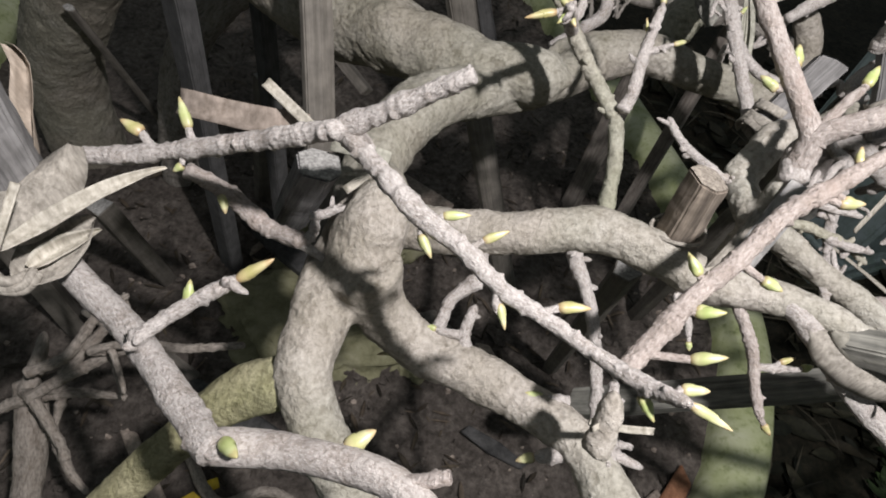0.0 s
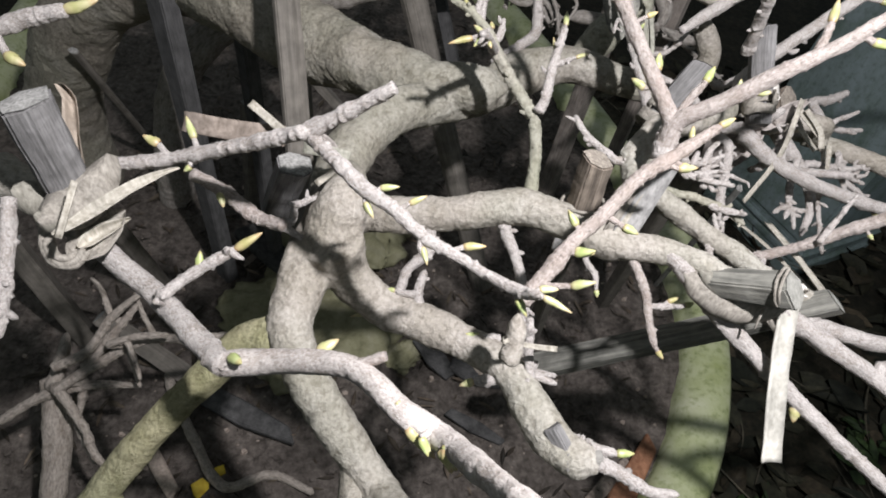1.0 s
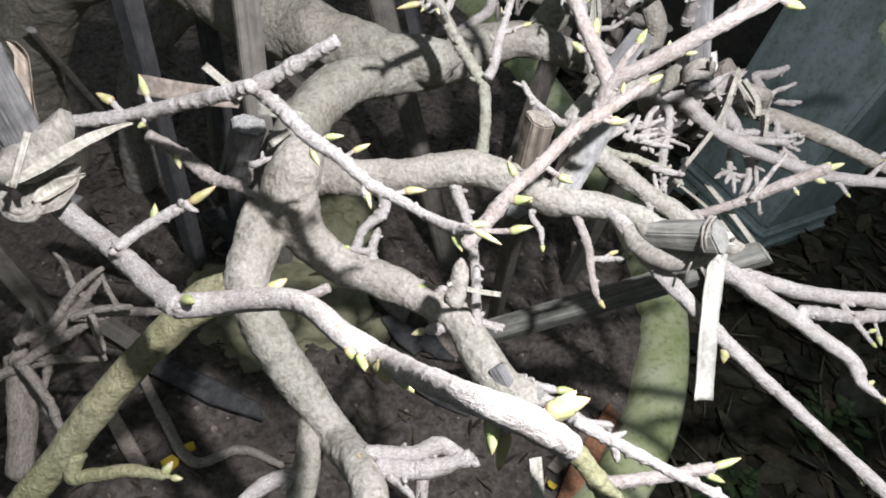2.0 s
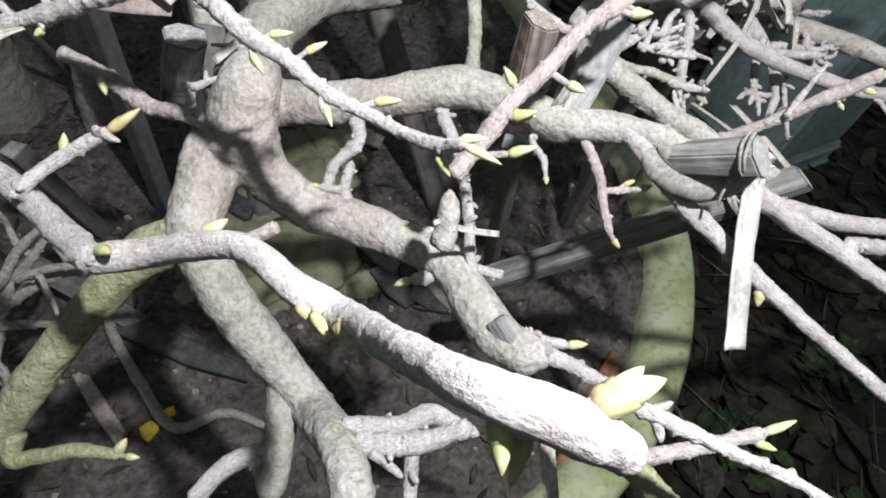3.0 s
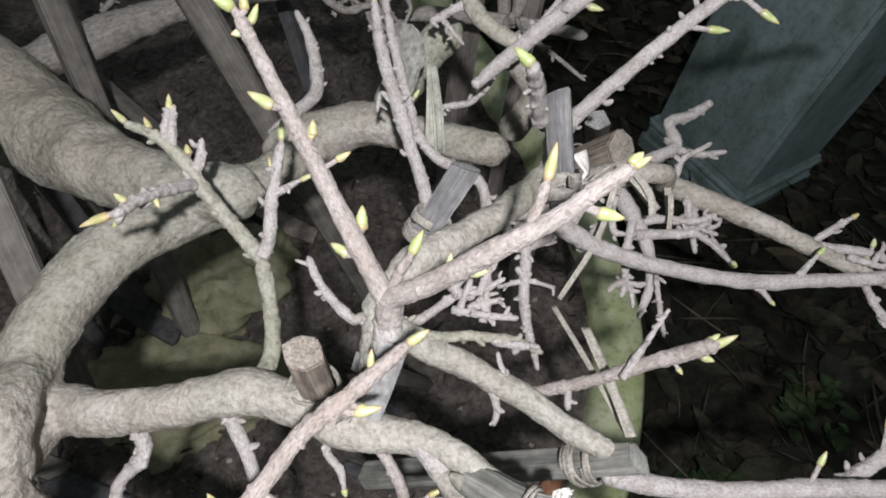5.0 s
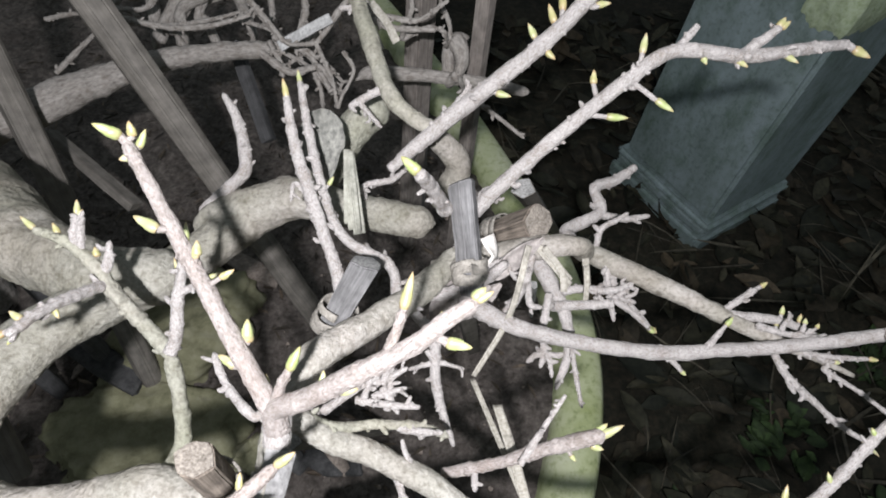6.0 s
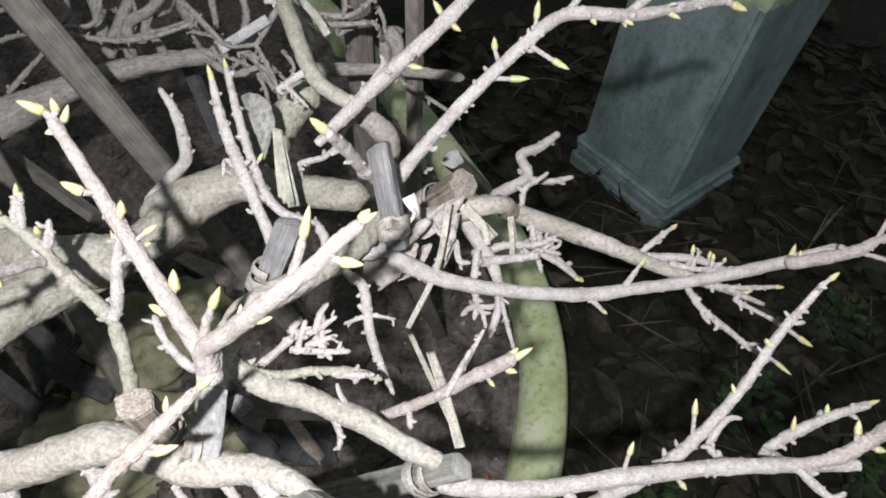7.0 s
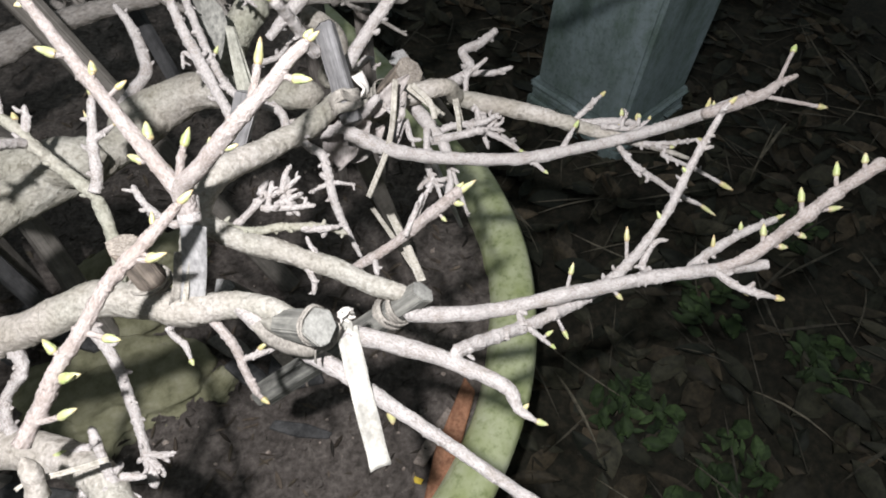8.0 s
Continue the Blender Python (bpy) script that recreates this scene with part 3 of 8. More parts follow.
# ---- ground, planter, pillar ----
def sheet(name, size, n, height, mat, at, label, category, inside=None):
    verts = []
    for j in range(n + 1):
        for i in range(n + 1):
            x, y = (i / n - 0.5) * size[0] + at[0], (j / n - 0.5) * size[1] + at[1]
            verts.append((x, y, at[2] + height(x, y)))
    faces = [(j * (n + 1) + i, j * (n + 1) + i + 1, (j + 1) * (n + 1) + i + 1, (j + 1) * (n + 1) + i) for j in range(n) for i in range(n)]
    if inside:
        faces = [f for f in faces if all(inside(*verts[k][:2]) for k in f)]
    ob = part(name, mesh_of(name, verts, faces), mat)
    return tagged(ob, label, category, kind="structure")


CX, CY, RX, RY, TURN, RIM = -0.159, 1.011, 0.977, 0.941, -0.531, 0.013
LOW = -0.46
LONG, AXIS = 3.0, (math.cos(math.radians(100)), math.sin(math.radians(100)))


def pot_point(a, o):
    """A point of the planter's egg-shaped outline, o outside its lip."""
    u, v, c, k = math.cos(a) * (RX + o), math.sin(a) * (RY + o), math.cos(TURN), math.sin(TURN)
    x, y = c * u - k * v, k * u + c * v
    q = max(0.0, x * AXIS[0] + y * AXIS[1]) * (LONG - 1)
    return CX + x + AXIS[0] * q, CY + y + AXIS[1] * q


def pot_reach(x, y, o):
    """Less than one inside the planter's outline."""
    u, v, c, k = x - CX, y - CY, math.cos(TURN), math.sin(TURN)
    q = max(0.0, u * AXIS[0] + v * AXIS[1]) * (1 - 1 / LONG)
    u, v = u - AXIS[0] * q, v - AXIS[1] * q
    return ((c * u + k * v) / (RX + o)) ** 2 + ((c * v - k * u) / (RY + o)) ** 2


def rough_ground(x, y):
    near = math.exp(-((x - 0.9) ** 2 + (y - 0.6) ** 2) / 4)
    return near * (0.03 * noise.noise((x * 3, y * 3, 0)) + 0.015 * noise.noise((x * 11, y * 11, 3)))


gx = sorted({round(v, 3) for v in [*np.linspace(-60, -3, 8), *np.linspace(-3, 4, 141), *np.linspace(4, 60, 8)]})
verts = [(x, y, LOW + rough_ground(x, y)) for y in gx for x in gx]
w = len(gx)
faces = [(j * w + i, j * w + i + 1, (j + 1) * w + i + 1, (j + 1) * w + i) for j in range(w - 1) for i in range(w - 1)]
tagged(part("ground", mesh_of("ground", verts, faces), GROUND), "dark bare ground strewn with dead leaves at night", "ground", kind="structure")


def soil_height(x, y):
    return 0.016 * noise.noise((x * 7, y * 7, 1)) + 0.012 * noise.noise((x * 24, y * 24, 2)) + 0.007 * noise.noise((x * 70, y * 70, 5))


tagged(
    sheet("soil", (2.7, 4.2), 320, soil_height, SOIL, (-0.4, 2.05, -0.045), "damp dark potting soil filling a large planter", "soil",
          lambda x, y: pot_reach(x, y, -0.07) < 1),
    kind="structure",
)


def planter():
    """A big oval planter: outer wall, thick rounded lip, inner wall."""
    wall = [(-0.16, LOW - RIM - 0.01), (-0.12, -0.4), (-0.06, -0.3), (-0.03, -0.2), (-0.014, -0.1), (-0.012, -0.04)]
    rim = [(-0.012, -0.045), (0.0, -0.034), (0.004, -0.014), (-0.006, 0.0), (-0.028, 0.005), (-0.058, 0.0), (-0.082, -0.012), (-0.097, -0.032), (-0.1, -0.05)]
    inner = [(-0.1, -0.048), (-0.108, -0.09), (-0.115, -0.16)]
    pot = thing("planter", (CX, CY, LOW), "large oval planter with a broad pale green stained rim", "planter")
    for name, rows in (("wall", wall), ("rim", rim), ("inner_wall", inner)):
        n, m, verts, faces = 240, len(rows), [], []
        for k in range(n):
            a = 2 * math.pi * k / n
            for o, z in rows:
                j = 0.004 * noise.noise((math.cos(a) * 4, math.sin(a) * 4, z * 9))
                verts.append((*pot_point(a, o + j), RIM + z))
        for k in range(n):
            for i in range(m - 1):
                a, b = k * m + i, ((k + 1) % n) * m + i
                faces.append((a, b, b + 1, a + 1))
        part(name, mesh_of(name, verts, faces), POT, pot)


planter()


def pillar(at, turn, width, height):
    """A square painted concrete post on a stepped, moulded base."""
    top = thing("pillar", (*at, LOW), "square grey-green painted concrete pillar on a stepped base", "pillar")
    steps = (("base_step", 0.54, -0.02, 0.06), ("base_moulding", 0.515, 0.06, 0.1), ("base_moulding", 0.535, 0.1, 0.135), ("shaft", 0.485, 0.135, height))
    for name, share, z0, z1 in steps:
        half, bm = width * share, bmesh.new()
        bmesh.ops.create_cube(bm, size=1.0, matrix=Matrix.Translation((0, 0, LOW + (z0 + z1) / 2)) @ Matrix.Diagonal((half * 2, half * 2, z1 - z0, 1)))
        bmesh.ops.bevel(bm, geom=bm.edges[:], offset=0.014, segments=3, affect="EDGES")
        bmesh.ops.subdivide_edges(bm, edges=[e for e in bm.edges if e.calc_length() > 0.1], cuts=12, use_grid_fill=True)
        for v in bm.verts:
            v.co += v.co.normalized() * 0.004 * noise.noise(v.co * 9)
        bmesh.ops.transform(bm, matrix=Matrix.Translation((*at, 0)) @ pose(0, 0, 0, 0, 0, turn), verts=bm.verts)
        part(name, bm, CONCRETE, top)
    # a raised pale green crust with a ragged lower edge, wrapped round one corner of the shaft
    half, verts, faces, n, m = width * 0.485, [], [], 60, 14
    for i in range(n + 1):
        d = -0.12 + 0.33 * i / n
        foot = 0.4 + 0.02 * noise.noise((d * 22, 0, 5)) + 0.014 * noise.noise((d * 70, 0, 2)) + 0.12 * max(0.0, d - 0.1)
        for j in range(m + 1):
            h = foot + 0.02 * j + (0.004 * noise.noise((d * 90, j, 0)) if j else 0)
            out = half + (0.002 if j in (0, m) else 0.009 + 0.004 * noise.noise((d * 60, h * 60, 1)))
            p = Vector((-half + d, -out, h)) if d > 0 else Vector((-out, -half - d, h))
            verts.append(pose(*at, 0, 0, 0, turn) @ p)
    for i in range(n):
        for j in range(m):
            a = i * (m + 1) + j
            faces.append((a, a + m + 1, a + m + 2, a + 1))
    part("green_crust", mesh_of("green_crust", verts, faces), PALE_GREEN, top, "pale green crust with a ragged edge")


pillar((1.63, 1.62), 21, 0.44, 2.6)


# ---- the tree: limbs, branches and twigs, each with its buds ----
tree = thing("trained_tree", (-0.78, 1.2, -0.04), "leafless grey-barked trained tree with swelling yellow-green buds", "tree")
fused("trunk", tree, [
    [(-0.1095, 0.4512, 0.6212, 0.025), (-0.12, 0.3974, 0.6247, 0.0232), (-0.129, 0.3428, 0.614, 0.0189), (-0.1193, 0.3131, 0.5991, 0.0181), (-0.1063, 0.2948, 0.5843, 0.0187), (-0.0509, 0.2336, 0.5335, 0.0165), (-0.0267, 0.1829, 0.5781, 0.0146), (-0.0152, 0.1374, 0.6018, 0.014)],
    [(-0.0969, 0.3996, 0.6552, 0.0273), (-0.0839, 0.3912, 0.6227, 0.0205), (-0.0487, 0.373, 0.5971, 0.0191), (-0.0016, 0.3521, 0.5982, 0.0182), (0.0365, 0.3239, 0.6073, 0.0165), (0.0599, 0.2984, 0.6142, 0.0159), (0.0723, 0.2674, 0.6147, 0.0162), (0.0896, 0.234, 0.6159, 0.0166), (0.1116, 0.2167, 0.6211, 0.0151)],
    [(0.0408, 0.2742, 0.6745, 0.0092), (0.0439, 0.2847, 0.6891, 0.0075), (0.0438, 0.2958, 0.7036, 0.007)],
    [(-0.0977, 0.4308, 0.6373, 0.022), (-0.0809, 0.4729, 0.6199, 0.02), (-0.0338, 0.4617, 0.6326, 0.0185), (0.0197, 0.4544, 0.6462, 0.0176), (0.0761, 0.4525, 0.6618, 0.018), (0.1172, 0.4375, 0.6644, 0.0178), (0.1563, 0.4126, 0.6625, 0.0165), (0.1952, 0.3985, 0.6705, 0.0132), (0.2207, 0.385, 0.676, 0.0112), (0.2495, 0.3583, 0.6816, 0.0092), (0.2688, 0.3365, 0.6887, 0.0082)],
    [(-0.1019, 0.4202, 0.6416, 0.024), (-0.101, 0.4851, 0.635, 0.0261), (-0.0956, 0.529, 0.6384, 0.027), (-0.082, 0.5685, 0.6411, 0.0276), (-0.0514, 0.6126, 0.6416, 0.0279), (-0.0095, 0.6482, 0.6369, 0.0269), (0.0452, 0.6802, 0.6272, 0.0258), (0.0961, 0.7147, 0.6225, 0.0247), (0.1473, 0.7586, 0.6235, 0.0248), (0.2029, 0.7965, 0.6225, 0.024)],
    [(0.124, 0.7386, 0.623, 0.0248), (0.1172, 0.7487, 0.6195, 0.0248), (0.1103, 0.7587, 0.6165, 0.0291), (0.1947, 0.7643, 0.6399, 0.0257), (0.2535, 0.7441, 0.6383, 0.0212), (0.3058, 0.7264, 0.6371, 0.0205), (0.3516, 0.7114, 0.6364, 0.0188)],
    [(-0.78, 1.2, -0.04, 0.08), (-0.75, 1.18, 0.2, 0.072), (-0.6, 1.1, 0.46, 0.066), (-0.42, 1.02, 0.59, 0.065), (-0.28, 0.92, 0.618, 0.065), (-0.165, 0.82, 0.61, 0.057), (-0.0866, 0.7403, 0.6296, 0.0405), (-0.0006, 0.6837, 0.641, 0.0336), (0.0799, 0.6586, 0.6575, 0.0275)],
    [(-0.097, 0.505, 0.638, 0.0206), (-0.089, 0.4441, 0.6717, 0.0222), (-0.0978, 0.4233, 0.6518, 0.027), (-0.1062, 0.3966, 0.6268, 0.0225)],
    [(0.16, 0.415, 0.655, 0.012), (0.168, 0.424, 0.674, 0.0095), (0.18, 0.437, 0.704, 0.0085), (0.189, 0.449, 0.738, 0.0095)],
    [(0.178, 0.431, 0.705, 0.011), (0.181, 0.459, 0.7025, 0.0115), (0.184, 0.487, 0.7, 0.012)],
    [(0.184, 0.487, 0.7, 0.0118), (0.2238, 0.4633, 0.6728, 0.0111), (0.2608, 0.4474, 0.6569, 0.0114), (0.3, 0.4231, 0.6448, 0.011), (0.3272, 0.3975, 0.6388, 0.0109), (0.3518, 0.3759, 0.6412, 0.0097), (0.3641, 0.3651, 0.6424, 0.0078)],
    [(0.184, 0.487, 0.7, 0.0135), (0.1925, 0.4928, 0.7107, 0.0134), (0.2136, 0.5143, 0.7218, 0.0133), (0.2574, 0.5434, 0.7115, 0.0135), (0.3014, 0.5705, 0.7004, 0.0131), (0.3398, 0.6017, 0.6932, 0.0133), (0.3657, 0.6287, 0.6899, 0.0128)],
], BARK_LIMB)
fused("limb", tree, [[(0.2199, 0.789, 0.6158, 0.0181), (0.2417, 0.8116, 0.6426, 0.0237), (0.268, 0.8316, 0.6686, 0.0229), (0.2967, 0.8461, 0.691, 0.022), (0.3168, 0.8509, 0.7043, 0.0191)]], BARK_ALGAE)
fused("limb", tree, [[(0.083, 0.456, 0.66, 0.0085), (0.0968, 0.4856, 0.6499, 0.0077), (0.1001, 0.5219, 0.6808, 0.0072), (0.0973, 0.5483, 0.702, 0.0076)]], BARK_ALGAE)
shoot("branch", tree, [(-0.2659, 0.4136, 0.7184, 0.0049), (-0.2394, 0.4128, 0.7234, 0.0052), (-0.2121, 0.4111, 0.7324, 0.0053), (-0.1612, 0.4027, 0.7554, 0.0054), (-0.1137, 0.388, 0.7836, 0.0056)], [(-0.1975, 0.4104, 0.7409, -0.2077, 0.4313, 0.7565, 0.0035, 0.35), (-0.2212, 0.4166, 0.7338, -0.2423, 0.4261, 0.7383, 0.0045, 0.4), (-0.2026, 0.4034, 0.7306, -0.2082, 0.4004, 0.7272, 0.0029, 0.1)])
shoot("branch", tree, [(-0.1145, 0.3968, 0.7763, 0.0059), (-0.0828, 0.3916, 0.8014, 0.0049), (-0.0547, 0.3878, 0.8247, 0.0046)], cut=True)
shoot("branch", tree, [(-0.1151, 0.4022, 0.7718, 0.006), (-0.093, 0.3707, 0.7755, 0.005), (-0.0718, 0.347, 0.7725, 0.0056), (-0.05, 0.3316, 0.7684, 0.0045), (-0.0316, 0.3159, 0.7614, 0.0042), (-0.0119, 0.3039, 0.7591, 0.0039), (0.0093, 0.2865, 0.7598, 0.0035), (0.0252, 0.2689, 0.7681, 0.004), (0.0342, 0.2545, 0.782, 0.0026)], [(-0.063, 0.3454, 0.774, -0.0474, 0.3454, 0.7766, 0.0027, 0.2), (-0.0455, 0.3332, 0.7706, -0.0291, 0.3377, 0.777, 0.0027, 0.3), (-0.0729, 0.3433, 0.7696, -0.0643, 0.3301, 0.7602, 0.0031, 0.35), (-0.0327, 0.3139, 0.7595, -0.0276, 0.3006, 0.7494, 0.0026, 0.3), (-0.0122, 0.3071, 0.7612, 0.0102, 0.3071, 0.7649, 0.0034, 0.35), (0.0234, 0.2673, 0.7658, 0.0313, 0.2567, 0.7583, 0.0031, 0.2), (0.0318, 0.262, 0.7786, 0.0458, 0.2616, 0.7805, 0.003, 0.2), (0.0342, 0.2545, 0.782, 0.0517, 0.2465, 0.7782, 0.0026, 0.05)])
shoot("branch", tree, [(-0.2829, 0.3802, 0.6648, 0.0087), (-0.2565, 0.3593, 0.6566, 0.0089), (-0.2223, 0.3308, 0.6585, 0.0088), (-0.1874, 0.2928, 0.6697, 0.0087), (-0.1572, 0.258, 0.6888, 0.008)], [(-0.1527, 0.2625, 0.6918, -0.1425, 0.2504, 0.7043, 0.0046, 0.1)], cut=True)
shoot("branch", tree, [(-0.1592, 0.263, 0.681, 0.0088), (-0.1261, 0.2589, 0.6934, 0.0086), (-0.0841, 0.2417, 0.7233, 0.0076), (-0.065, 0.2265, 0.7366, 0.0072), (-0.0418, 0.1964, 0.7499, 0.0075), (-0.0199, 0.1763, 0.7585, 0.0071), (-0.0022, 0.1132, 0.8467, 0.005), (0.017, 0.0964, 0.8601, 0.0055), (0.0385, 0.0935, 0.8419, 0.0051)], [(-0.1025, 0.2504, 0.7108, -0.0817, 0.261, 0.7189, 0.005, 0.4), (-0.0458, 0.1991, 0.7548, -0.0446, 0.193, 0.7496, 0.0031, 0.1), (-0.0438, 0.1895, 0.7553, -0.032, 0.1777, 0.7469, 0.0033, 0.2), (-0.0241, 0.1739, 0.7643, -0.0204, 0.1635, 0.7557, 0.0043, 0.1), (-0.0202, 0.1696, 0.7644, -0.0093, 0.1604, 0.7581, 0.0031, 0.2), (0.006, 0.101, 0.8554, 0.0072, 0.0902, 0.8466, 0.0033, 0.15), (0.0213, 0.0976, 0.8593, 0.0378, 0.1016, 0.8666, 0.0043, 0.2), (-0.0476, 0.2023, 0.7548, -0.0449, 0.1981, 0.7519, 0.0023, 0.1), (-0.0357, 0.1816, 0.7582, -0.0313, 0.1731, 0.7522, 0.0028, 0.1), (-0.0247, 0.1757, 0.7643, -0.0199, 0.17, 0.7608, 0.0037, 0.1), (-0.0183, 0.1623, 0.7777, -0.0124, 0.1556, 0.7735, 0.0026, 0.1), (-0.0372, 0.1861, 0.7519, -0.0274, 0.1743, 0.7459, 0.0042, 0.1), (-0.0265, 0.1744, 0.7613, -0.0176, 0.1641, 0.758, 0.0042, 0.1), (-0.0165, 0.1616, 0.7723, -0.0075, 0.1516, 0.77, 0.004, 0.15), (0.0115, 0.1003, 0.8555, 0.0155, 0.0932, 0.822, 0.0036, 0.25), (0.024, 0.0975, 0.8585, 0.033, 0.1035, 0.868, 0.0034, 0.15)], mat=BARK_NEAR)
shoot("branch", tree, [(-0.2128, 0.3204, 0.6616, 0.0046), (-0.2132, 0.3211, 0.6682, 0.0046), (-0.2137, 0.3217, 0.6758, 0.0046), (-0.1913, 0.3387, 0.6861, 0.0041), (-0.166, 0.3531, 0.6946, 0.0039)], [(-0.1907, 0.3388, 0.6861, -0.1903, 0.3501, 0.6954, 0.0035, 0.15), (-0.166, 0.3531, 0.6946, -0.1457, 0.3621, 0.7053, 0.0043, 0.05)])
shoot("branch", tree, [(-0.2216, 0.4471, 0.6829, 0.005), (-0.1996, 0.4511, 0.6606, 0.0065), (-0.17, 0.4351, 0.6466, 0.0065), (-0.1388, 0.4162, 0.6553, 0.0059)], [(-0.2022, 0.4505, 0.6637, -0.198, 0.4364, 0.6528, 0.0044, 0.2), (-0.1734, 0.4364, 0.6477, -0.1702, 0.4304, 0.6433, 0.0029, 0.1)], mat=BARK_RED)
shoot("branch", tree, [(-0.124, 0.35, 0.615, 0.01), (-0.133, 0.343, 0.609, 0.0125), (-0.1411, 0.3382, 0.6026, 0.0165), (-0.1757, 0.3321, 0.5828, 0.0172), (-0.2159, 0.3122, 0.5462, 0.0146), (-0.2575, 0.2861, 0.5023, 0.0144), (-0.2953, 0.2585, 0.458, 0.0147), (-0.3331, 0.2309, 0.4137, 0.0154), (-0.3709, 0.2033, 0.3694, 0.0154), (-0.4087, 0.1757, 0.3251, 0.0154)], mat=BARK_GREEN)
shoot("branch", tree, [(0.1974, 0.4021, 0.6713, 0.0052), (0.2073, 0.3869, 0.6742, 0.0075), (0.2188, 0.3685, 0.6702, 0.0078), (0.2338, 0.352, 0.6597, 0.0078), (0.2537, 0.3374, 0.6464, 0.0075), (0.2722, 0.3203, 0.6366, 0.0079), (0.3093, 0.2752, 0.6215, 0.007), (0.3393, 0.2377, 0.6133, 0.0061), (0.3574, 0.2137, 0.6099, 0.0057), (0.3846, 0.1777, 0.6048, 0.0057), (0.4117, 0.1417, 0.5997, 0.0057), (0.4388, 0.1057, 0.5946, 0.0057)], [(0.3119, 0.2774, 0.6239, 0.3081, 0.259, 0.6077, 0.0053, 0.45), (0.3992, 0.166, 0.6062, 0.4011, 0.1485, 0.592, 0.0044, 0.4), (0.3912, 0.1676, 0.6031, 0.3902, 0.1708, 0.6054, 0.002, 0.3)], cut=True)
shoot("branch", tree, [(0.2688, 0.3365, 0.6887, 0.0082), (0.2828, 0.3333, 0.6768, 0.0082), (0.2968, 0.3301, 0.6683, 0.0091), (0.3558, 0.2984, 0.6495, 0.0081), (0.3894, 0.2717, 0.6415, 0.007), (0.4152, 0.2447, 0.6381, 0.0067), (0.4181, 0.2257, 0.6322, 0.005), (0.4273, 0.2101, 0.6325, 0.0028)], [(0.4273, 0.2101, 0.6325, 0.4378, 0.2027, 0.629, 0.0035, 0.1), (0.4206, 0.2226, 0.6325, 0.4281, 0.225, 0.6363, 0.0028, 0.2)])
shoot("branch", tree, [(0.3772, 0.2814, 0.6444, 0.0063), (0.381, 0.2859, 0.6454, 0.0063), (0.3849, 0.2904, 0.6472, 0.0063), (0.4236, 0.299, 0.6329, 0.0066), (0.487, 0.3083, 0.6154, 0.0063), (0.5637, 0.3223, 0.6108, 0.0064), (0.6134, 0.3395, 0.6225, 0.0055), (0.6629, 0.3643, 0.6516, 0.0047), (0.696, 0.3899, 0.6935, 0.0042), (0.7247, 0.4075, 0.7509, 0.0029)], [(0.5035, 0.3067, 0.6115, 0.5086, 0.2842, 0.5978, 0.003, 0.6), (0.6038, 0.3371, 0.6206, 0.6164, 0.368, 0.6449, 0.0034, 0.6), (0.6551, 0.3579, 0.6453, 0.6536, 0.3704, 0.6534, 0.0028, 0.35), (0.6903, 0.3834, 0.6843, 0.6865, 0.3928, 0.6897, 0.0028, 0.35), (0.7244, 0.4066, 0.7502, 0.7385, 0.4114, 0.7574, 0.0032, 0.35)])
shoot("branch", tree, [(0.3641, 0.3651, 0.6424, 0.0078), (0.3653, 0.3594, 0.6322, 0.0078), (0.3665, 0.3538, 0.6238, 0.009), (0.4337, 0.3339, 0.6206, 0.0079), (0.5238, 0.32, 0.6272, 0.0079), (0.6087, 0.3051, 0.6344, 0.0073), (0.6743, 0.2892, 0.6382, 0.0067), (0.7317, 0.2737, 0.6415, 0.0056)], [(0.5184, 0.3228, 0.6282, 0.5361, 0.3437, 0.6472, 0.0032, 0.6), (0.5651, 0.3134, 0.6312, 0.574, 0.2962, 0.622, 0.0033, 0.6)], cut=True)
shoot("branch", tree, [(0.6743, 0.2892, 0.6382, 0.0048), (0.7087, 0.2831, 0.6537, 0.006), (0.756, 0.2899, 0.6758, 0.0067), (0.8063, 0.2986, 0.7003, 0.0064), (0.8597, 0.3042, 0.7237, 0.0057)], [(0.7679, 0.2934, 0.6826, 0.7773, 0.3177, 0.7016, 0.0038, 0.5), (0.8058, 0.3008, 0.7017, 0.8165, 0.3235, 0.72, 0.0038, 0.5), (0.8369, 0.3025, 0.7142, 0.8441, 0.3189, 0.7273, 0.0038, 0.5), (0.7808, 0.293, 0.687, 0.8106, 0.2857, 0.6904, 0.0038, 0.5), (0.7548, 0.2864, 0.6729, 0.7684, 0.2756, 0.6694, 0.0038, 0.5), (0.7301, 0.2842, 0.6623, 0.7489, 0.2755, 0.6617, 0.0038, 0.5), (0.7241, 0.2842, 0.6601, 0.7326, 0.304, 0.6758, 0.0038, 0.5)], mat=BARK_RED)
shoot("branch", tree, [(0.6683, 0.2906, 0.6379, 0.0051), (0.6722, 0.3013, 0.6245, 0.0051), (0.6761, 0.312, 0.6145, 0.0051), (0.7312, 0.3203, 0.6318, 0.0048), (0.7837, 0.3204, 0.643, 0.0038)], [(0.7012, 0.3143, 0.6214, 0.7096, 0.3302, 0.6345, 0.0029, 0.35), (0.7383, 0.3206, 0.6335, 0.7435, 0.3313, 0.6422, 0.0029, 0.35), (0.7734, 0.3212, 0.6414, 0.7934, 0.3202, 0.6463, 0.0029, 0.35)])
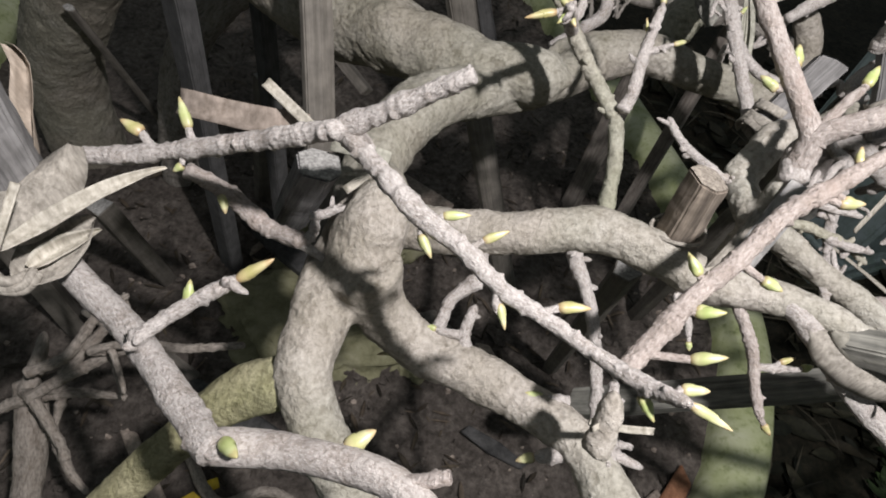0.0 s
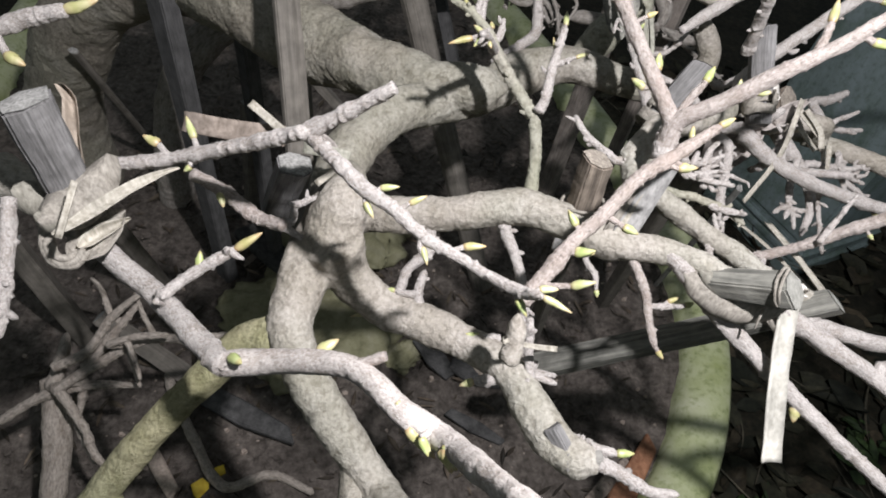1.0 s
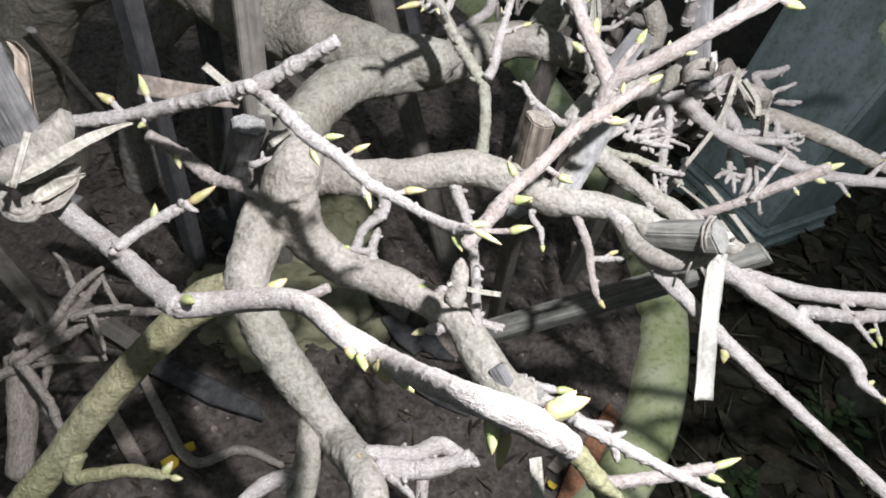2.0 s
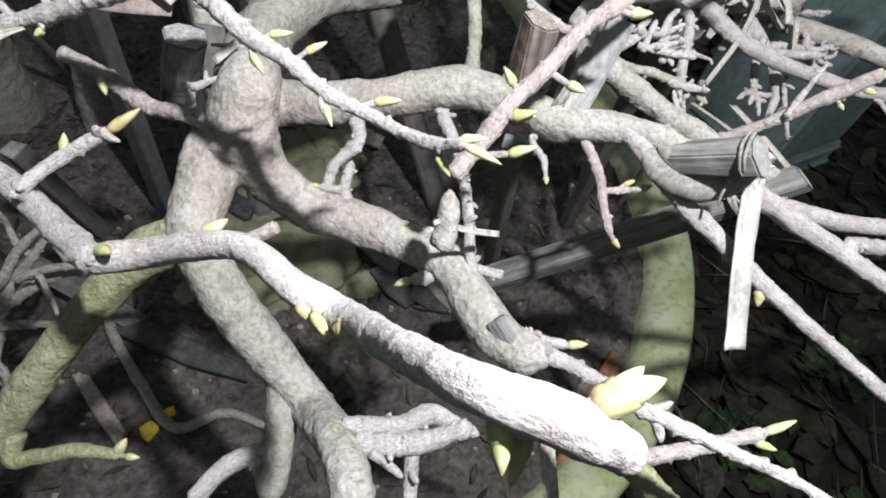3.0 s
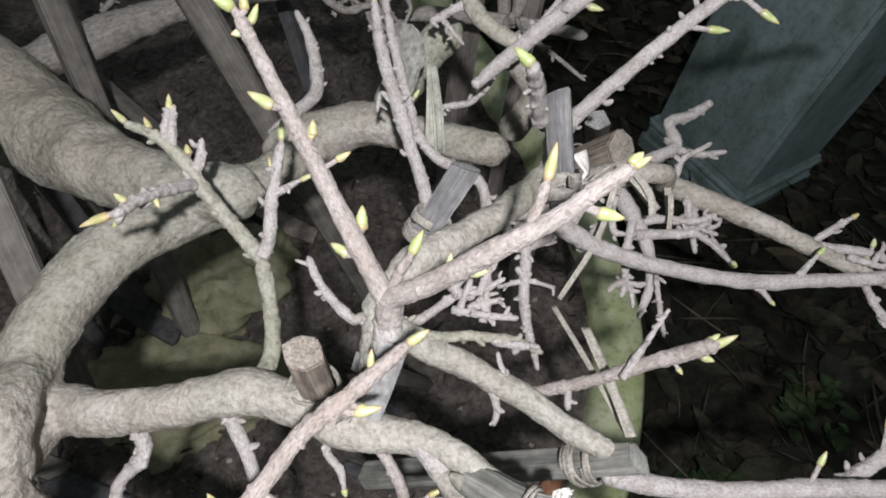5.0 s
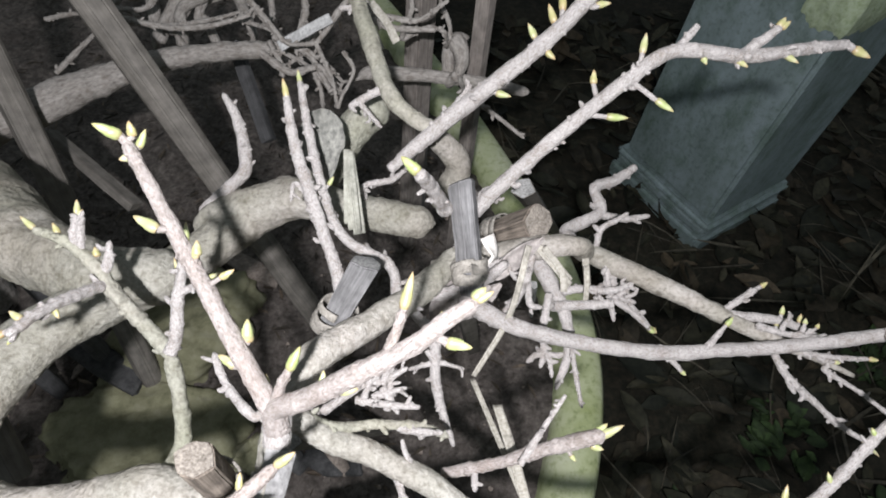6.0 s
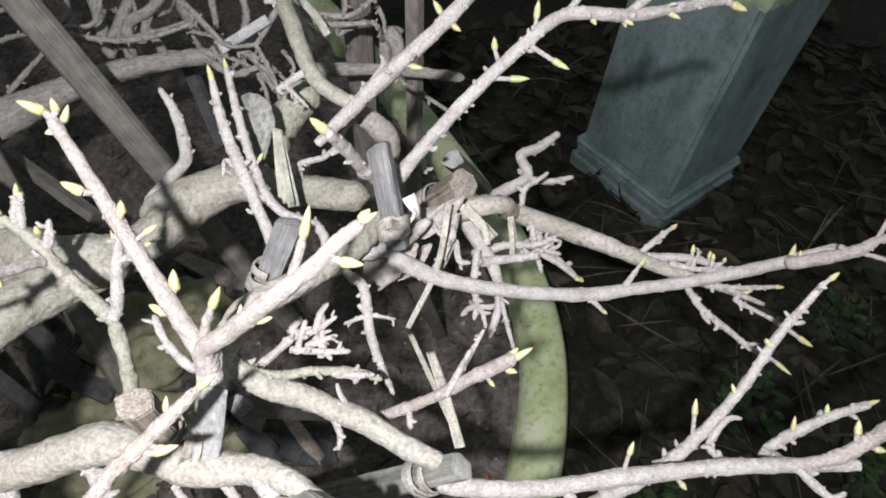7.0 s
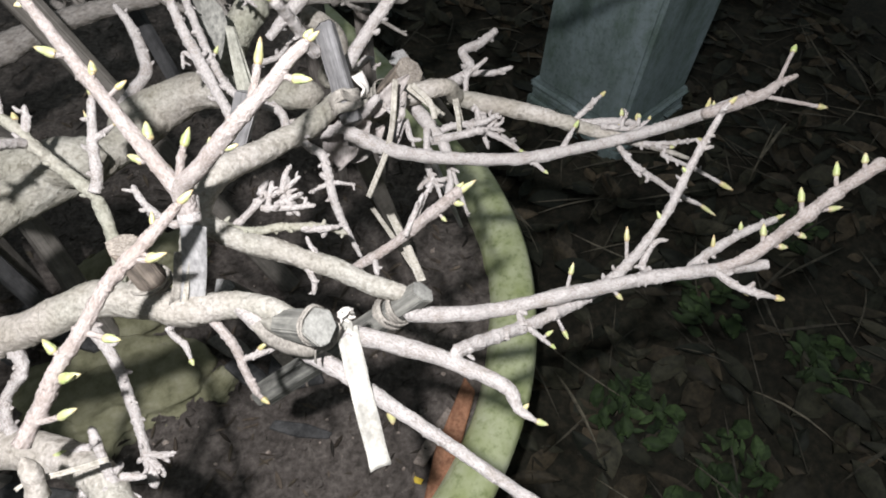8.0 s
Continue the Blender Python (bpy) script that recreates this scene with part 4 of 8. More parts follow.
shoot("branch", tree, [(0.359, 0.5796, 0.6791, 0.0098), (0.4026, 0.5567, 0.6579, 0.0085), (0.4669, 0.5361, 0.6418, 0.0079), (0.5584, 0.5141, 0.631, 0.0078), (0.6339, 0.5042, 0.6331, 0.0072), (0.715, 0.4943, 0.641, 0.0072), (0.794, 0.4863, 0.6551, 0.0072), (0.8567, 0.4809, 0.6712, 0.0072)], [(0.7996, 0.4848, 0.6559, 0.8129, 0.4987, 0.6693, 0.0034, 0.35)])
shoot("branch", tree, [(0.7997, 0.4858, 0.6566, 0.0072), (0.7986, 0.4806, 0.6621, 0.0072), (0.7975, 0.4754, 0.6689, 0.0077), (0.8506, 0.4636, 0.6881, 0.0066), (0.8705, 0.4645, 0.6992, 0.005), (0.8936, 0.4619, 0.7094, 0.0027)], [(0.8705, 0.4645, 0.6992, 0.9068, 0.4937, 0.729, 0.0041, 0.8), (0.8509, 0.4646, 0.689, 0.9242, 0.4224, 0.6809, 0.0042, 0.85), (0.7987, 0.4752, 0.6696, 0.8037, 0.4849, 0.6775, 0.0028, 0.35)], mat=BARK_RED)
shoot("branch", tree, [(0.5196, 0.6642, 0.6232, 0.0119), (0.5794, 0.6, 0.6367, 0.0112), (0.6252, 0.5601, 0.6378, 0.0097), (0.6624, 0.5314, 0.633, 0.0085), (0.7024, 0.5071, 0.6257, 0.007), (0.7394, 0.4885, 0.6169, 0.0046), (0.7863, 0.4658, 0.6007, 0.0025)], cut=True)
shoot("branch", tree, [(0.3175, 0.4361, 0.6148, 0.0049), (0.361, 0.429, 0.6457, 0.0052), (0.395, 0.4252, 0.6778, 0.0058), (0.4236, 0.4196, 0.709, 0.0063), (0.4336, 0.4174, 0.7215, 0.0054)], [(0.4273, 0.4199, 0.7149, 0.4409, 0.4253, 0.7212, 0.0042, 0.1), (0.4313, 0.4176, 0.7179, 0.452, 0.421, 0.7242, 0.0042, 0.05), (0.4251, 0.4164, 0.7075, 0.4363, 0.4099, 0.7054, 0.0038, 0.2), (0.411, 0.4193, 0.6932, 0.4173, 0.4092, 0.6876, 0.0026, 0.5)], mat=BARK_RED)
shoot("branch", tree, [(0.097, 0.551, 0.699, 0.0068), (0.0731, 0.5779, 0.7212, 0.006), (0.055, 0.6004, 0.7399, 0.0061), (0.0464, 0.6138, 0.7511, 0.0056), (0.0261, 0.6311, 0.7648, 0.0043), (0.005, 0.6402, 0.7715, 0.003)], [(0.0069, 0.6395, 0.7709, -0.0046, 0.6514, 0.7767, 0.0032, 0.1), (0.0242, 0.6321, 0.7656, 0.0196, 0.6443, 0.7729, 0.003, 0.3), (0.0504, 0.6119, 0.7498, 0.0489, 0.6259, 0.7589, 0.0035, 0.5)], mat=BARK_ALGAE)
shoot("branch", tree, [(0.0532, 0.5988, 0.7414, 0.0048), (0.0344, 0.5601, 0.7757, 0.0042), (0.0232, 0.5292, 0.7934, 0.0032)], [(0.0262, 0.5367, 0.7892, -0.0051, 0.5327, 0.7804, 0.0036, 0.35), (0.0268, 0.5423, 0.7875, 0.018, 0.5504, 0.7912, 0.0031, 0.2), (0.0352, 0.5615, 0.7724, 0.0394, 0.5537, 0.768, 0.0027, 0.2), (0.0261, 0.5358, 0.7886, 0.0173, 0.5281, 0.7817, 0.0029, 0.2)])
shoot("branch", tree, [(0.0993, 0.5454, 0.7083, 0.0057), (0.1059, 0.5562, 0.7186, 0.0053), (0.1123, 0.582, 0.7409, 0.0048), (0.1235, 0.6116, 0.7673, 0.0035)], [(0.1235, 0.6116, 0.7673, 0.1256, 0.6271, 0.7782, 0.0032, 0.15), (0.1146, 0.5899, 0.7479, 0.1122, 0.6066, 0.7587, 0.002, 0.2)])
shoot("branch", tree, [(0.1887, 0.4452, 0.7383, 0.0098), (0.1938, 0.4683, 0.7568, 0.009)])
shoot("branch", tree, [(0.1905, 0.453, 0.746, 0.0088), (0.1905, 0.46, 0.766, 0.0076), (0.1802, 0.48, 0.7804, 0.0068), (0.1661, 0.51, 0.7991, 0.0063), (0.152, 0.54, 0.8178, 0.006), (0.1378, 0.57, 0.8365, 0.0056), (0.1237, 0.6, 0.8553, 0.005), (0.1125, 0.624, 0.87, 0.0042)], [(0.1791, 0.4996, 0.7901, 0.1795, 0.5133, 0.7994, 0.0043, 0.15), (0.1699, 0.488, 0.7783, 0.1595, 0.4988, 0.7835, 0.004, 0.2), (0.1869, 0.4754, 0.7693, 0.1878, 0.4841, 0.7753, 0.0033, 0.1), (0.1529, 0.547, 0.8294, 0.1508, 0.5561, 0.8351, 0.0028, 0.2), (0.1322, 0.5651, 0.8426, 0.1139, 0.577, 0.8473, 0.0048, 0.15), (0.1785, 0.5006, 0.7911, 0.1798, 0.5142, 0.8015, 0.0045, 0.2), (0.1687, 0.4902, 0.7796, 0.157, 0.4988, 0.7834, 0.0041, 0.2), (0.1529, 0.5482, 0.8305, 0.154, 0.5583, 0.8383, 0.0036, 0.2), (0.1604, 0.5347, 0.8194, 0.1763, 0.5392, 0.8263, 0.003, 0.4), (0.1151, 0.6258, 0.8702, 0.0959, 0.6279, 0.8856, 0.0049, 0.3), (0.1164, 0.6192, 0.8621, 0.1063, 0.6151, 0.8634, 0.0041, 0.1), (0.117, 0.6275, 0.871, 0.1162, 0.6344, 0.8802, 0.0038, 0.1), (0.1187, 0.6225, 0.8643, 0.1251, 0.6329, 0.8732, 0.0034, 0.1)], mat=BARK_RED)
shoot("branch", tree, [(0.1905, 0.453, 0.746, 0.0088), (0.1932, 0.4598, 0.7685, 0.0083), (0.2144, 0.4536, 0.7914, 0.0071), (0.2501, 0.4495, 0.828, 0.0066), (0.2836, 0.4498, 0.8557, 0.0056), (0.3041, 0.4549, 0.8722, 0.0052), (0.321, 0.4583, 0.8825, 0.0043)], [(0.2275, 0.4537, 0.8063, 0.2305, 0.4626, 0.8129, 0.0028, 0.1), (0.2358, 0.4492, 0.8105, 0.2508, 0.4464, 0.8115, 0.0042, 0.2), (0.2965, 0.4495, 0.8627, 0.3174, 0.44, 0.8616, 0.0044, 0.35), (0.3193, 0.4595, 0.8827, 0.3273, 0.4646, 0.8877, 0.004, 0.1), (0.321, 0.4583, 0.8825, 0.3316, 0.4615, 0.8867, 0.0029, 0.1), (0.3015, 0.4548, 0.8707, 0.3021, 0.46, 0.8743, 0.002, 0.1)], mat=BARK_RED)
shoot("branch", tree, [(0.0467, 0.3033, 0.7101, 0.0061), (0.0595, 0.3156, 0.7194, 0.0061), (0.0726, 0.3283, 0.729, 0.0059), (0.0837, 0.3385, 0.7393, 0.0054), (0.1063, 0.3551, 0.7532, 0.0054), (0.1327, 0.3772, 0.7708, 0.0051), (0.16, 0.3913, 0.783, 0.0049), (0.1845, 0.4045, 0.7941, 0.0046), (0.1978, 0.4114, 0.7999, 0.0031)], [(0.1625, 0.3863, 0.7802, 0.1763, 0.3822, 0.7801, 0.0033, 0.25), (0.1104, 0.3519, 0.7518, 0.1316, 0.3403, 0.7482, 0.004, 0.5), (0.0882, 0.3453, 0.7443, 0.0793, 0.359, 0.7518, 0.0034, 0.3), (0.0801, 0.3328, 0.7351, 0.0994, 0.3296, 0.7367, 0.0045, 0.25), (0.1971, 0.4115, 0.7999, 0.21, 0.4165, 0.8058, 0.0037, 0.05), (0.1751, 0.4027, 0.7919, 0.1765, 0.4121, 0.7985, 0.0027, 0.1), (0.087, 0.3462, 0.7451, 0.0798, 0.357, 0.7529, 0.0036, 0.2), (0.156, 0.3835, 0.777, 0.1795, 0.3835, 0.7808, 0.004, 0.35), (0.0623, 0.3093, 0.7153, 0.0951, 0.3045, 0.7354, 0.004, 0.55), (0.0814, 0.332, 0.7321, 0.0973, 0.3265, 0.7434, 0.004, 0.25)], mat=BARK_TAN)
shoot("branch", tree, [(0.3657, 0.6287, 0.6899, 0.0079), (0.3754, 0.6469, 0.6957, 0.0079), (0.3851, 0.6651, 0.7055, 0.0079), (0.4547, 0.6836, 0.7744, 0.0072), (0.5324, 0.7095, 0.8263, 0.0068), (0.5816, 0.7239, 0.8463, 0.0068), (0.6542, 0.7147, 0.8429, 0.0064), (0.7239, 0.7212, 0.8427, 0.006), (0.7802, 0.7287, 0.8396, 0.0049)], [(0.5437, 0.7141, 0.8318, 0.5564, 0.7424, 0.8558, 0.004, 0.5), (0.5011, 0.7063, 0.8116, 0.505, 0.7271, 0.8281, 0.004, 0.5), (0.4938, 0.6957, 0.7995, 0.5342, 0.685, 0.8008, 0.0043, 0.5), (0.5366, 0.7072, 0.8255, 0.5736, 0.6775, 0.8118, 0.0043, 0.6), (0.78, 0.7278, 0.8389, 0.8021, 0.7132, 0.8331, 0.0055, 0.3), (0.6953, 0.7177, 0.8423, 0.7112, 0.7064, 0.8375, 0.0035, 0.2), (0.6415, 0.7141, 0.8418, 0.6544, 0.7046, 0.8377, 0.0035, 0.2), (0.6082, 0.7185, 0.8434, 0.6126, 0.711, 0.8388, 0.0034, 0.2)])
shoot("branch", tree, [(0.305, 0.7146, 0.7284, 0.0054), (0.3583, 0.7364, 0.7613, 0.0084), (0.404, 0.7528, 0.7876, 0.0084), (0.4686, 0.7764, 0.8252, 0.0083), (0.5275, 0.8061, 0.8659, 0.0083)], [(0.4842, 0.7798, 0.8323, 0.4782, 0.8062, 0.8506, 0.0045, 0.4), (0.4897, 0.7839, 0.8372, 0.4932, 0.8192, 0.8643, 0.0045, 0.4), (0.4652, 0.7741, 0.8223, 0.4559, 0.796, 0.8365, 0.0042, 0.4), (0.468, 0.7733, 0.8226, 0.4791, 0.7615, 0.8164, 0.0042, 0.3), (0.4129, 0.7518, 0.7894, 0.4333, 0.7437, 0.7881, 0.0042, 0.3), (0.5135, 0.7938, 0.8519, 0.5386, 0.7933, 0.8573, 0.0042, 0.4)])
shoot("branch", tree, [(0.3585, 0.7362, 0.7605, 0.0066), (0.348, 0.742, 0.7575, 0.0078), (0.3315, 0.762, 0.759, 0.0088), (0.3141, 0.7893, 0.7655, 0.0092), (0.3039, 0.8611, 0.7764, 0.0096), (0.2937, 0.9503, 0.7894, 0.0104)], mat=BARK_ALGAE)
shoot("limb", tree, [(0.3452, 0.7636, 0.7052, 0.002), (0.3547, 0.7696, 0.7071, 0.002), (0.3641, 0.7757, 0.7117, 0.012), (0.394, 0.7694, 0.6731, 0.0146), (0.3883, 0.7641, 0.6392, 0.0158), (0.3716, 0.7658, 0.6081, 0.0186)])
shoot("branch", tree, [(0.247, 0.548, 0.7, 0.0072), (0.243, 0.588, 0.69, 0.0066), (0.2405, 0.617, 0.6985, 0.0062), (0.232, 0.6487, 0.7197, 0.0056), (0.2236, 0.6805, 0.7409, 0.0062), (0.2141, 0.7219, 0.7687, 0.0051), (0.2117, 0.7593, 0.7954, 0.0034)], [(0.212, 0.755, 0.793, 0.2105, 0.772, 0.8055, 0.0036, 0.1)])
shoot("branch", tree, [(0.2935, 0.5720, 0.7000, 0.0052), (0.2915, 0.6114, 0.7042, 0.0050), (0.2566, 0.6406, 0.7080, 0.0050), (0.2406, 0.6696, 0.7189, 0.0048), (0.2335, 0.7045, 0.7416, 0.0046), (0.2275, 0.7510, 0.7600, 0.0043), (0.2240, 0.7970, 0.7820, 0.0032)], [(0.2243, 0.793, 0.78, 0.2235, 0.808, 0.788, 0.003, 0.1), (0.238, 0.69, 0.732, 0.248, 0.699, 0.741, 0.0028, 0.4)])
shoot("branch", tree, [(0.0935, 0.7685, 0.6267, 0.0082), (0.129, 0.7836, 0.6519, 0.0074), (0.1481, 0.7963, 0.6693, 0.0074), (0.1461, 0.8335, 0.7032, 0.006), (0.1339, 0.8588, 0.7239, 0.0033)])
shoot("branch", tree, [(0.5196, 0.6642, 0.6232, 0.008), (0.5231, 0.6823, 0.6144, 0.008), (0.5266, 0.7003, 0.6092, 0.008), (0.5743, 0.7176, 0.6156, 0.0075), (0.5749, 0.7481, 0.6269, 0.0068), (0.6058, 0.7564, 0.6292, 0.0069), (0.6391, 0.7717, 0.6354, 0.0046)])
shoot("branch", tree, [(0.0607, 0.453, 0.6575, 0.0059), (0.0637, 0.4435, 0.6487, 0.0059), (0.0666, 0.434, 0.6412, 0.0059), (0.072, 0.4216, 0.6357, 0.0054), (0.079, 0.4, 0.6253, 0.0048), (0.0828, 0.372, 0.6105, 0.0046), (0.0846, 0.338, 0.5916, 0.0045), (0.0846, 0.3168, 0.5796, 0.0045), (0.0854, 0.2944, 0.5671, 0.0047)])
shoot("limb", tree, [(-0.3591, 0.419, 0.6996, 0.0155), (-0.3321, 0.406, 0.693, 0.0146), (-0.3049, 0.3914, 0.6849, 0.0133), (-0.2797, 0.3735, 0.6737, 0.0106)])
shoot("branch", tree, [(-0.0074, 0.4461, 0.6312, 0.0069), (-0.0068, 0.4281, 0.6191, 0.0056), (-0.027, 0.4135, 0.6053, 0.0052), (-0.0345, 0.3968, 0.5926, 0.0047), (-0.0491, 0.382, 0.5797, 0.003)], [(-0.0491, 0.382, 0.5797, -0.0806, 0.3794, 0.5718, 0.003, 0.35)])
shoot("branch", tree, [(0.1769, 0.3962, 0.6606, 0.0046), (0.1892, 0.3707, 0.6449, 0.0042), (0.1935, 0.3446, 0.6272, 0.0038), (0.1982, 0.3276, 0.6161, 0.0034)], [(0.1982, 0.3276, 0.6161, 0.2053, 0.3171, 0.6101, 0.0034, 0.35)], mat=BARK_RED)
shoot("twig", tree, [(0.1912, 0.3578, 0.6361, 0.0029), (0.221, 0.3556, 0.6405, 0.0027)], [(0.221, 0.3556, 0.6405, 0.2344, 0.3574, 0.6444, 0.0034, 0.35), (0.2045, 0.359, 0.6396, 0.2213, 0.3624, 0.6454, 0.0029, 0.35)])
shoot("twig", tree, [(0.1492, 0.4171, 0.6628, 0.003), (0.1432, 0.4092, 0.6553, 0.003), (0.1373, 0.4013, 0.649, 0.003), (0.146, 0.3881, 0.6413, 0.0028), (0.1473, 0.3792, 0.6353, 0.0026)], [(0.1473, 0.3792, 0.6353, 0.1482, 0.3705, 0.6293, 0.003, 0.35)])
shoot("twig", tree, [(0.2713, 0.4373, 0.6511, 0.0036), (0.2761, 0.4195, 0.64, 0.003), (0.2726, 0.4079, 0.6315, 0.0021)])
shoot("twig", tree, [(0.2894, 0.4329, 0.6504, 0.0027), (0.2832, 0.4472, 0.6588, 0.0023), (0.2816, 0.457, 0.6651, 0.0018)])
shoot("twig", tree, [(0.3757, 0.4185, 0.6712, 0.0031), (0.3907, 0.4326, 0.6837, 0.0027), (0.4055, 0.446, 0.6957, 0.002)])
shoot("twig", tree, [(0.3436, 0.4321, 0.6341, 0.0033), (0.3416, 0.4145, 0.6218, 0.0024)])
shoot("branch", tree, [(0.184, 0.487, 0.7, 0.0055), (0.2258, 0.4723, 0.6796, 0.0046), (0.2633, 0.471, 0.6722, 0.0042), (0.3025, 0.4653, 0.6615, 0.0038), (0.3233, 0.4572, 0.6512, 0.0024)], mat=BARK_ALGAE)
shoot("twig", tree, [(0.3025, 0.4653, 0.6615, 0.0038), (0.2975, 0.4581, 0.6554, 0.0029)])
shoot("twig", tree, [(0.2798, 0.468, 0.6674, 0.0038), (0.289, 0.4631, 0.6657, 0.0032), (0.3167, 0.4566, 0.6667, 0.0025)])
shoot("twig", tree, [(0.2507, 0.4854, 0.6852, 0.0033), (0.2644, 0.5075, 0.7028, 0.0025)])
shoot("twig", tree, [(0.2719, 0.4799, 0.6779, 0.0034), (0.2805, 0.5115, 0.7009, 0.0025)])
shoot("twig", tree, [(0.2464, 0.4892, 0.6883, 0.0033), (0.2768, 0.4796, 0.6878, 0.0029), (0.2987, 0.4744, 0.6886, 0.0022)])
shoot("twig", tree, [(0.184, 0.487, 0.7, 0.0038), (0.1741, 0.4849, 0.7023, 0.0038), (0.1643, 0.4828, 0.7059, 0.0038), (0.1441, 0.5128, 0.708, 0.0032), (0.1356, 0.5378, 0.713, 0.0026)])
shoot("twig", tree, [(0.1371, 0.5305, 0.7112, 0.002), (0.1255, 0.5361, 0.7127, 0.0013)])
shoot("branch", tree, [(0.3014, 0.5705, 0.7004, 0.0049), (0.3125, 0.5561, 0.6898, 0.0049), (0.3236, 0.5417, 0.6827, 0.0049), (0.3226, 0.5082, 0.64, 0.0047), (0.3349, 0.4657, 0.5907, 0.0023)])
shoot("twig", tree, [(0.3231, 0.5251, 0.6618, 0.0027), (0.2978, 0.5242, 0.6553, 0.0016)])
shoot("twig", tree, [(0.3258, 0.5245, 0.6619, 0.0025), (0.3491, 0.5146, 0.6599, 0.0016)])
shoot("branch", tree, [(0.6525, 0.5426, 0.6365, 0.0051), (0.7079, 0.5262, 0.637, 0.0045), (0.749, 0.5032, 0.6293, 0.0029)], [(0.7082, 0.5281, 0.6385, 0.7135, 0.5389, 0.6477, 0.0032, 0.35), (0.7258, 0.5179, 0.6349, 0.7316, 0.528, 0.6437, 0.0032, 0.35), (0.7373, 0.51, 0.6317, 0.754, 0.502, 0.6296, 0.0032, 0.35), (0.7018, 0.5286, 0.6374, 0.7054, 0.52, 0.6318, 0.0032, 0.35)])
shoot("branch", tree, [(0.5526, 0.6271, 0.6294, 0.0047), (0.5515, 0.6026, 0.6109, 0.0047), (0.5716, 0.5815, 0.5998, 0.0041), (0.5868, 0.5632, 0.5896, 0.0027)], [(0.5868, 0.5632, 0.5896, 0.5949, 0.5553, 0.5856, 0.0041, 0.35)])
shoot("twig", tree, [(0.6472, 0.5468, 0.6374, 0.0038), (0.6713, 0.5543, 0.6485, 0.0035), (0.6872, 0.5594, 0.6559, 0.0029)], [(0.6872, 0.5594, 0.6559, 0.6995, 0.5623, 0.6609, 0.0035, 0.35)])
shoot("twig", tree, [(0.6123, 0.5098, 0.6345, 0.0034), (0.6301, 0.5217, 0.6474, 0.0028)], [(0.6301, 0.5217, 0.6474, 0.6428, 0.5297, 0.6563, 0.0034, 0.35)])
shoot("twig", tree, [(0.5616, 0.5145, 0.6317, 0.0034), (0.5749, 0.5025, 0.6259, 0.0027), (0.5824, 0.4928, 0.6204, 0.0021)], [(0.5788, 0.4966, 0.6224, 0.586, 0.489, 0.6184, 0.0027, 0.35)])
shoot("twig", tree, [(0.6755, 0.2888, 0.6382, 0.0042), (0.6831, 0.2578, 0.6444, 0.0038), (0.695, 0.2357, 0.6561, 0.0031)], [(0.695, 0.2357, 0.6561, 0.7085, 0.2268, 0.6538, 0.0039, 0.35), (0.683, 0.2578, 0.6444, 0.6888, 0.2481, 0.6394, 0.0023, 0.35)])
shoot("twig", tree, [(0.4665, 0.3288, 0.623, 0.0032), (0.4645, 0.3181, 0.6224, 0.0032), (0.4626, 0.3074, 0.6237, 0.0032), (0.4751, 0.2913, 0.6163, 0.0026), (0.4832, 0.2798, 0.6108, 0.002)], [(0.4773, 0.2889, 0.6153, 0.4901, 0.2905, 0.62, 0.0026, 0.35), (0.4813, 0.283, 0.6124, 0.487, 0.2753, 0.6088, 0.0026, 0.35)])
shoot("twig", tree, [(0.6147, 0.3037, 0.6347, 0.0034), (0.6173, 0.3168, 0.6248, 0.0034), (0.62, 0.33, 0.6179, 0.0034), (0.6415, 0.3435, 0.633, 0.0028), (0.6552, 0.341, 0.6351, 0.0019)])
shoot("branch", tree, [(-0.2871, 0.2501, 0.453, 0.008), (-0.292, 0.2343, 0.4386, 0.0069), (-0.271, 0.2332, 0.4429, 0.0064), (-0.2397, 0.2336, 0.4508, 0.0059), (-0.204, 0.226, 0.4533, 0.0043)], [(-0.204, 0.226, 0.4533, -0.1882, 0.2223, 0.4541, 0.0037, 0.35), (-0.2071, 0.228, 0.4542, -0.1979, 0.2364, 0.4635, 0.0053, 0.1)], mat=BARK_GREEN)
shoot("branch", tree, [(-0.0664, 0.2493, 0.5359, 0.0143), (-0.0678, 0.2243, 0.5263, 0.0126), (-0.0728, 0.1938, 0.5148, 0.0123), (-0.0773, 0.1687, 0.5057, 0.0115)])
shoot("branch", tree, [(-0.0731, 0.2003, 0.517, 0.0084), (-0.0974, 0.1967, 0.5172, 0.0078), (-0.1153, 0.1872, 0.5131, 0.0072), (-0.1301, 0.172, 0.5059, 0.0071)])
shoot("branch", tree, [(-0.0223, 0.1943, 0.5775, 0.0077), (0.0133, 0.1905, 0.5831, 0.0073), (0.0355, 0.194, 0.5915, 0.0068), (0.0489, 0.1884, 0.5901, 0.0054), (0.0669, 0.1795, 0.587, 0.0032)])
shoot("branch", tree, [(-0.0138, 0.1798, 0.5848, 0.0075), (0.0202, 0.1744, 0.5948, 0.007), (0.0491, 0.1763, 0.6092, 0.0056), (0.0531, 0.1805, 0.615, 0.0034)])
shoot("branch", tree, [(0.021, 0.1743, 0.5951, 0.0052), (0.0197, 0.1577, 0.5809, 0.0048), (0.0187, 0.1444, 0.5696, 0.0048)])
shoot("twig", tree, [(-0.0057, 0.1715, 0.592, 0.0034), (0.0071, 0.1626, 0.5877, 0.0028), (0.0136, 0.1569, 0.5845, 0.0019)])
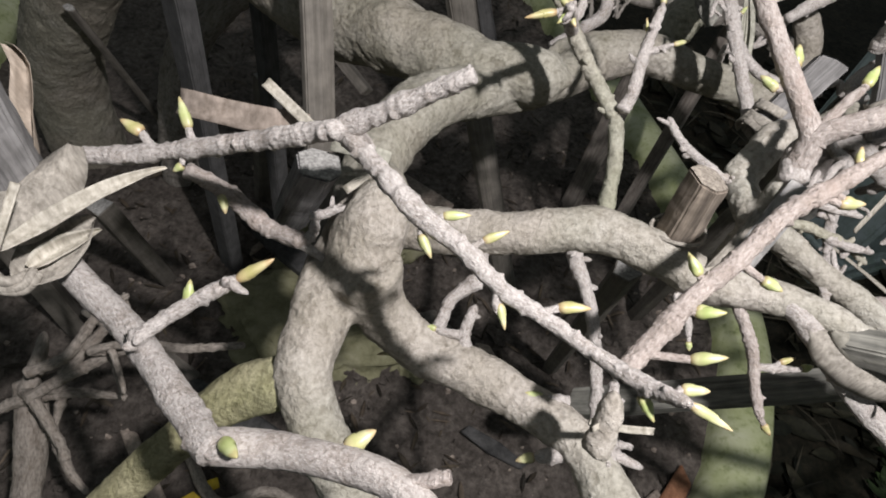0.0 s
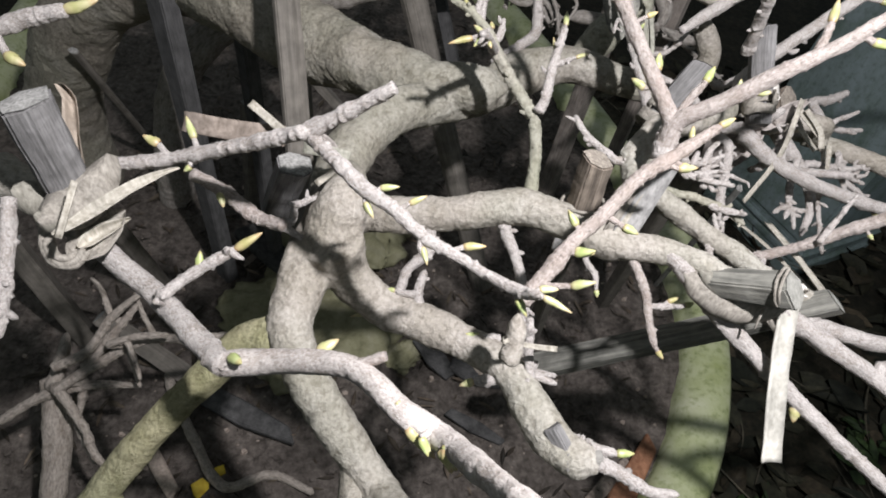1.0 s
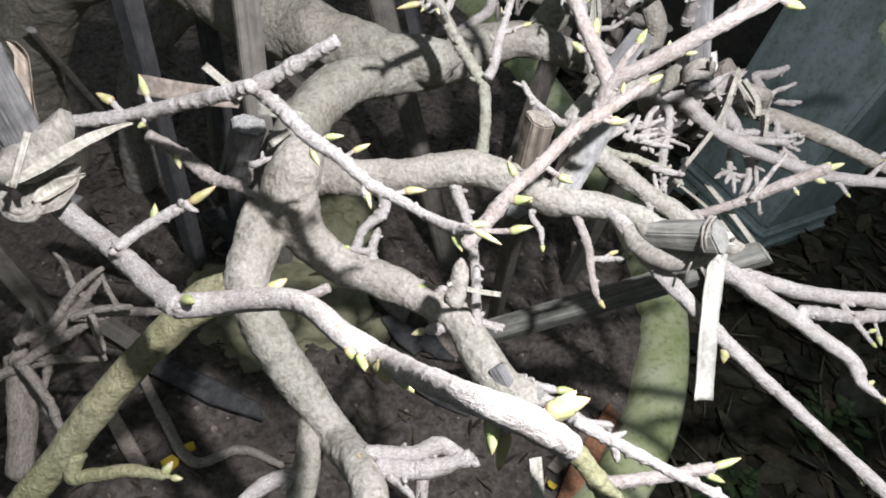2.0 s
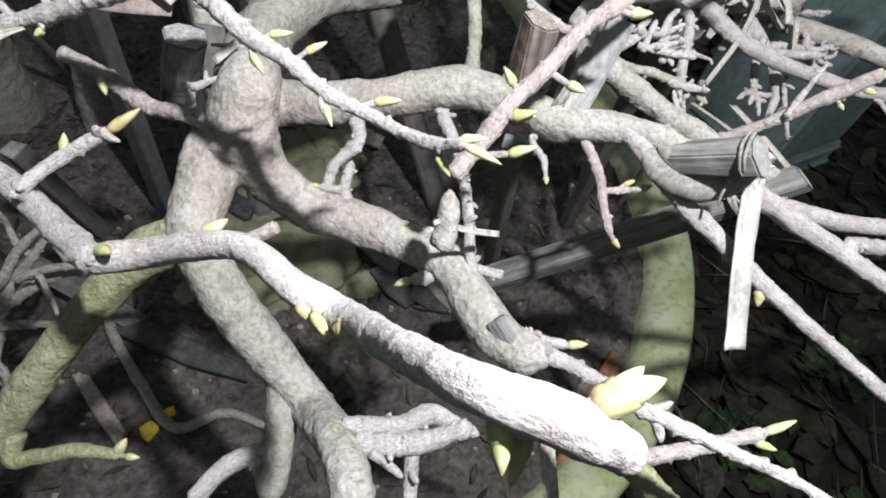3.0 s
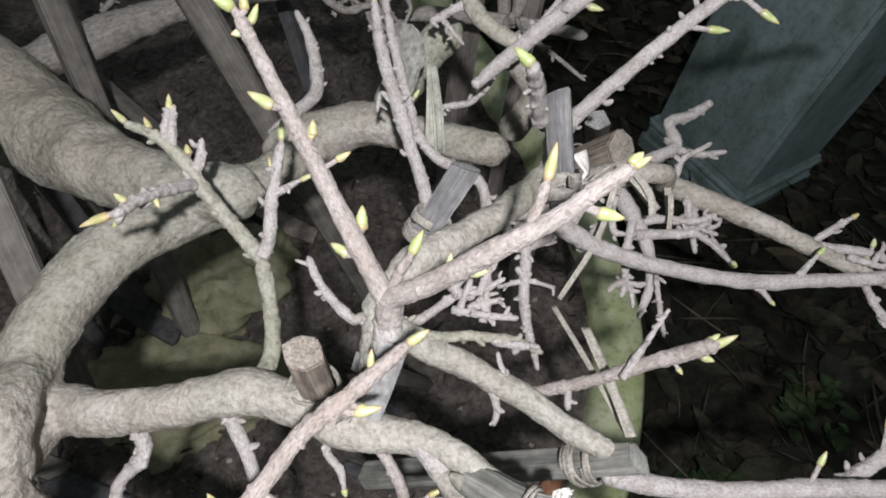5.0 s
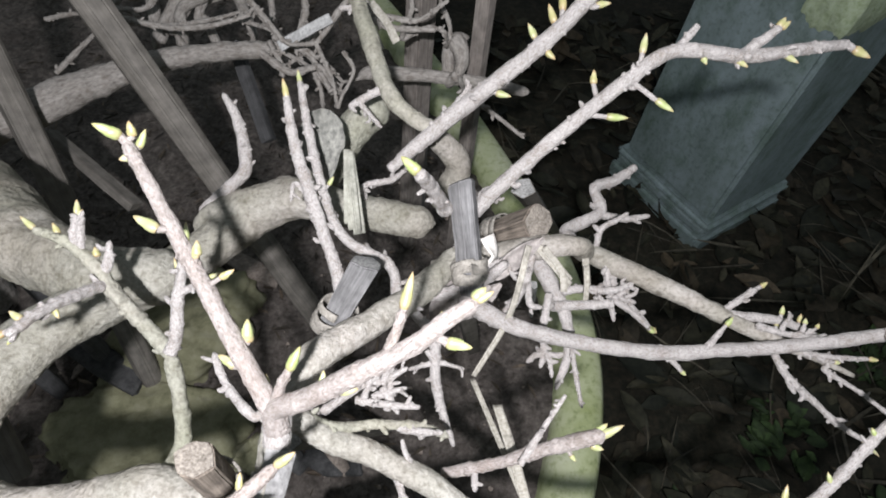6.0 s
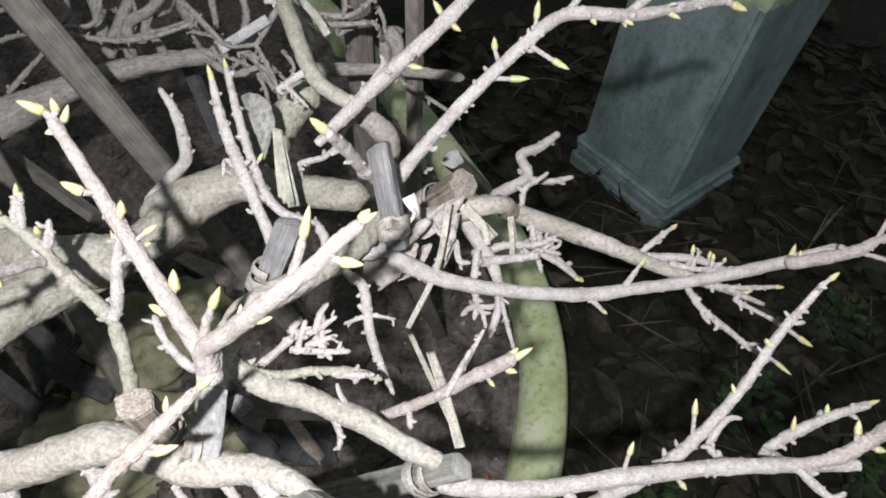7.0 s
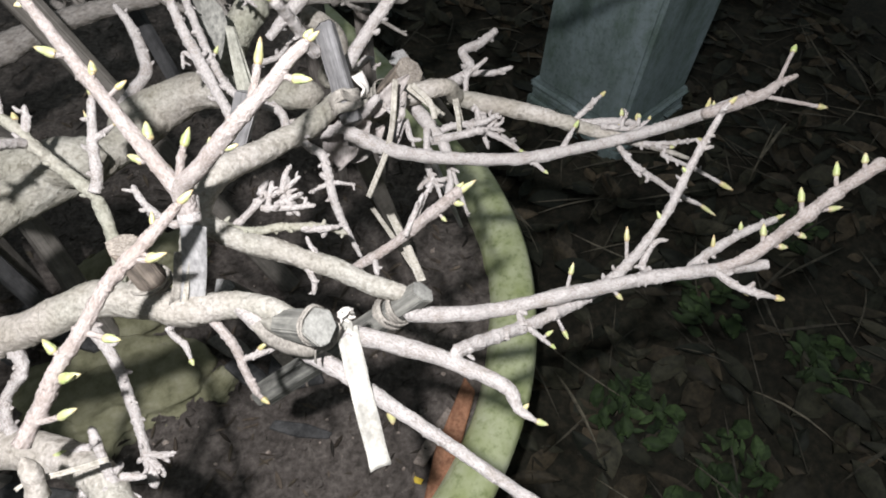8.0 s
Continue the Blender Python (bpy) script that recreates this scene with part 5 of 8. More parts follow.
shoot("branch", tree, [(0.0555, 0.296, 0.6104, 0.0053), (0.0294, 0.2944, 0.6044, 0.0043)], [(0.0294, 0.2944, 0.6044, 0.0161, 0.2929, 0.6007, 0.0041, 0.1)])
shoot("twig", tree, [(0.0523, 0.3282, 0.62, 0.004), (0.0351, 0.3298, 0.6183, 0.0035)], [(0.0351, 0.3298, 0.6183, 0.0211, 0.3335, 0.6191, 0.004, 0.1)])
shoot("branch", tree, [(-0.0148, 0.3621, 0.6012, 0.0058), (-0.0184, 0.378, 0.6145, 0.0047), (-0.0132, 0.3935, 0.6291, 0.0037)])
shoot("twig", tree, [(-0.0184, 0.3772, 0.6138, 0.0039), (-0.0314, 0.3787, 0.6128, 0.0031), (-0.0393, 0.381, 0.6135, 0.0026)], [(-0.0393, 0.381, 0.6135, -0.0477, 0.383, 0.6138, 0.0029, 0.1)])
shoot("branch", tree, [(-0.0025, 0.3479, 0.5952, 0.0052), (-0.0018, 0.3373, 0.586, 0.0042)])
shoot("twig", tree, [(-0.0151, 0.3683, 0.6059, 0.0029), (-0.0086, 0.3589, 0.6062, 0.0023), (-0.0067, 0.3505, 0.6051, 0.0021)], [(-0.0076, 0.3588, 0.6065, -0.0051, 0.3528, 0.6017, 0.0023, 0.35)])
shoot("branch", tree, [(0.0728, 0.2812, 0.6173, 0.0047), (0.0703, 0.3061, 0.6387, 0.0038), (0.0698, 0.3274, 0.6573, 0.0033)])
shoot("twig", tree, [(0.0771, 0.2925, 0.6209, 0.0043), (0.0963, 0.2861, 0.6187, 0.0019)])
shoot("twig", tree, [(0.0759, 0.2808, 0.6183, 0.0033), (0.089, 0.2724, 0.6132, 0.0014)])
shoot("branch", tree, [(0.0904, 0.2421, 0.6184, 0.0053), (0.1109, 0.2323, 0.6203, 0.0044), (0.1308, 0.2251, 0.6241, 0.0035)], [(0.1308, 0.2251, 0.6241, 0.1455, 0.224, 0.6258, 0.0039, 0.05)])
shoot("branch", tree, [(0.1157, 0.2181, 0.6231, 0.0065), (0.1319, 0.2098, 0.6225, 0.0051), (0.1517, 0.1979, 0.6207, 0.0042), (0.1709, 0.1939, 0.625, 0.0029)])
shoot("twig", tree, [(0.195, 0.4638, 0.7763, 0.0039), (0.2015, 0.4684, 0.7916, 0.0031), (0.2067, 0.4704, 0.8014, 0.0026)], [(0.2067, 0.4704, 0.8014, 0.2165, 0.4823, 0.8113, 0.0041, 0.1), (0.2015, 0.4676, 0.7899, 0.2051, 0.4722, 0.7937, 0.0031, 0.1)], mat=BARK_RED)
shoot("twig", tree, [(0.2707, 0.4529, 0.848, 0.0039), (0.2769, 0.4619, 0.8553, 0.0033), (0.2818, 0.4706, 0.8622, 0.003)], [(0.2818, 0.4706, 0.8622, 0.2908, 0.4891, 0.8739, 0.0041, 0.05)], mat=BARK_RED)
shoot("twig", tree, [(0.0336, 0.6259, 0.7607, 0.0039), (0.0348, 0.6365, 0.768, 0.0037), (0.0391, 0.6483, 0.7769, 0.0032)], [(0.0385, 0.6466, 0.7756, 0.0398, 0.6579, 0.7835, 0.003, 0.1), (0.0379, 0.6449, 0.7744, 0.0436, 0.6501, 0.7789, 0.0022, 0.1)])
shoot("twig", tree, [(0.1145, 0.5816, 0.7411, 0.0028), (0.1325, 0.5869, 0.7482, 0.0024)], [(0.1325, 0.5869, 0.7482, 0.1494, 0.5899, 0.7535, 0.0026, 0.2)])
shoot("twig", tree, [(-0.0328, 0.3149, 0.7604, 0.0024), (-0.0325, 0.3088, 0.7554, 0.0018), (-0.0306, 0.3057, 0.7532, 0.001)])
shoot("twig", tree, [(-0.0696, 0.2344, 0.7355, 0.0033), (-0.0606, 0.2337, 0.7417, 0.003), (-0.0537, 0.2338, 0.7471, 0.0028)], mat=BARK_RED, cut=True)
shoot("branch", tree, [(-0.3805, 0.5099, 0.7615, 0.0068), (-0.3453, 0.5176, 0.7746, 0.0063), (-0.3142, 0.5208, 0.783, 0.005)], [(-0.3187, 0.5204, 0.7818, -0.2899, 0.5251, 0.7911, 0.0054, 0.1), (-0.3664, 0.499, 0.7544, -0.346, 0.4884, 0.7488, 0.0059, 0.3)])
shoot("branch", tree, [(0.6483, 0.7163, 0.8436, 0.0046), (0.6732, 0.7241, 0.8552, 0.0043), (0.6889, 0.7299, 0.8631, 0.004)], [(0.6858, 0.7292, 0.8619, 0.6954, 0.7363, 0.8694, 0.0046, 0.1), (0.6886, 0.7285, 0.862, 0.6993, 0.7322, 0.8672, 0.0038, 0.1)])
shoot("twig", tree, [(0.5818, 0.7248, 0.847, 0.0043), (0.6046, 0.7389, 0.8627, 0.0031)], cut=True)
shoot("twig", tree, [(0.3652, 0.7408, 0.7668, 0.0039), (0.395, 0.7632, 0.7903, 0.0027)])
shoot("twig", tree, [(0.3282, 0.7229, 0.7418, 0.0027), (0.3403, 0.7226, 0.7443, 0.0021)])
shoot("branch", tree, [(0.3473, 0.6345, 0.7507, 0.0071), (0.33, 0.6198, 0.7975, 0.006), (0.3139, 0.6023, 0.8378, 0.005)], [(0.3139, 0.6023, 0.8378, 0.3015, 0.6154, 0.8448, 0.0055, 0.05), (0.34, 0.6279, 0.7717, 0.337, 0.632, 0.7741, 0.0042, 0.1), (0.3489, 0.6341, 0.7508, 0.3532, 0.6362, 0.7533, 0.0038, 0.1)])
shoot("twig", tree, [(0.3121, 0.7985, 0.7672, 0.0044), (0.279, 0.791, 0.754, 0.0037), (0.272, 0.7875, 0.7498, 0.0031)])
shoot("twig", tree, [(0.2822, 0.7913, 0.7549, 0.0031), (0.3028, 0.7652, 0.7402, 0.0019)])
shoot("twig", tree, [(0.3005, 0.9174, 0.7858, 0.0034), (0.2741, 0.9235, 0.7843, 0.0027)])
shoot("branch", tree, [(0.5736, 0.7144, 0.6137, 0.0052), (0.6057, 0.704, 0.6132, 0.0045), (0.6354, 0.7014, 0.6181, 0.0026)])
shoot("twig", tree, [(0.2268, 0.6729, 0.7361, 0.0028), (0.2112, 0.6901, 0.7454, 0.0022), (0.205, 0.6779, 0.7348, 0.002)])
shoot("twig", tree, [(0.1481, 0.7963, 0.6693, 0.004), (0.1542, 0.8031, 0.6757, 0.002)])
shoot("twig", tree, [(0.0381, 0.6225, 0.7581, 0.0034), (0.0406, 0.6414, 0.7727, 0.0029), (0.0439, 0.6484, 0.7787, 0.0014)])
shoot("twig", tree, [(0.0495, 0.6089, 0.747, 0.0039), (0.0536, 0.6104, 0.7487, 0.0039), (0.0577, 0.6118, 0.751, 0.0039), (0.0615, 0.6266, 0.7629, 0.0024)])
shoot("limb", tree, [(0.3463, 0.6427, 0.6299, 0.0162), (0.3864, 0.6455, 0.6412, 0.0149), (0.4324, 0.6454, 0.6517, 0.0143), (0.478, 0.6428, 0.6601, 0.013), (0.5064, 0.6363, 0.6617, 0.011), (0.5184, 0.6444, 0.6415, 0.011), (0.5305, 0.6525, 0.6257, 0.011)])
shoot("limb", tree, [(0.4582, 0.6609, 0.6419, 0.01), (0.4717, 0.6179, 0.6288, 0.0092), (0.4815, 0.577, 0.6164, 0.0068), (0.4765, 0.5407, 0.6041, 0.0054), (0.4549, 0.507, 0.5899, 0.0031)])
shoot("branch", tree, [(0.4769, 0.6074, 0.619, 0.0054), (0.5066, 0.6049, 0.6239, 0.0047), (0.5419, 0.5967, 0.6259, 0.004), (0.5657, 0.5987, 0.6329, 0.0025)])
shoot("twig", tree, [(0.3634, 0.5997, 0.6634, 0.0036), (0.4028, 0.615, 0.6838, 0.0027), (0.4206, 0.5963, 0.6739, 0.0023)])
shoot("twig", tree, [(0.4327, 0.5975, 0.6523, 0.0026), (0.4175, 0.5834, 0.6383, 0.0028), (0.3976, 0.578, 0.6297, 0.0033), (0.3966, 0.5732, 0.6347, 0.0033), (0.3955, 0.5684, 0.6411, 0.0033)])
shoot("twig", tree, [(0.4752, 0.5341, 0.6408, 0.0023), (0.4758, 0.5394, 0.631, 0.0023), (0.4764, 0.5447, 0.6229, 0.0023), (0.4771, 0.5144, 0.6005, 0.0026), (0.48, 0.4861, 0.5801, 0.0019)])
shoot("twig", tree, [(0.4222, 0.4607, 0.7001, 0.0017), (0.3967, 0.4382, 0.6775, 0.0023), (0.3824, 0.4293, 0.6676, 0.0026)])
shoot("twig", tree, [(0.2773, 0.7361, 0.6378, 0.0035), (0.2792, 0.7398, 0.6554, 0.0035), (0.2812, 0.7435, 0.6757, 0.0035), (0.3147, 0.7438, 0.6836, 0.0035), (0.3452, 0.7636, 0.7052, 0.002)])
shoot("branch", tree, [(0.184, 0.487, 0.7, 0.0045), (0.2133, 0.4886, 0.6731, 0.0037), (0.2509, 0.5002, 0.6904, 0.0034), (0.2711, 0.4996, 0.6945, 0.003), (0.2924, 0.5048, 0.7033, 0.0017)])
shoot("twig", tree, [(0.2558, 0.4991, 0.6906, 0.0047), (0.252, 0.506, 0.695, 0.0037), (0.2608, 0.5121, 0.7015, 0.0024)])
shoot("twig", tree, [(0.2704, 0.4957, 0.6915, 0.0037), (0.2759, 0.4843, 0.6842, 0.0032), (0.2808, 0.4751, 0.6785, 0.0021)])
shoot("twig", tree, [(0.2708, 0.4977, 0.693, 0.0037), (0.2782, 0.5101, 0.704, 0.0032), (0.2869, 0.5162, 0.7105, 0.0021)])
shoot("twig", tree, [(0.263, 0.484, 0.688, 0.0030), (0.2637, 0.4875, 0.687, 0.0030), (0.2644, 0.491, 0.6866, 0.0037), (0.2899, 0.4912, 0.6926, 0.0021)])
shoot("branch", tree, [(0.1001, 0.1511, 0.6961, 0.0065), (0.1235, 0.1265, 0.6813, 0.0068), (0.1433, 0.1065, 0.6694, 0.0068)], mat=BARK_GREEN)
shoot("twig", tree, [(0.125, 0.1327, 0.6767, 0.0044), (0.1605, 0.1358, 0.6754, 0.0041), (0.2094, 0.1414, 0.6746, 0.0039)], [(0.2094, 0.1414, 0.6746, 0.2284, 0.1444, 0.6818, 0.0031, 0.1), (0.1979, 0.1393, 0.6743, 0.2152, 0.1315, 0.672, 0.0029, 0.3)], mat=BARK_RED)
shoot("twig", tree, [(0.0794, 0.1398, 0.7585, 0.0033), (0.1033, 0.128, 0.7545, 0.0033), (0.1331, 0.1132, 0.7495, 0.0027), (0.154, 0.1029, 0.746, 0.0024), (0.1779, 0.0899, 0.741, 0.0015)])
shoot("twig", tree, [(0.0973, 0.131, 0.7555, 0.0018), (0.1061, 0.133, 0.7594, 0.0014)])
shoot("twig", tree, [(0.1003, 0.1283, 0.754, 0.0024), (0.102, 0.1212, 0.7485, 0.0018)])
shoot("branch", tree, [(-0.3093, 0.3569, 0.733, 0.0046), (-0.3091, 0.331, 0.7102, 0.005), (-0.3106, 0.308, 0.6897, 0.005), (-0.3136, 0.2851, 0.669, 0.0046)])
shoot("twig", tree, [(-0.1341, 0.4219, 0.6775, 0.0028), (-0.1289, 0.4343, 0.6665, 0.0028), (-0.1164, 0.4497, 0.6591, 0.0025), (-0.0881, 0.4626, 0.6532, 0.0018)])
shoot("twig", tree, [(0.5437, 0.6259, 0.6331, 0.0037), (0.5425, 0.6081, 0.6199, 0.0037), (0.5464, 0.5948, 0.6113, 0.004), (0.5677, 0.5761, 0.6034, 0.0033), (0.582, 0.5595, 0.5952, 0.0022)], [(0.582, 0.5595, 0.5952, 0.5886, 0.5532, 0.5924, 0.004, 0.1)])
shoot("twig", tree, [(0.5447, 0.5917, 0.615, 0.0033), (0.5556, 0.5956, 0.6206, 0.0029), (0.5657, 0.5997, 0.6262, 0.0025)])
shoot("twig", tree, [(0.5521, 0.5912, 0.6166, 0.0033), (0.5687, 0.5831, 0.615, 0.0022)])
shoot("twig", tree, [(0.5447, 0.5917, 0.615, 0.0032), (0.5418, 0.5894, 0.6154, 0.0032), (0.5389, 0.587, 0.6163, 0.0032), (0.5396, 0.579, 0.6107, 0.0029), (0.5406, 0.5691, 0.6039, 0.0022)])
shoot("twig", tree, [(0.5555, 0.5878, 0.6213, 0.0025), (0.5655, 0.5889, 0.6247, 0.0022), (0.5705, 0.5934, 0.6292, 0.0018)], [(0.5782, 0.5539, 0.6028, 0.5835, 0.5487, 0.6004, 0.0032, 0.1)])
shoot("branch", tree, [(0.5328, 0.5764, 0.6323, 0.0049), (0.5051, 0.5815, 0.6287, 0.0053), (0.4705, 0.5875, 0.624, 0.0056), (0.4651, 0.5865, 0.6275, 0.0044), (0.4597, 0.5855, 0.6323, 0.0044)])
shoot("twig", tree, [(0.4633, 0.5948, 0.64, 0.0045), (0.4533, 0.5692, 0.6189, 0.0041), (0.4507, 0.5442, 0.6002, 0.0041)])
shoot("twig", tree, [(0.4506, 0.5441, 0.6026, 0.0034), (0.4397, 0.5435, 0.5993, 0.0031), (0.4308, 0.5399, 0.5944, 0.0024)])
shoot("twig", tree, [(0.4507, 0.5442, 0.6002, 0.0031), (0.4558, 0.5369, 0.5963, 0.0028), (0.456, 0.5219, 0.5855, 0.0021)])
shoot("twig", tree, [(0.452, 0.5438, 0.6003, 0.0031), (0.4626, 0.5405, 0.6007, 0.0028), (0.4762, 0.5381, 0.6024, 0.0021)])
shoot("twig", tree, [(0.4487, 0.5424, 0.6009, 0.0034), (0.4444, 0.5323, 0.5925, 0.0024)])
shoot("twig", tree, [(0.4327, 0.5975, 0.6523, 0.0026), (0.4356, 0.6006, 0.6521, 0.0026), (0.4385, 0.6037, 0.6526, 0.0037), (0.4384, 0.5857, 0.6395, 0.0034), (0.4502, 0.5798, 0.6384, 0.0024)])
shoot("twig", tree, [(0.4402, 0.616, 0.6872, 0.0043), (0.4308, 0.597, 0.671, 0.004), (0.4119, 0.5782, 0.6524, 0.004), (0.3955, 0.5684, 0.6411, 0.0043), (0.3971, 0.5636, 0.6496, 0.0043), (0.3986, 0.5588, 0.6598, 0.0043)], [(0.4306, 0.596, 0.6702, 0.4269, 0.5927, 0.6669, 0.003, 0.1)])
shoot("twig", tree, [(0.4385, 0.6125, 0.6843, 0.0041), (0.4365, 0.6201, 0.6754, 0.0041), (0.4345, 0.6276, 0.6688, 0.0041), (0.4171, 0.6284, 0.6648, 0.0034), (0.4038, 0.6314, 0.6635, 0.0034)])
shoot("branch", tree, [(0.3258, 0.5904, 0.6958, 0.0063), (0.3231, 0.5913, 0.6855, 0.0063), (0.3203, 0.5922, 0.6764, 0.0063), (0.361, 0.586, 0.6825, 0.0057), (0.3854, 0.5915, 0.6929, 0.0054), (0.4053, 0.5995, 0.7039, 0.0044)])
shoot("twig", tree, [(0.5359, 0.6467, 0.6269, 0.0033), (0.5415, 0.6564, 0.6373, 0.0033), (0.5471, 0.6662, 0.6505, 0.0033), (0.5636, 0.6703, 0.6578, 0.003), (0.5786, 0.6743, 0.6646, 0.0022)])
shoot("twig", tree, [(0.6736, 0.5225, 0.6428, 0.0038), (0.7054, 0.5081, 0.6407, 0.0031), (0.7317, 0.4999, 0.6418, 0.0028), (0.7432, 0.4998, 0.6447, 0.0021)], [(0.7317, 0.4999, 0.6418, 0.7401, 0.4939, 0.6397, 0.0028, 0.2)])
shoot("twig", tree, [(0.6981, 0.5126, 0.6421, 0.0028), (0.7024, 0.5181, 0.6473, 0.0024), (0.7111, 0.5235, 0.6534, 0.0017)])
shoot("twig", tree, [(0.7175, 0.5055, 0.6421, 0.0024), (0.7225, 0.5131, 0.6489, 0.0021)], [(0.7225, 0.5131, 0.6489, 0.7246, 0.5182, 0.6531, 0.0031, 0.1)])
shoot("twig", tree, [(0.7003, 0.4961, 0.6396, 0.0039), (0.701, 0.5006, 0.6317, 0.0039), (0.7017, 0.5051, 0.6251, 0.0039), (0.7336, 0.4895, 0.6221, 0.0032), (0.7671, 0.4792, 0.6234, 0.0028), (0.7909, 0.4736, 0.6256, 0.0024)], [(0.7909, 0.4736, 0.6256, 0.8028, 0.4693, 0.6256, 0.0032, 0.1)])
shoot("twig", tree, [(0.6857, 0.5015, 0.6309, 0.0038), (0.6993, 0.4733, 0.614, 0.0038), (0.7238, 0.4456, 0.6005, 0.0034), (0.7458, 0.4217, 0.5889, 0.0031), (0.768, 0.4039, 0.5819, 0.0024)], [(0.7681, 0.4039, 0.5819, 0.7843, 0.3851, 0.5726, 0.0031, 0.1)])
shoot("twig", tree, [(0.7498, 0.4801, 0.6196, 0.0021), (0.7484, 0.476, 0.6157, 0.0021), (0.7469, 0.472, 0.613, 0.0028), (0.7797, 0.4462, 0.6029, 0.0024), (0.8017, 0.426, 0.5941, 0.0021)], [(0.8017, 0.426, 0.5941, 0.821, 0.4067, 0.5852, 0.0042, 0.3)])
shoot("twig", tree, [(0.6993, 0.4733, 0.614, 0.0031), (0.7017, 0.4639, 0.6079, 0.0031), (0.7054, 0.4565, 0.6035, 0.0021)])
shoot("twig", tree, [(0.7374, 0.49, 0.6235, 0.0028), (0.7426, 0.4826, 0.6195, 0.0024), (0.7558, 0.478, 0.6196, 0.0018)], [(0.7559, 0.478, 0.6196, 0.7631, 0.4752, 0.6195, 0.0028, 0.1)])
shoot("branch", tree, [(0.3899, 0.7655, 0.6484, 0.0053), (0.3913, 0.7546, 0.6503, 0.0053), (0.3927, 0.7436, 0.6534, 0.0053), (0.4051, 0.7323, 0.6485, 0.0053), (0.4293, 0.7355, 0.657, 0.0045), (0.4333, 0.7218, 0.6482, 0.0037)])
shoot("twig", tree, [(0.3153, 0.5336, 0.6706, 0.0024), (0.3209, 0.5269, 0.6672, 0.0027), (0.3277, 0.5268, 0.6689, 0.003)])
shoot("twig", tree, [(0.7224, 0.5051, 0.6431, 0.0021), (0.7338, 0.5073, 0.6477, 0.0017)], [(0.7338, 0.5073, 0.6477, 0.7376, 0.5107, 0.6511, 0.0028, 0.1)])
shoot("twig", tree, [(-0.1436, 0.418, 0.6534, 0.0035), (-0.1346, 0.4213, 0.6576, 0.0033), (-0.1326, 0.4302, 0.6656, 0.0028), (-0.1224, 0.4345, 0.6709, 0.0023)])
shoot("twig", tree, [(-0.1309, 0.4319, 0.6673, 0.0026), (-0.1156, 0.4357, 0.6731, 0.0023), (-0.1041, 0.4361, 0.6753, 0.0016)])
shoot("twig", tree, [(-0.1425, 0.417, 0.6533, 0.003), (-0.1319, 0.4121, 0.6508, 0.0028), (-0.1222, 0.4065, 0.6475, 0.0023)])
shoot("twig", tree, [(0.086, 0.3209, 0.5825, 0.0037), (0.0997, 0.3152, 0.5825, 0.0029), (0.1109, 0.3133, 0.5843, 0.0021)])
shoot("twig", tree, [(0.0875, 0.3157, 0.5794, 0.0032), (0.0933, 0.3067, 0.5749, 0.0027), (0.0952, 0.2995, 0.5706, 0.0019)])
shoot("twig", tree, [(0.0836, 0.3204, 0.5815, 0.0029), (0.0744, 0.3184, 0.5776, 0.0019)])
shoot("twig", tree, [(0.0973, 0.3161, 0.5824, 0.0021), (0.1029, 0.3085, 0.5788, 0.0016)])
shoot("twig", tree, [(0.166, 0.417, 0.672, 0.003), (0.17, 0.41, 0.676, 0.002)], [(-0.0311, 0.1986, 0.5677, -0.0287, 0.1861, 0.5911, 0.0069, 0.1)])

# ---- dead shrubs behind and below ----
far_shrub = thing("dead_shrub", (-0.2, 1.5, -0.04), "tangle of bare grey dead branches behind the tree", "shrub")
grow("branch", far_shrub, [(-0.56, 1.15, -0.06, 0.042), (-0.5, 1.13, 0.25, 0.038), (-0.4, 1.12, 0.42, 0.034), (-0.3007, 1.1421, 0.4673, 0.0305), (-0.2396, 1.1638, 0.4785, 0.03), (-0.1739, 1.1884, 0.4928, 0.0276), (-0.1285, 1.2064, 0.4975, 0.024), (-0.0397, 1.228, 0.5149, 0.0193), (0.0747, 1.2181, 0.5337, 0.0162), (0.1557, 1.206, 0.5432, 0.0142), (0.2188, 1.2021, 0.5547, 0.0101), (0.2543, 1.2161, 0.5733, 0.0071)], BARK_FAR)
grow("twig", far_shrub, [(-0.0964, 1.2752, 0.574, 0.005), (-0.0069, 1.2414, 0.5707, 0.0047), (0.0619, 1.2286, 0.5779, 0.0042), (0.1234, 1.2284, 0.5927, 0.0035), (0.1329, 1.232, 0.5976, 0.0035), (0.1424, 1.2355, 0.6048, 0.0035)], BARK_FAR)
grow("twig", far_shrub, [(-0.1153, 1.3273, 0.5382, 0.0047), (-0.1122, 1.331, 0.5441, 0.0047), (-0.1092, 1.3346, 0.5515, 0.0047), (-0.052, 1.3261, 0.5591, 0.0043), (-0.027, 1.364, 0.5932, 0.0033)], BARK_FAR)
grow("branch", far_shrub, [(-0.0601, 1.3424, 0.4805, 0.0134), (-0.0252, 1.3834, 0.5193, 0.0121), (0.0075, 1.425, 0.558, 0.0094)], BARK_FAR)
grow("twig", far_shrub, [(-0.0148, 1.2987, 0.5399, 0.0043), (-0.012, 1.3046, 0.5146, 0.0043), (-0.0091, 1.3104, 0.4945, 0.011), (-0.0045, 1.3587, 0.5313, 0.0103), (0.0386, 1.3696, 0.5499, 0.0092), (0.0764, 1.3864, 0.5715, 0.0077)], BARK_FAR)
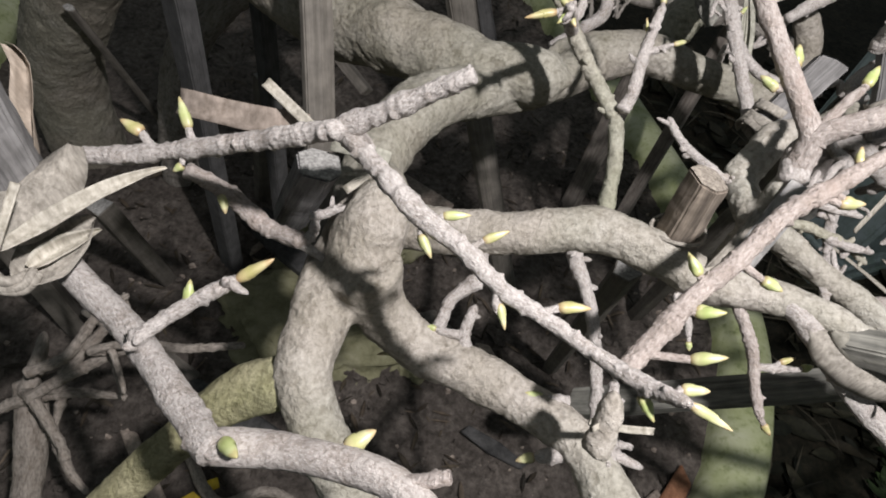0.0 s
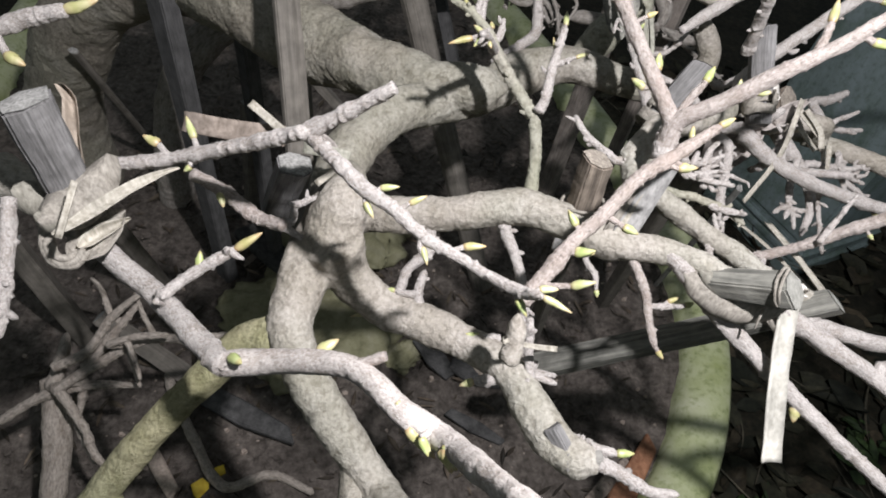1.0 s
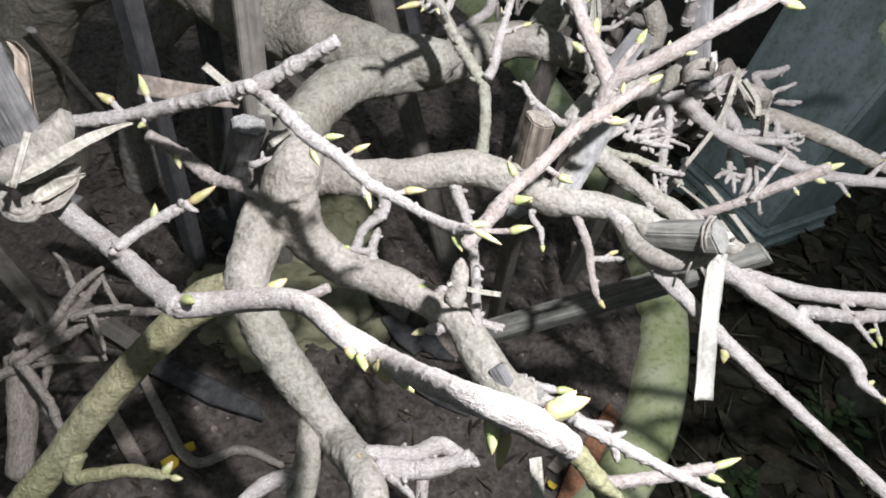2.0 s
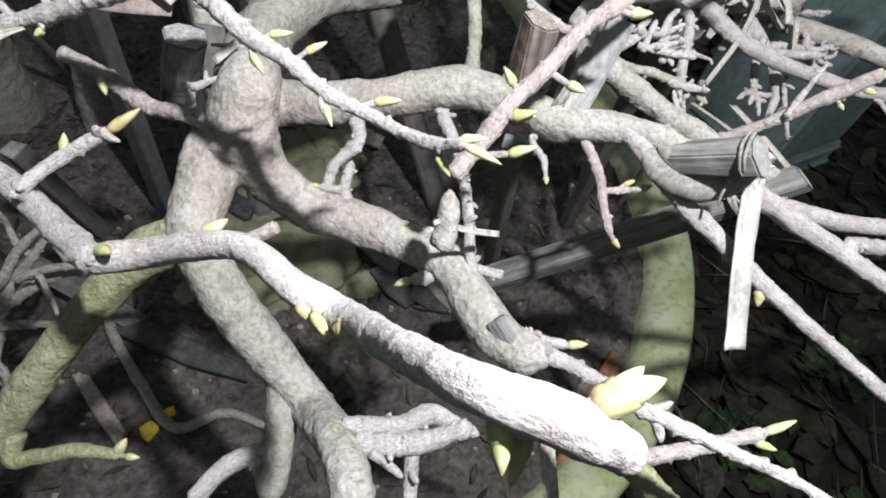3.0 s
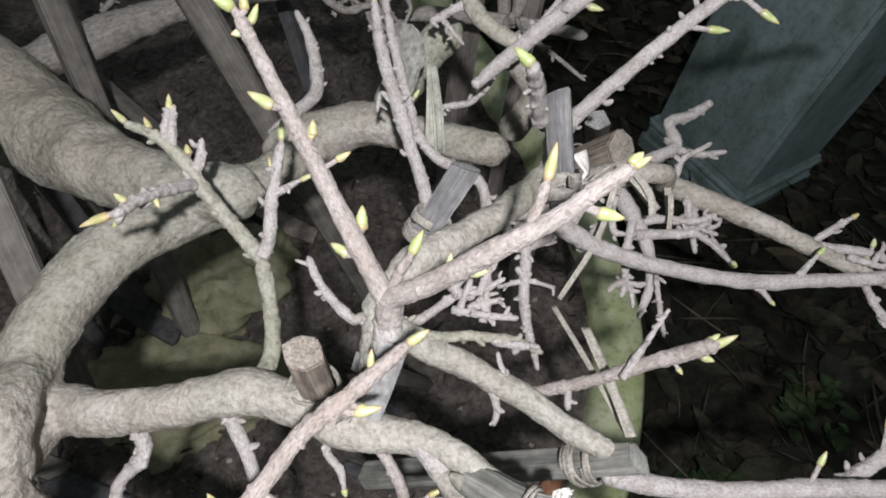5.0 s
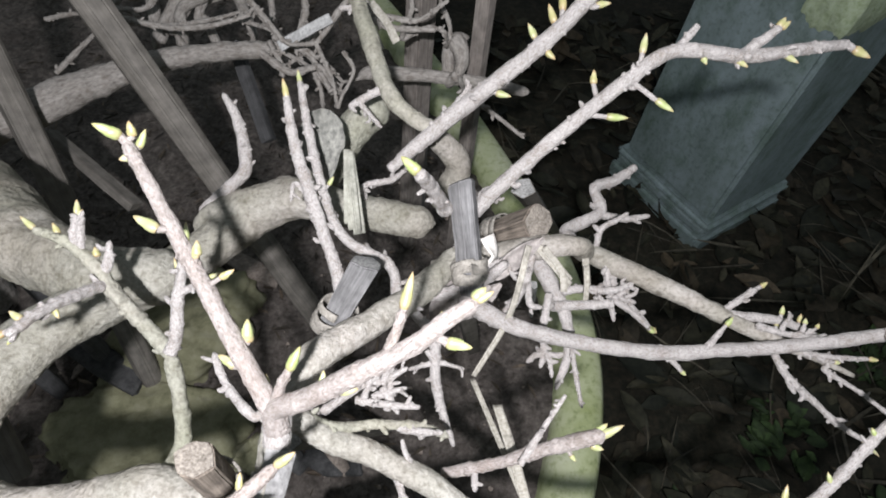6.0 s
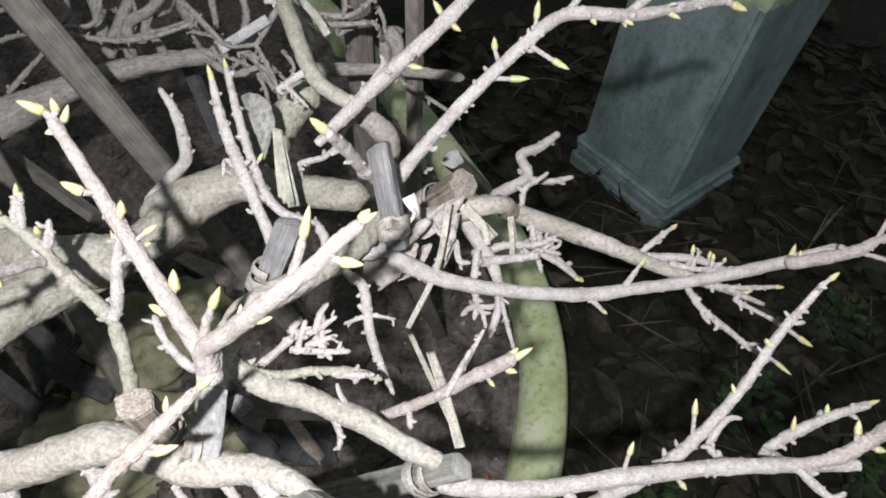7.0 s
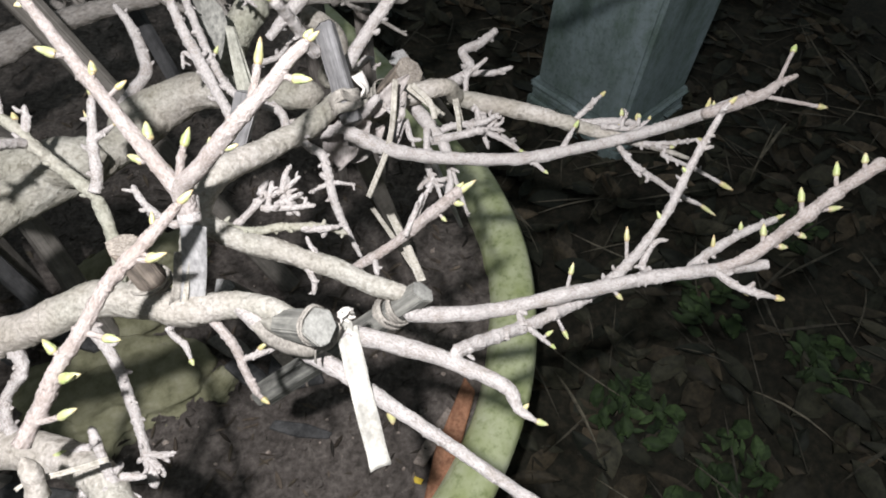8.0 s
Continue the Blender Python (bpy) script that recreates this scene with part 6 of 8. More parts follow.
grow("twig", far_shrub, [(0.1432, 1.1727, 0.6577, 0.0046), (0.1721, 1.1348, 0.6367, 0.0041), (0.1938, 1.1064, 0.6209, 0.0032), (0.2164, 1.1145, 0.6107, 0.0032), (0.239, 1.1226, 0.6061, 0.0032)], BARK_FAR)
grow("twig", far_shrub, [(0.069, 1.4104, 0.5241, 0.0028), (0.0731, 1.4486, 0.5171, 0.0028), (0.0771, 1.4867, 0.5191, 0.012), (0.0999, 1.4265, 0.4801, 0.0108), (0.1144, 1.3834, 0.4517, 0.0084)], BARK_FAR)
grow("twig", far_shrub, [(0.0212, 1.3563, 0.5149, 0.0073), (0.0278, 1.355, 0.5128, 0.0073), (0.0345, 1.3537, 0.5117, 0.0101), (0.0564, 1.3001, 0.4774, 0.0071)], BARK_FAR)
grow("twig", far_shrub, [(0.1708, 1.1649, 0.5572, 0.004), (0.1759, 1.1664, 0.5591, 0.004), (0.181, 1.1679, 0.5619, 0.004), (0.2208, 1.1408, 0.5516, 0.0036), (0.2508, 1.1066, 0.5335, 0.0028)], BARK_FAR)
grow("twig", far_shrub, [(0.2175, 1.1604, 0.5652, 0.0035), (0.2147, 1.1556, 0.5727, 0.0035), (0.212, 1.1509, 0.5822, 0.0039), (0.2478, 1.1236, 0.5708, 0.0035), (0.2753, 1.0906, 0.553, 0.0027)], BARK_FAR)
grow("twig", far_shrub, [(0.2291, 1.1321, 0.5471, 0.004), (0.2378, 1.1036, 0.5281, 0.0036), (0.2378, 1.0774, 0.5088, 0.0028)], BARK_FAR)
grow("twig", far_shrub, [(0.1672, 1.2053, 0.5453, 0.005), (0.1646, 1.194, 0.5555, 0.005), (0.162, 1.1828, 0.5684, 0.005), (0.1759, 1.1546, 0.5508, 0.0045), (0.1773, 1.1345, 0.5364, 0.0035)], BARK_FAR)
grow("twig", far_shrub, [(-0.2356, 1.3471, 0.5301, 0.0042), (-0.193, 1.3451, 0.5389, 0.0038), (-0.1571, 1.3372, 0.5418, 0.0029), (-0.1459, 1.3282, 0.5345, 0.0029), (-0.1348, 1.3193, 0.5306, 0.0029)], BARK_FAR)
grow("twig", far_shrub, [(-0.2273, 1.2676, 0.4733, 0.0047), (-0.1902, 1.2877, 0.4971, 0.0043), (-0.1412, 1.3131, 0.5278, 0.0033), (-0.1324, 1.3216, 0.5317, 0.0033), (-0.1236, 1.33, 0.5383, 0.0033)], BARK_FAR)
grow("branch", far_shrub, [(0.2753, 1.0906, 0.553, 0.0027), (0.3009, 1.1084, 0.5434, 0.0027), (0.3266, 1.1262, 0.5411, 0.0122), (0.4107, 1.1052, 0.546, 0.0114), (0.4889, 1.0817, 0.5475, 0.0102), (0.5851, 1.0458, 0.5443, 0.0086)], BARK_FAR)
grow("branch", far_shrub, [(0.457, 1.1294, 0.6004, 0.0032), (0.4627, 1.1272, 0.5996, 0.0032), (0.4684, 1.125, 0.5999, 0.014), (0.4771, 1.1005, 0.584, 0.0126), (0.4673, 1.0762, 0.5636, 0.0098)], BARK_FAR)
grow("twig", far_shrub, [(0.4673, 1.0762, 0.5636, 0.0038), (0.4674, 1.0421, 0.5663, 0.0038), (0.4675, 1.0079, 0.5764, 0.0038), (0.5041, 0.977, 0.5625, 0.0034), (0.5482, 0.9364, 0.5432, 0.0027)], BARK_FAR)
grow("twig", far_shrub, [(-0.1738, 1.4357, 0.5472, 0.0039), (-0.1267, 1.3961, 0.5293, 0.0035), (-0.0882, 1.3677, 0.5177, 0.0027)], BARK_FAR)
grow("twig", far_shrub, [(0.0643, 1.2708, 0.5464, 0.0042), (0.0925, 1.2761, 0.5571, 0.0039), (0.1324, 1.2628, 0.557, 0.0035), (0.1656, 1.2435, 0.5508, 0.0029), (0.1635, 1.2246, 0.5459, 0.0029), (0.1614, 1.2056, 0.5442, 0.0029)], BARK_FAR)
grow("twig", far_shrub, [(-0.0686, 1.434, 0.527, 0.004), (-0.0526, 1.4364, 0.5218, 0.004), (-0.0365, 1.4388, 0.5194, 0.004), (0.0104, 1.4121, 0.5111, 0.0036), (0.069, 1.4104, 0.5241, 0.0028)], BARK_FAR)
grow("twig", far_shrub, [(0.2254, 1.2919, 0.601, 0.0068), (0.2249, 1.2619, 0.5788, 0.0061), (0.2131, 1.2393, 0.5592, 0.0048), (0.2102, 1.2211, 0.5542, 0.0048), (0.2073, 1.2028, 0.5526, 0.0048)], BARK_FAR)
grow("twig", far_shrub, [(0.1649, 1.3381, 0.5826, 0.007), (0.1636, 1.2943, 0.5498, 0.0049), (0.1525, 1.2759, 0.5501, 0.0033), (0.1415, 1.2575, 0.5553, 0.0033)], BARK_FAR)
grow("twig", far_shrub, [(0.2413, 1.1844, 0.5888, 0.004), (0.2205, 1.1614, 0.5667, 0.0036), (0.1871, 1.1499, 0.5501, 0.0028), (0.1816, 1.1504, 0.5487, 0.0028), (0.1762, 1.1509, 0.5482, 0.0028)], BARK_FAR)
grow("twig", far_shrub, [(0.2803, 1.1033, 0.6016, 0.0033), (0.2935, 1.0764, 0.5849, 0.003), (0.2729, 1.0509, 0.561, 0.0023), (0.2687, 1.0612, 0.5534, 0.0023), (0.2646, 1.0714, 0.5485, 0.0023)], BARK_FAR)
grow("twig", far_shrub, [(0.3723, 1.0896, 0.6501, 0.0043), (0.3747, 1.0951, 0.635, 0.0043), (0.3771, 1.1005, 0.6231, 0.0043), (0.4172, 1.1053, 0.6363, 0.0039), (0.4439, 1.0943, 0.6346, 0.003)], BARK_FAR)
grow("twig", far_shrub, [(0.4508, 1.1812, 0.6373, 0.004), (0.462, 1.1414, 0.6105, 0.0036), (0.4528, 1.1194, 0.592, 0.0028), (0.4484, 1.1069, 0.6104, 0.0028), (0.4439, 1.0943, 0.6346, 0.0028)], BARK_FAR)
grow("twig", far_shrub, [(-0.2395, 1.4444, 0.5377, 0.005), (-0.1815, 1.4513, 0.5569, 0.0035)], BARK_FAR)
grow("twig", far_shrub, [(-0.1299, 1.3339, 0.4826, 0.0044), (-0.1081, 1.3551, 0.5035, 0.004), (-0.1106, 1.3782, 0.52, 0.0031), (-0.1181, 1.3847, 0.5252, 0.0031), (-0.1256, 1.3912, 0.5327, 0.0031)], BARK_FAR)
grow("twig", far_shrub, [(0.1123, 1.2507, 0.5051, 0.0049), (0.1245, 1.2695, 0.522, 0.0044), (0.1165, 1.292, 0.5367, 0.0034), (0.1124, 1.2884, 0.5471, 0.003), (0.1082, 1.2848, 0.5604, 0.003)], BARK_FAR)
grow("twig", far_shrub, [(0.1257, 1.2578, 0.6176, 0.0049), (0.1624, 1.2088, 0.5895, 0.0044), (0.1844, 1.1879, 0.5789, 0.0032), (0.1804, 1.1787, 0.5827, 0.0032), (0.1764, 1.1695, 0.5886, 0.0032)], BARK_FAR)
grow("twig", far_shrub, [(-0.1236, 1.33, 0.5383, 0.0047), (-0.032, 1.3004, 0.5372, 0.0044), (0.0624, 1.2913, 0.552, 0.0038), (0.111, 1.2919, 0.5635, 0.003), (0.1072, 1.2822, 0.5592, 0.003), (0.1034, 1.2725, 0.5571, 0.003)], BARK_FAR)
grow("branch", far_shrub, [(-0.0739, 1.4757, 0.5568, 0.0134), (-0.0656, 1.4102, 0.5099, 0.0121), (-0.0674, 1.3516, 0.4658, 0.0087), (-0.0638, 1.347, 0.4727, 0.0087), (-0.0601, 1.3424, 0.4805, 0.0087)], BARK_FAR)
grow("twig", far_shrub, [(0.075, 1.4215, 0.5757, 0.0099), (0.0321, 1.377, 0.5328, 0.0089), (0.0149, 1.3444, 0.5046, 0.0064), (0.0042, 1.3406, 0.5086, 0.0064), (-0.0066, 1.3367, 0.5146, 0.0064)], BARK_FAR)
grow("twig", far_shrub, [(0.1715, 1.1728, 0.59, 0.0058), (0.2251, 1.1363, 0.5751, 0.0052), (0.2541, 1.0821, 0.5414, 0.0037), (0.2572, 1.0801, 0.5464, 0.0037), (0.2604, 1.0781, 0.5525, 0.0037)], BARK_FAR)
grow("twig", far_shrub, [(0.15, 1.1448, 0.577, 0.0062), (0.193, 1.1118, 0.5622, 0.0058), (0.2415, 1.1083, 0.5707, 0.005), (0.2646, 1.0714, 0.5485, 0.004), (0.27, 1.081, 0.5495, 0.0027), (0.2753, 1.0906, 0.553, 0.0027)], BARK_FAR)
grow("twig", far_shrub, [(0.239, 1.1226, 0.6061, 0.0037), (0.2579, 1.0722, 0.5729, 0.0034), (0.2617, 1.0366, 0.5473, 0.0024), (0.2673, 1.0437, 0.5529, 0.0023), (0.2729, 1.0509, 0.561, 0.0023)], BARK_FAR)
grow("twig", far_shrub, [(-0.1146, 1.4453, 0.5755, 0.0065), (-0.112, 1.4, 0.5424, 0.0058), (-0.1369, 1.3839, 0.5247, 0.0042), (-0.1394, 1.3783, 0.5191, 0.0035), (-0.1419, 1.3726, 0.5151, 0.0035)], BARK_FAR)
grow("twig", far_shrub, [(0.309, 1.1661, 0.6672, 0.0046), (0.3118, 1.1557, 0.6716, 0.0046), (0.3147, 1.1454, 0.6784, 0.0059), (0.3433, 1.0979, 0.6496, 0.0053), (0.4231, 1.0751, 0.6509, 0.0038)], BARK_FAR)
grow("twig", far_shrub, [(0.3506, 1.0958, 0.6497, 0.0045), (0.3522, 1.1008, 0.6532, 0.0045), (0.3539, 1.1057, 0.6578, 0.0045), (0.3981, 1.0926, 0.6581, 0.004), (0.4474, 1.1075, 0.6805, 0.0029)], BARK_FAR)
grow("twig", far_shrub, [(0.4673, 1.0762, 0.5636, 0.0098), (0.4614, 1.0843, 0.5527, 0.0098), (0.4554, 1.0924, 0.5443, 0.011), (0.4648, 1.143, 0.5841, 0.0099), (0.4951, 1.1424, 0.5907, 0.0072)], BARK_FAR)
grow("twig", far_shrub, [(-0.2128, 1.4416, 0.5504, 0.0049), (-0.1785, 1.39, 0.5197, 0.0044), (-0.1282, 1.3661, 0.5134, 0.0032), (-0.1259, 1.3481, 0.5234, 0.0032), (-0.1236, 1.33, 0.5383, 0.0032)], BARK_FAR)
grow("twig", far_shrub, [(-0.007, 1.3324, 0.5112, 0.005), (-0.0192, 1.3401, 0.5025, 0.005), (-0.0314, 1.3479, 0.4966, 0.005), (0.0071, 1.3747, 0.5254, 0.0045), (0.0097, 1.4187, 0.5587, 0.0032)], BARK_FAR)
grow("twig", far_shrub, [(0.239, 1.1226, 0.6061, 0.0037), (0.258, 1.1332, 0.6214, 0.0037), (0.2769, 1.1437, 0.6431, 0.0051), (0.309, 1.1661, 0.6672, 0.0046), (0.3184, 1.1863, 0.6844, 0.0033)], BARK_FAR)
grow("twig", far_shrub, [(0.3878, 1.2002, 0.6725, 0.0047), (0.3994, 1.159, 0.6445, 0.0043), (0.3852, 1.1345, 0.623, 0.0031), (0.3866, 1.1182, 0.6231, 0.0031), (0.388, 1.1018, 0.6267, 0.0031)], BARK_FAR)
low_shrub = thing("dead_shrub", (-0.62, 0.75, -0.04), "low bare shrub with stubby grey twigs", "shrub")
grow("branch", low_shrub, [(-0.5109, 0.4886, 0.2258, 0.0148), (-0.4998, 0.4202, 0.1676, 0.0171), (-0.4994, 0.3524, 0.108, 0.0177)], BARK_ROOT)
grow("twig", low_shrub, [(-0.5699, 0.4366, 0.1965, 0.0063), (-0.5083, 0.4606, 0.2286, 0.0069), (-0.4457, 0.4683, 0.2465, 0.0063), (-0.3744, 0.4647, 0.256, 0.0035)], BARK_ROOT)
grow("twig", low_shrub, [(-0.4452, 0.4774, 0.2815, 0.0073), (-0.4088, 0.5096, 0.3163, 0.0067), (-0.3762, 0.5397, 0.3485, 0.0039)], BARK_ROOT)
grow("twig", low_shrub, [(-0.4822, 0.4558, 0.2559, 0.0073), (-0.4224, 0.4822, 0.2897, 0.0067), (-0.3621, 0.5014, 0.3174, 0.0062), (-0.3004, 0.4995, 0.3267, 0.0056), (-0.2313, 0.502, 0.3411, 0.0039)], BARK_ROOT)
grow("twig", low_shrub, [(-0.384, 0.4944, 0.3073, 0.0039), (-0.3843, 0.4929, 0.3123, 0.0039), (-0.3846, 0.4914, 0.318, 0.0039), (-0.3643, 0.4481, 0.2835, 0.0025)], BARK_ROOT)
grow("twig", low_shrub, [(-0.4822, 0.4558, 0.2559, 0.0067), (-0.4782, 0.4527, 0.2535, 0.0067), (-0.4741, 0.4496, 0.2518, 0.0067), (-0.4409, 0.4127, 0.2253, 0.0056), (-0.4277, 0.3886, 0.2064, 0.0051), (-0.4032, 0.3669, 0.1917, 0.0034)], BARK_ROOT)
grow("twig", low_shrub, [(-0.4822, 0.4558, 0.2559, 0.0073), (-0.4898, 0.4639, 0.247, 0.0073), (-0.4973, 0.4721, 0.2406, 0.0098), (-0.486, 0.5046, 0.2713, 0.0081), (-0.4826, 0.5255, 0.2902, 0.0052)], BARK_ROOT)
grow("twig", low_shrub, [(-0.3466, 0.4989, 0.3179, 0.0039), (-0.3676, 0.5263, 0.3383, 0.0034), (-0.3808, 0.5505, 0.3572, 0.0022)], BARK_ROOT)
grow("twig", low_shrub, [(-0.4786, 0.4719, 0.2905, 0.0066), (-0.4342, 0.4847, 0.312, 0.006), (-0.4051, 0.5166, 0.3458, 0.0055), (-0.372, 0.5363, 0.3704, 0.0038), (-0.3752, 0.5412, 0.361, 0.0025), (-0.3784, 0.5461, 0.3538, 0.0025)], BARK_ROOT)
grow("twig", low_shrub, [(-0.3846, 0.4914, 0.318, 0.0039), (-0.3921, 0.4877, 0.3244, 0.0039), (-0.3997, 0.484, 0.3332, 0.0049), (-0.363, 0.4887, 0.3461, 0.0049), (-0.3225, 0.4872, 0.3548, 0.0038)], BARK_ROOT)
grow("twig", low_shrub, [(-0.3777, 0.4874, 0.3415, 0.0038), (-0.3624, 0.4598, 0.3222, 0.0032), (-0.3562, 0.4448, 0.3112, 0.0022)], BARK_ROOT)
grow("twig", low_shrub, [(-0.3969, 0.5205, 0.328, 0.0039), (-0.4035, 0.5233, 0.3328, 0.0039), (-0.41, 0.5261, 0.3393, 0.0039), (-0.4257, 0.5544, 0.359, 0.0033), (-0.4411, 0.5679, 0.3665, 0.0022)], BARK_ROOT)
grow("twig", low_shrub, [(-0.5015, 0.4743, 0.2339, 0.0063), (-0.4544, 0.4723, 0.2438, 0.0052), (-0.4072, 0.4641, 0.2485, 0.0023)], BARK_ROOT)
grow("twig", low_shrub, [(-0.4968, 0.4745, 0.2087, 0.0089), (-0.488, 0.4357, 0.1785, 0.0077), (-0.503, 0.387, 0.1342, 0.0071)], BARK_ROOT)
grow("twig", low_shrub, [(-0.4659, 0.463, 0.2651, 0.0052), (-0.4601, 0.4677, 0.2532, 0.0052), (-0.4544, 0.4723, 0.2438, 0.0052), (-0.4613, 0.43, 0.2068, 0.0046), (-0.441, 0.3971, 0.1843, 0.004), (-0.4329, 0.3839, 0.1753, 0.0029)], BARK_ROOT)

# ---- pegs, stakes and ties ----
def peg(a, b, r0, r1, mat, end, label, seed, sides=7):
    p = thing("wooden_peg", b, label, "peg", "pegs tied to the branches")
    stick("shaft", p, b, a, r0, r1, mat, sides, seed, end)
    return p


def stake(a, b, r, mat, label, seed, sides=5, down=True, flat=0.45):
    """A split stake that leans through a and b and stands in the soil."""
    a, b = Vector(a), Vector(b)
    if down:
        d = (b - a).normalized()
        b = a + d * ((a.z + 0.06) / max(0.2, -d.z))
    s = thing("split_stake", b, label, "stake", "stakes standing in the planter")
    ob = stick("shaft", s, b, a, r, r * 0.95, mat, sides, seed, WOOD_CUT)
    ob.matrix_basis = ob.matrix_basis @ Matrix.Diagonal((1, flat + 0.4, 1, 1))
    return s


peg((0.1312, 0.4464, 0.7325), (0.1345, 0.4435, 0.6723), 0.0148, 0.0142, WOOD_RED, WOOD_CUT_RED, "sawn reddish-brown wooden peg bound against a limb", 1.0, 10)
peg((-0.1322, 0.4499, 0.6989), (-0.1597, 0.4732, 0.6151), 0.016, 0.0175, WOOD_GREY, WOOD_CUT, "weathered grey split wooden peg with a sawn end", 2.0, 6)
peg((0.2674, 0.5794, 0.7594), (0.2315, 0.558, 0.6993), 0.013, 0.0145, WOOD_GREY, WOOD_CUT, "dark weathered split peg tied to a branch", 3.0, 6)
peg((0.3629, 0.6501, 0.7699), (0.365, 0.573, 0.6968), 0.0135, 0.0145, WOOD_GREY, WOOD_CUT, "dark weathered split peg tied to a branch", 4.0, 6)
peg((0.4648, 0.6687, 0.6729), (0.4319, 0.7102, 0.5951), 0.021, 0.0215, WOOD_RED, WOOD_CUT_RED, "short brown wooden peg with a frayed end", 5.0, 8)
peg((-0.2874, 0.3844, 0.7947), (-0.2879, 0.3882, 0.7106), 0.0175, 0.018, WOOD_GREY, WOOD_CUT, "weathered grey split wooden peg with a sawn end", 7.0, 6)
peg((0.2715, 0.3215, 0.7155), (0.2318, 0.3697, 0.6628), 0.0142, 0.0168, WOOD_OLIVE, WOOD_CUT_OLIVE, "pale olive-grey split peg lashed along a branch", 8.3, 7)
peg((0.3745, 0.3605, 0.6535), (0.166, 0.446, 0.368), 0.0195, 0.014, WOOD_OLIVE, WOOD_CUT_OLIVE, "long olive-grey split stake lashed to two branches", 9.0, 6)

stake((-0.13, 1.169, 0.897), (0.0515, 1.0278, 0.4002), 0.025, WOOD_CANE, "long grey cane leaning across the planter", 11.0, 8, flat=0.6)
for n, (x, y, top, r, mat) in enumerate((
    (-0.383, 0.898, 1.25, 0.0245, WOOD_DARK), (-0.279, 0.941, 1.25, 0.021, WOOD_DARK),
    (0.416, 1.203, 1.1, 0.034, WOOD_BROWN), (0.447, 1.264, 1.1, 0.022, WOOD_DULL), (0.517, 1.125, 0.72, 0.022, WOOD_BROWN),
)):
    stake((x + 0.012 * math.sin(n * 4), y, top), (x, y, 0.0), r, mat, "upright grey split stake behind the branches", 20.0 + n, 4 + n % 2)
stake((-0.259, 1.281, 1.0), (-0.179, 0.868, -0.05), 0.026, WOOD_CANE, "dark leaning cane behind the branches", 30.0, 7, down=False)
stake((-0.196, 0.832, 0.852), (-0.143, 0.552, 0.452), 0.0185, WOOD_CANE, "dark cane leaning against a thick limb", 29.0, 7, down=False)
stake((-0.6604, 0.731, 0.2379), (-0.623, 0.724, -0.05), 0.027, WOOD_CANE, "dark slanting split stake", 31.0, 4, down=False)
stake((-0.4748, 0.712, 0.3214), (-0.499, 0.846, -0.05), 0.022, WOOD_CANE, "dark slanting split stake", 32.0, 4, down=False)
stake((-0.563, 0.7014, 0.0687), (-0.392, 0.629, -0.05), 0.02, WOOD_CANE, "dark slanting split stake", 33.0, 4, down=False)
stake((-0.3142, 1.0468, 0.3345), (-0.359, 1.102, -0.05), 0.025, WOOD_CANE, "dark slanting split stake", 34.0, 5, down=False)
stake((-0.5998, 1.0171, 0.4333), (-0.609, 1.277, -0.05), 0.009, WOOD_CANE, "thin grey slanting cane", 35.0, 6, down=False)
stake((0.1701, 0.5163, 0.5397), (0.295, 0.712, -0.05), 0.017, WOOD_CANE, "dark upright split stake", 38.0, 5, down=False)
stake((0.4767, 0.7503, 0.6379), (0.82, 1.174, -0.05), 0.018, WOOD_CANE, "dark upright split stake", 39.0, 5, down=False)
stake((0.0706, 1.3804, 0.4389), (0.1171, 1.2109, 0.3248), 0.018, WOOD_DARK, "dark slanting split stake", 42.0, 4, down=False)
stake((-0.2784, 1.2299, 0.3696), (-0.1314, 1.0869, 0.2995), 0.018, WOOD_CANE, "dark slanting split stake", 43.0, 4, down=False)
stake((0.371, 0.642, 0.6374), (0.516, 0.86, -0.05), 0.018, WOOD_CANE, "dark split stake slanting into the soil", 44.0, 4, down=False)
stake((0.5, 0.6883, 0.5046), (0.679, 0.929, -0.05), 0.0075, WOOD_PALE, "thin pale slanting cane", 41.0, 5, down=False)


def strip(points, width, thick, mat, label, face=(0.1, -0.7, 0.7), twist=0.0):
    s = thing("straw_strip", points[-1], label, "strip", "strips of split straw")
    ribbon("blade", s, points, width, thick, mat, face, twist)


strap = thing("straw_strap", (0.2867, 0.2323, 0.5874), "flat pale strip of split cane hanging from a tie", "strap")
ribbon("strip", strap, [(0.2915, 0.331, 0.682), (0.289, 0.29, 0.64), (0.2867, 0.2323, 0.5874)], 0.0195, 0.002, CANE_PALE, (0.1, -0.75, 0.66))
sheath = thing("bark_sheath", (0.165, 0.408, 0.677), "flat pale grey sheath of bark covering a joint", "sheath")
ribbon("blade", sheath, [(0.1925, 0.4395, 0.742), (0.1865, 0.433, 0.724), (0.178, 0.423, 0.7), (0.1665, 0.41, 0.674)], 0.021, 0.0022, BARK_SHEATH, (-0.1, -0.8, 0.55))
ribbon("shred", sheath, [(0.172, 0.433, 0.72), (0.16, 0.42, 0.693), (0.15, 0.412, 0.676)], 0.008, 0.0012, RAFFIA, (-0.1, -0.8, 0.55), 0.5)
ribbon("shred", sheath, [(0.176, 0.432, 0.715), (0.166, 0.417, 0.69), (0.158, 0.408, 0.674)], 0.006, 0.0012, STRAW, (-0.2, -0.8, 0.5), -0.4)
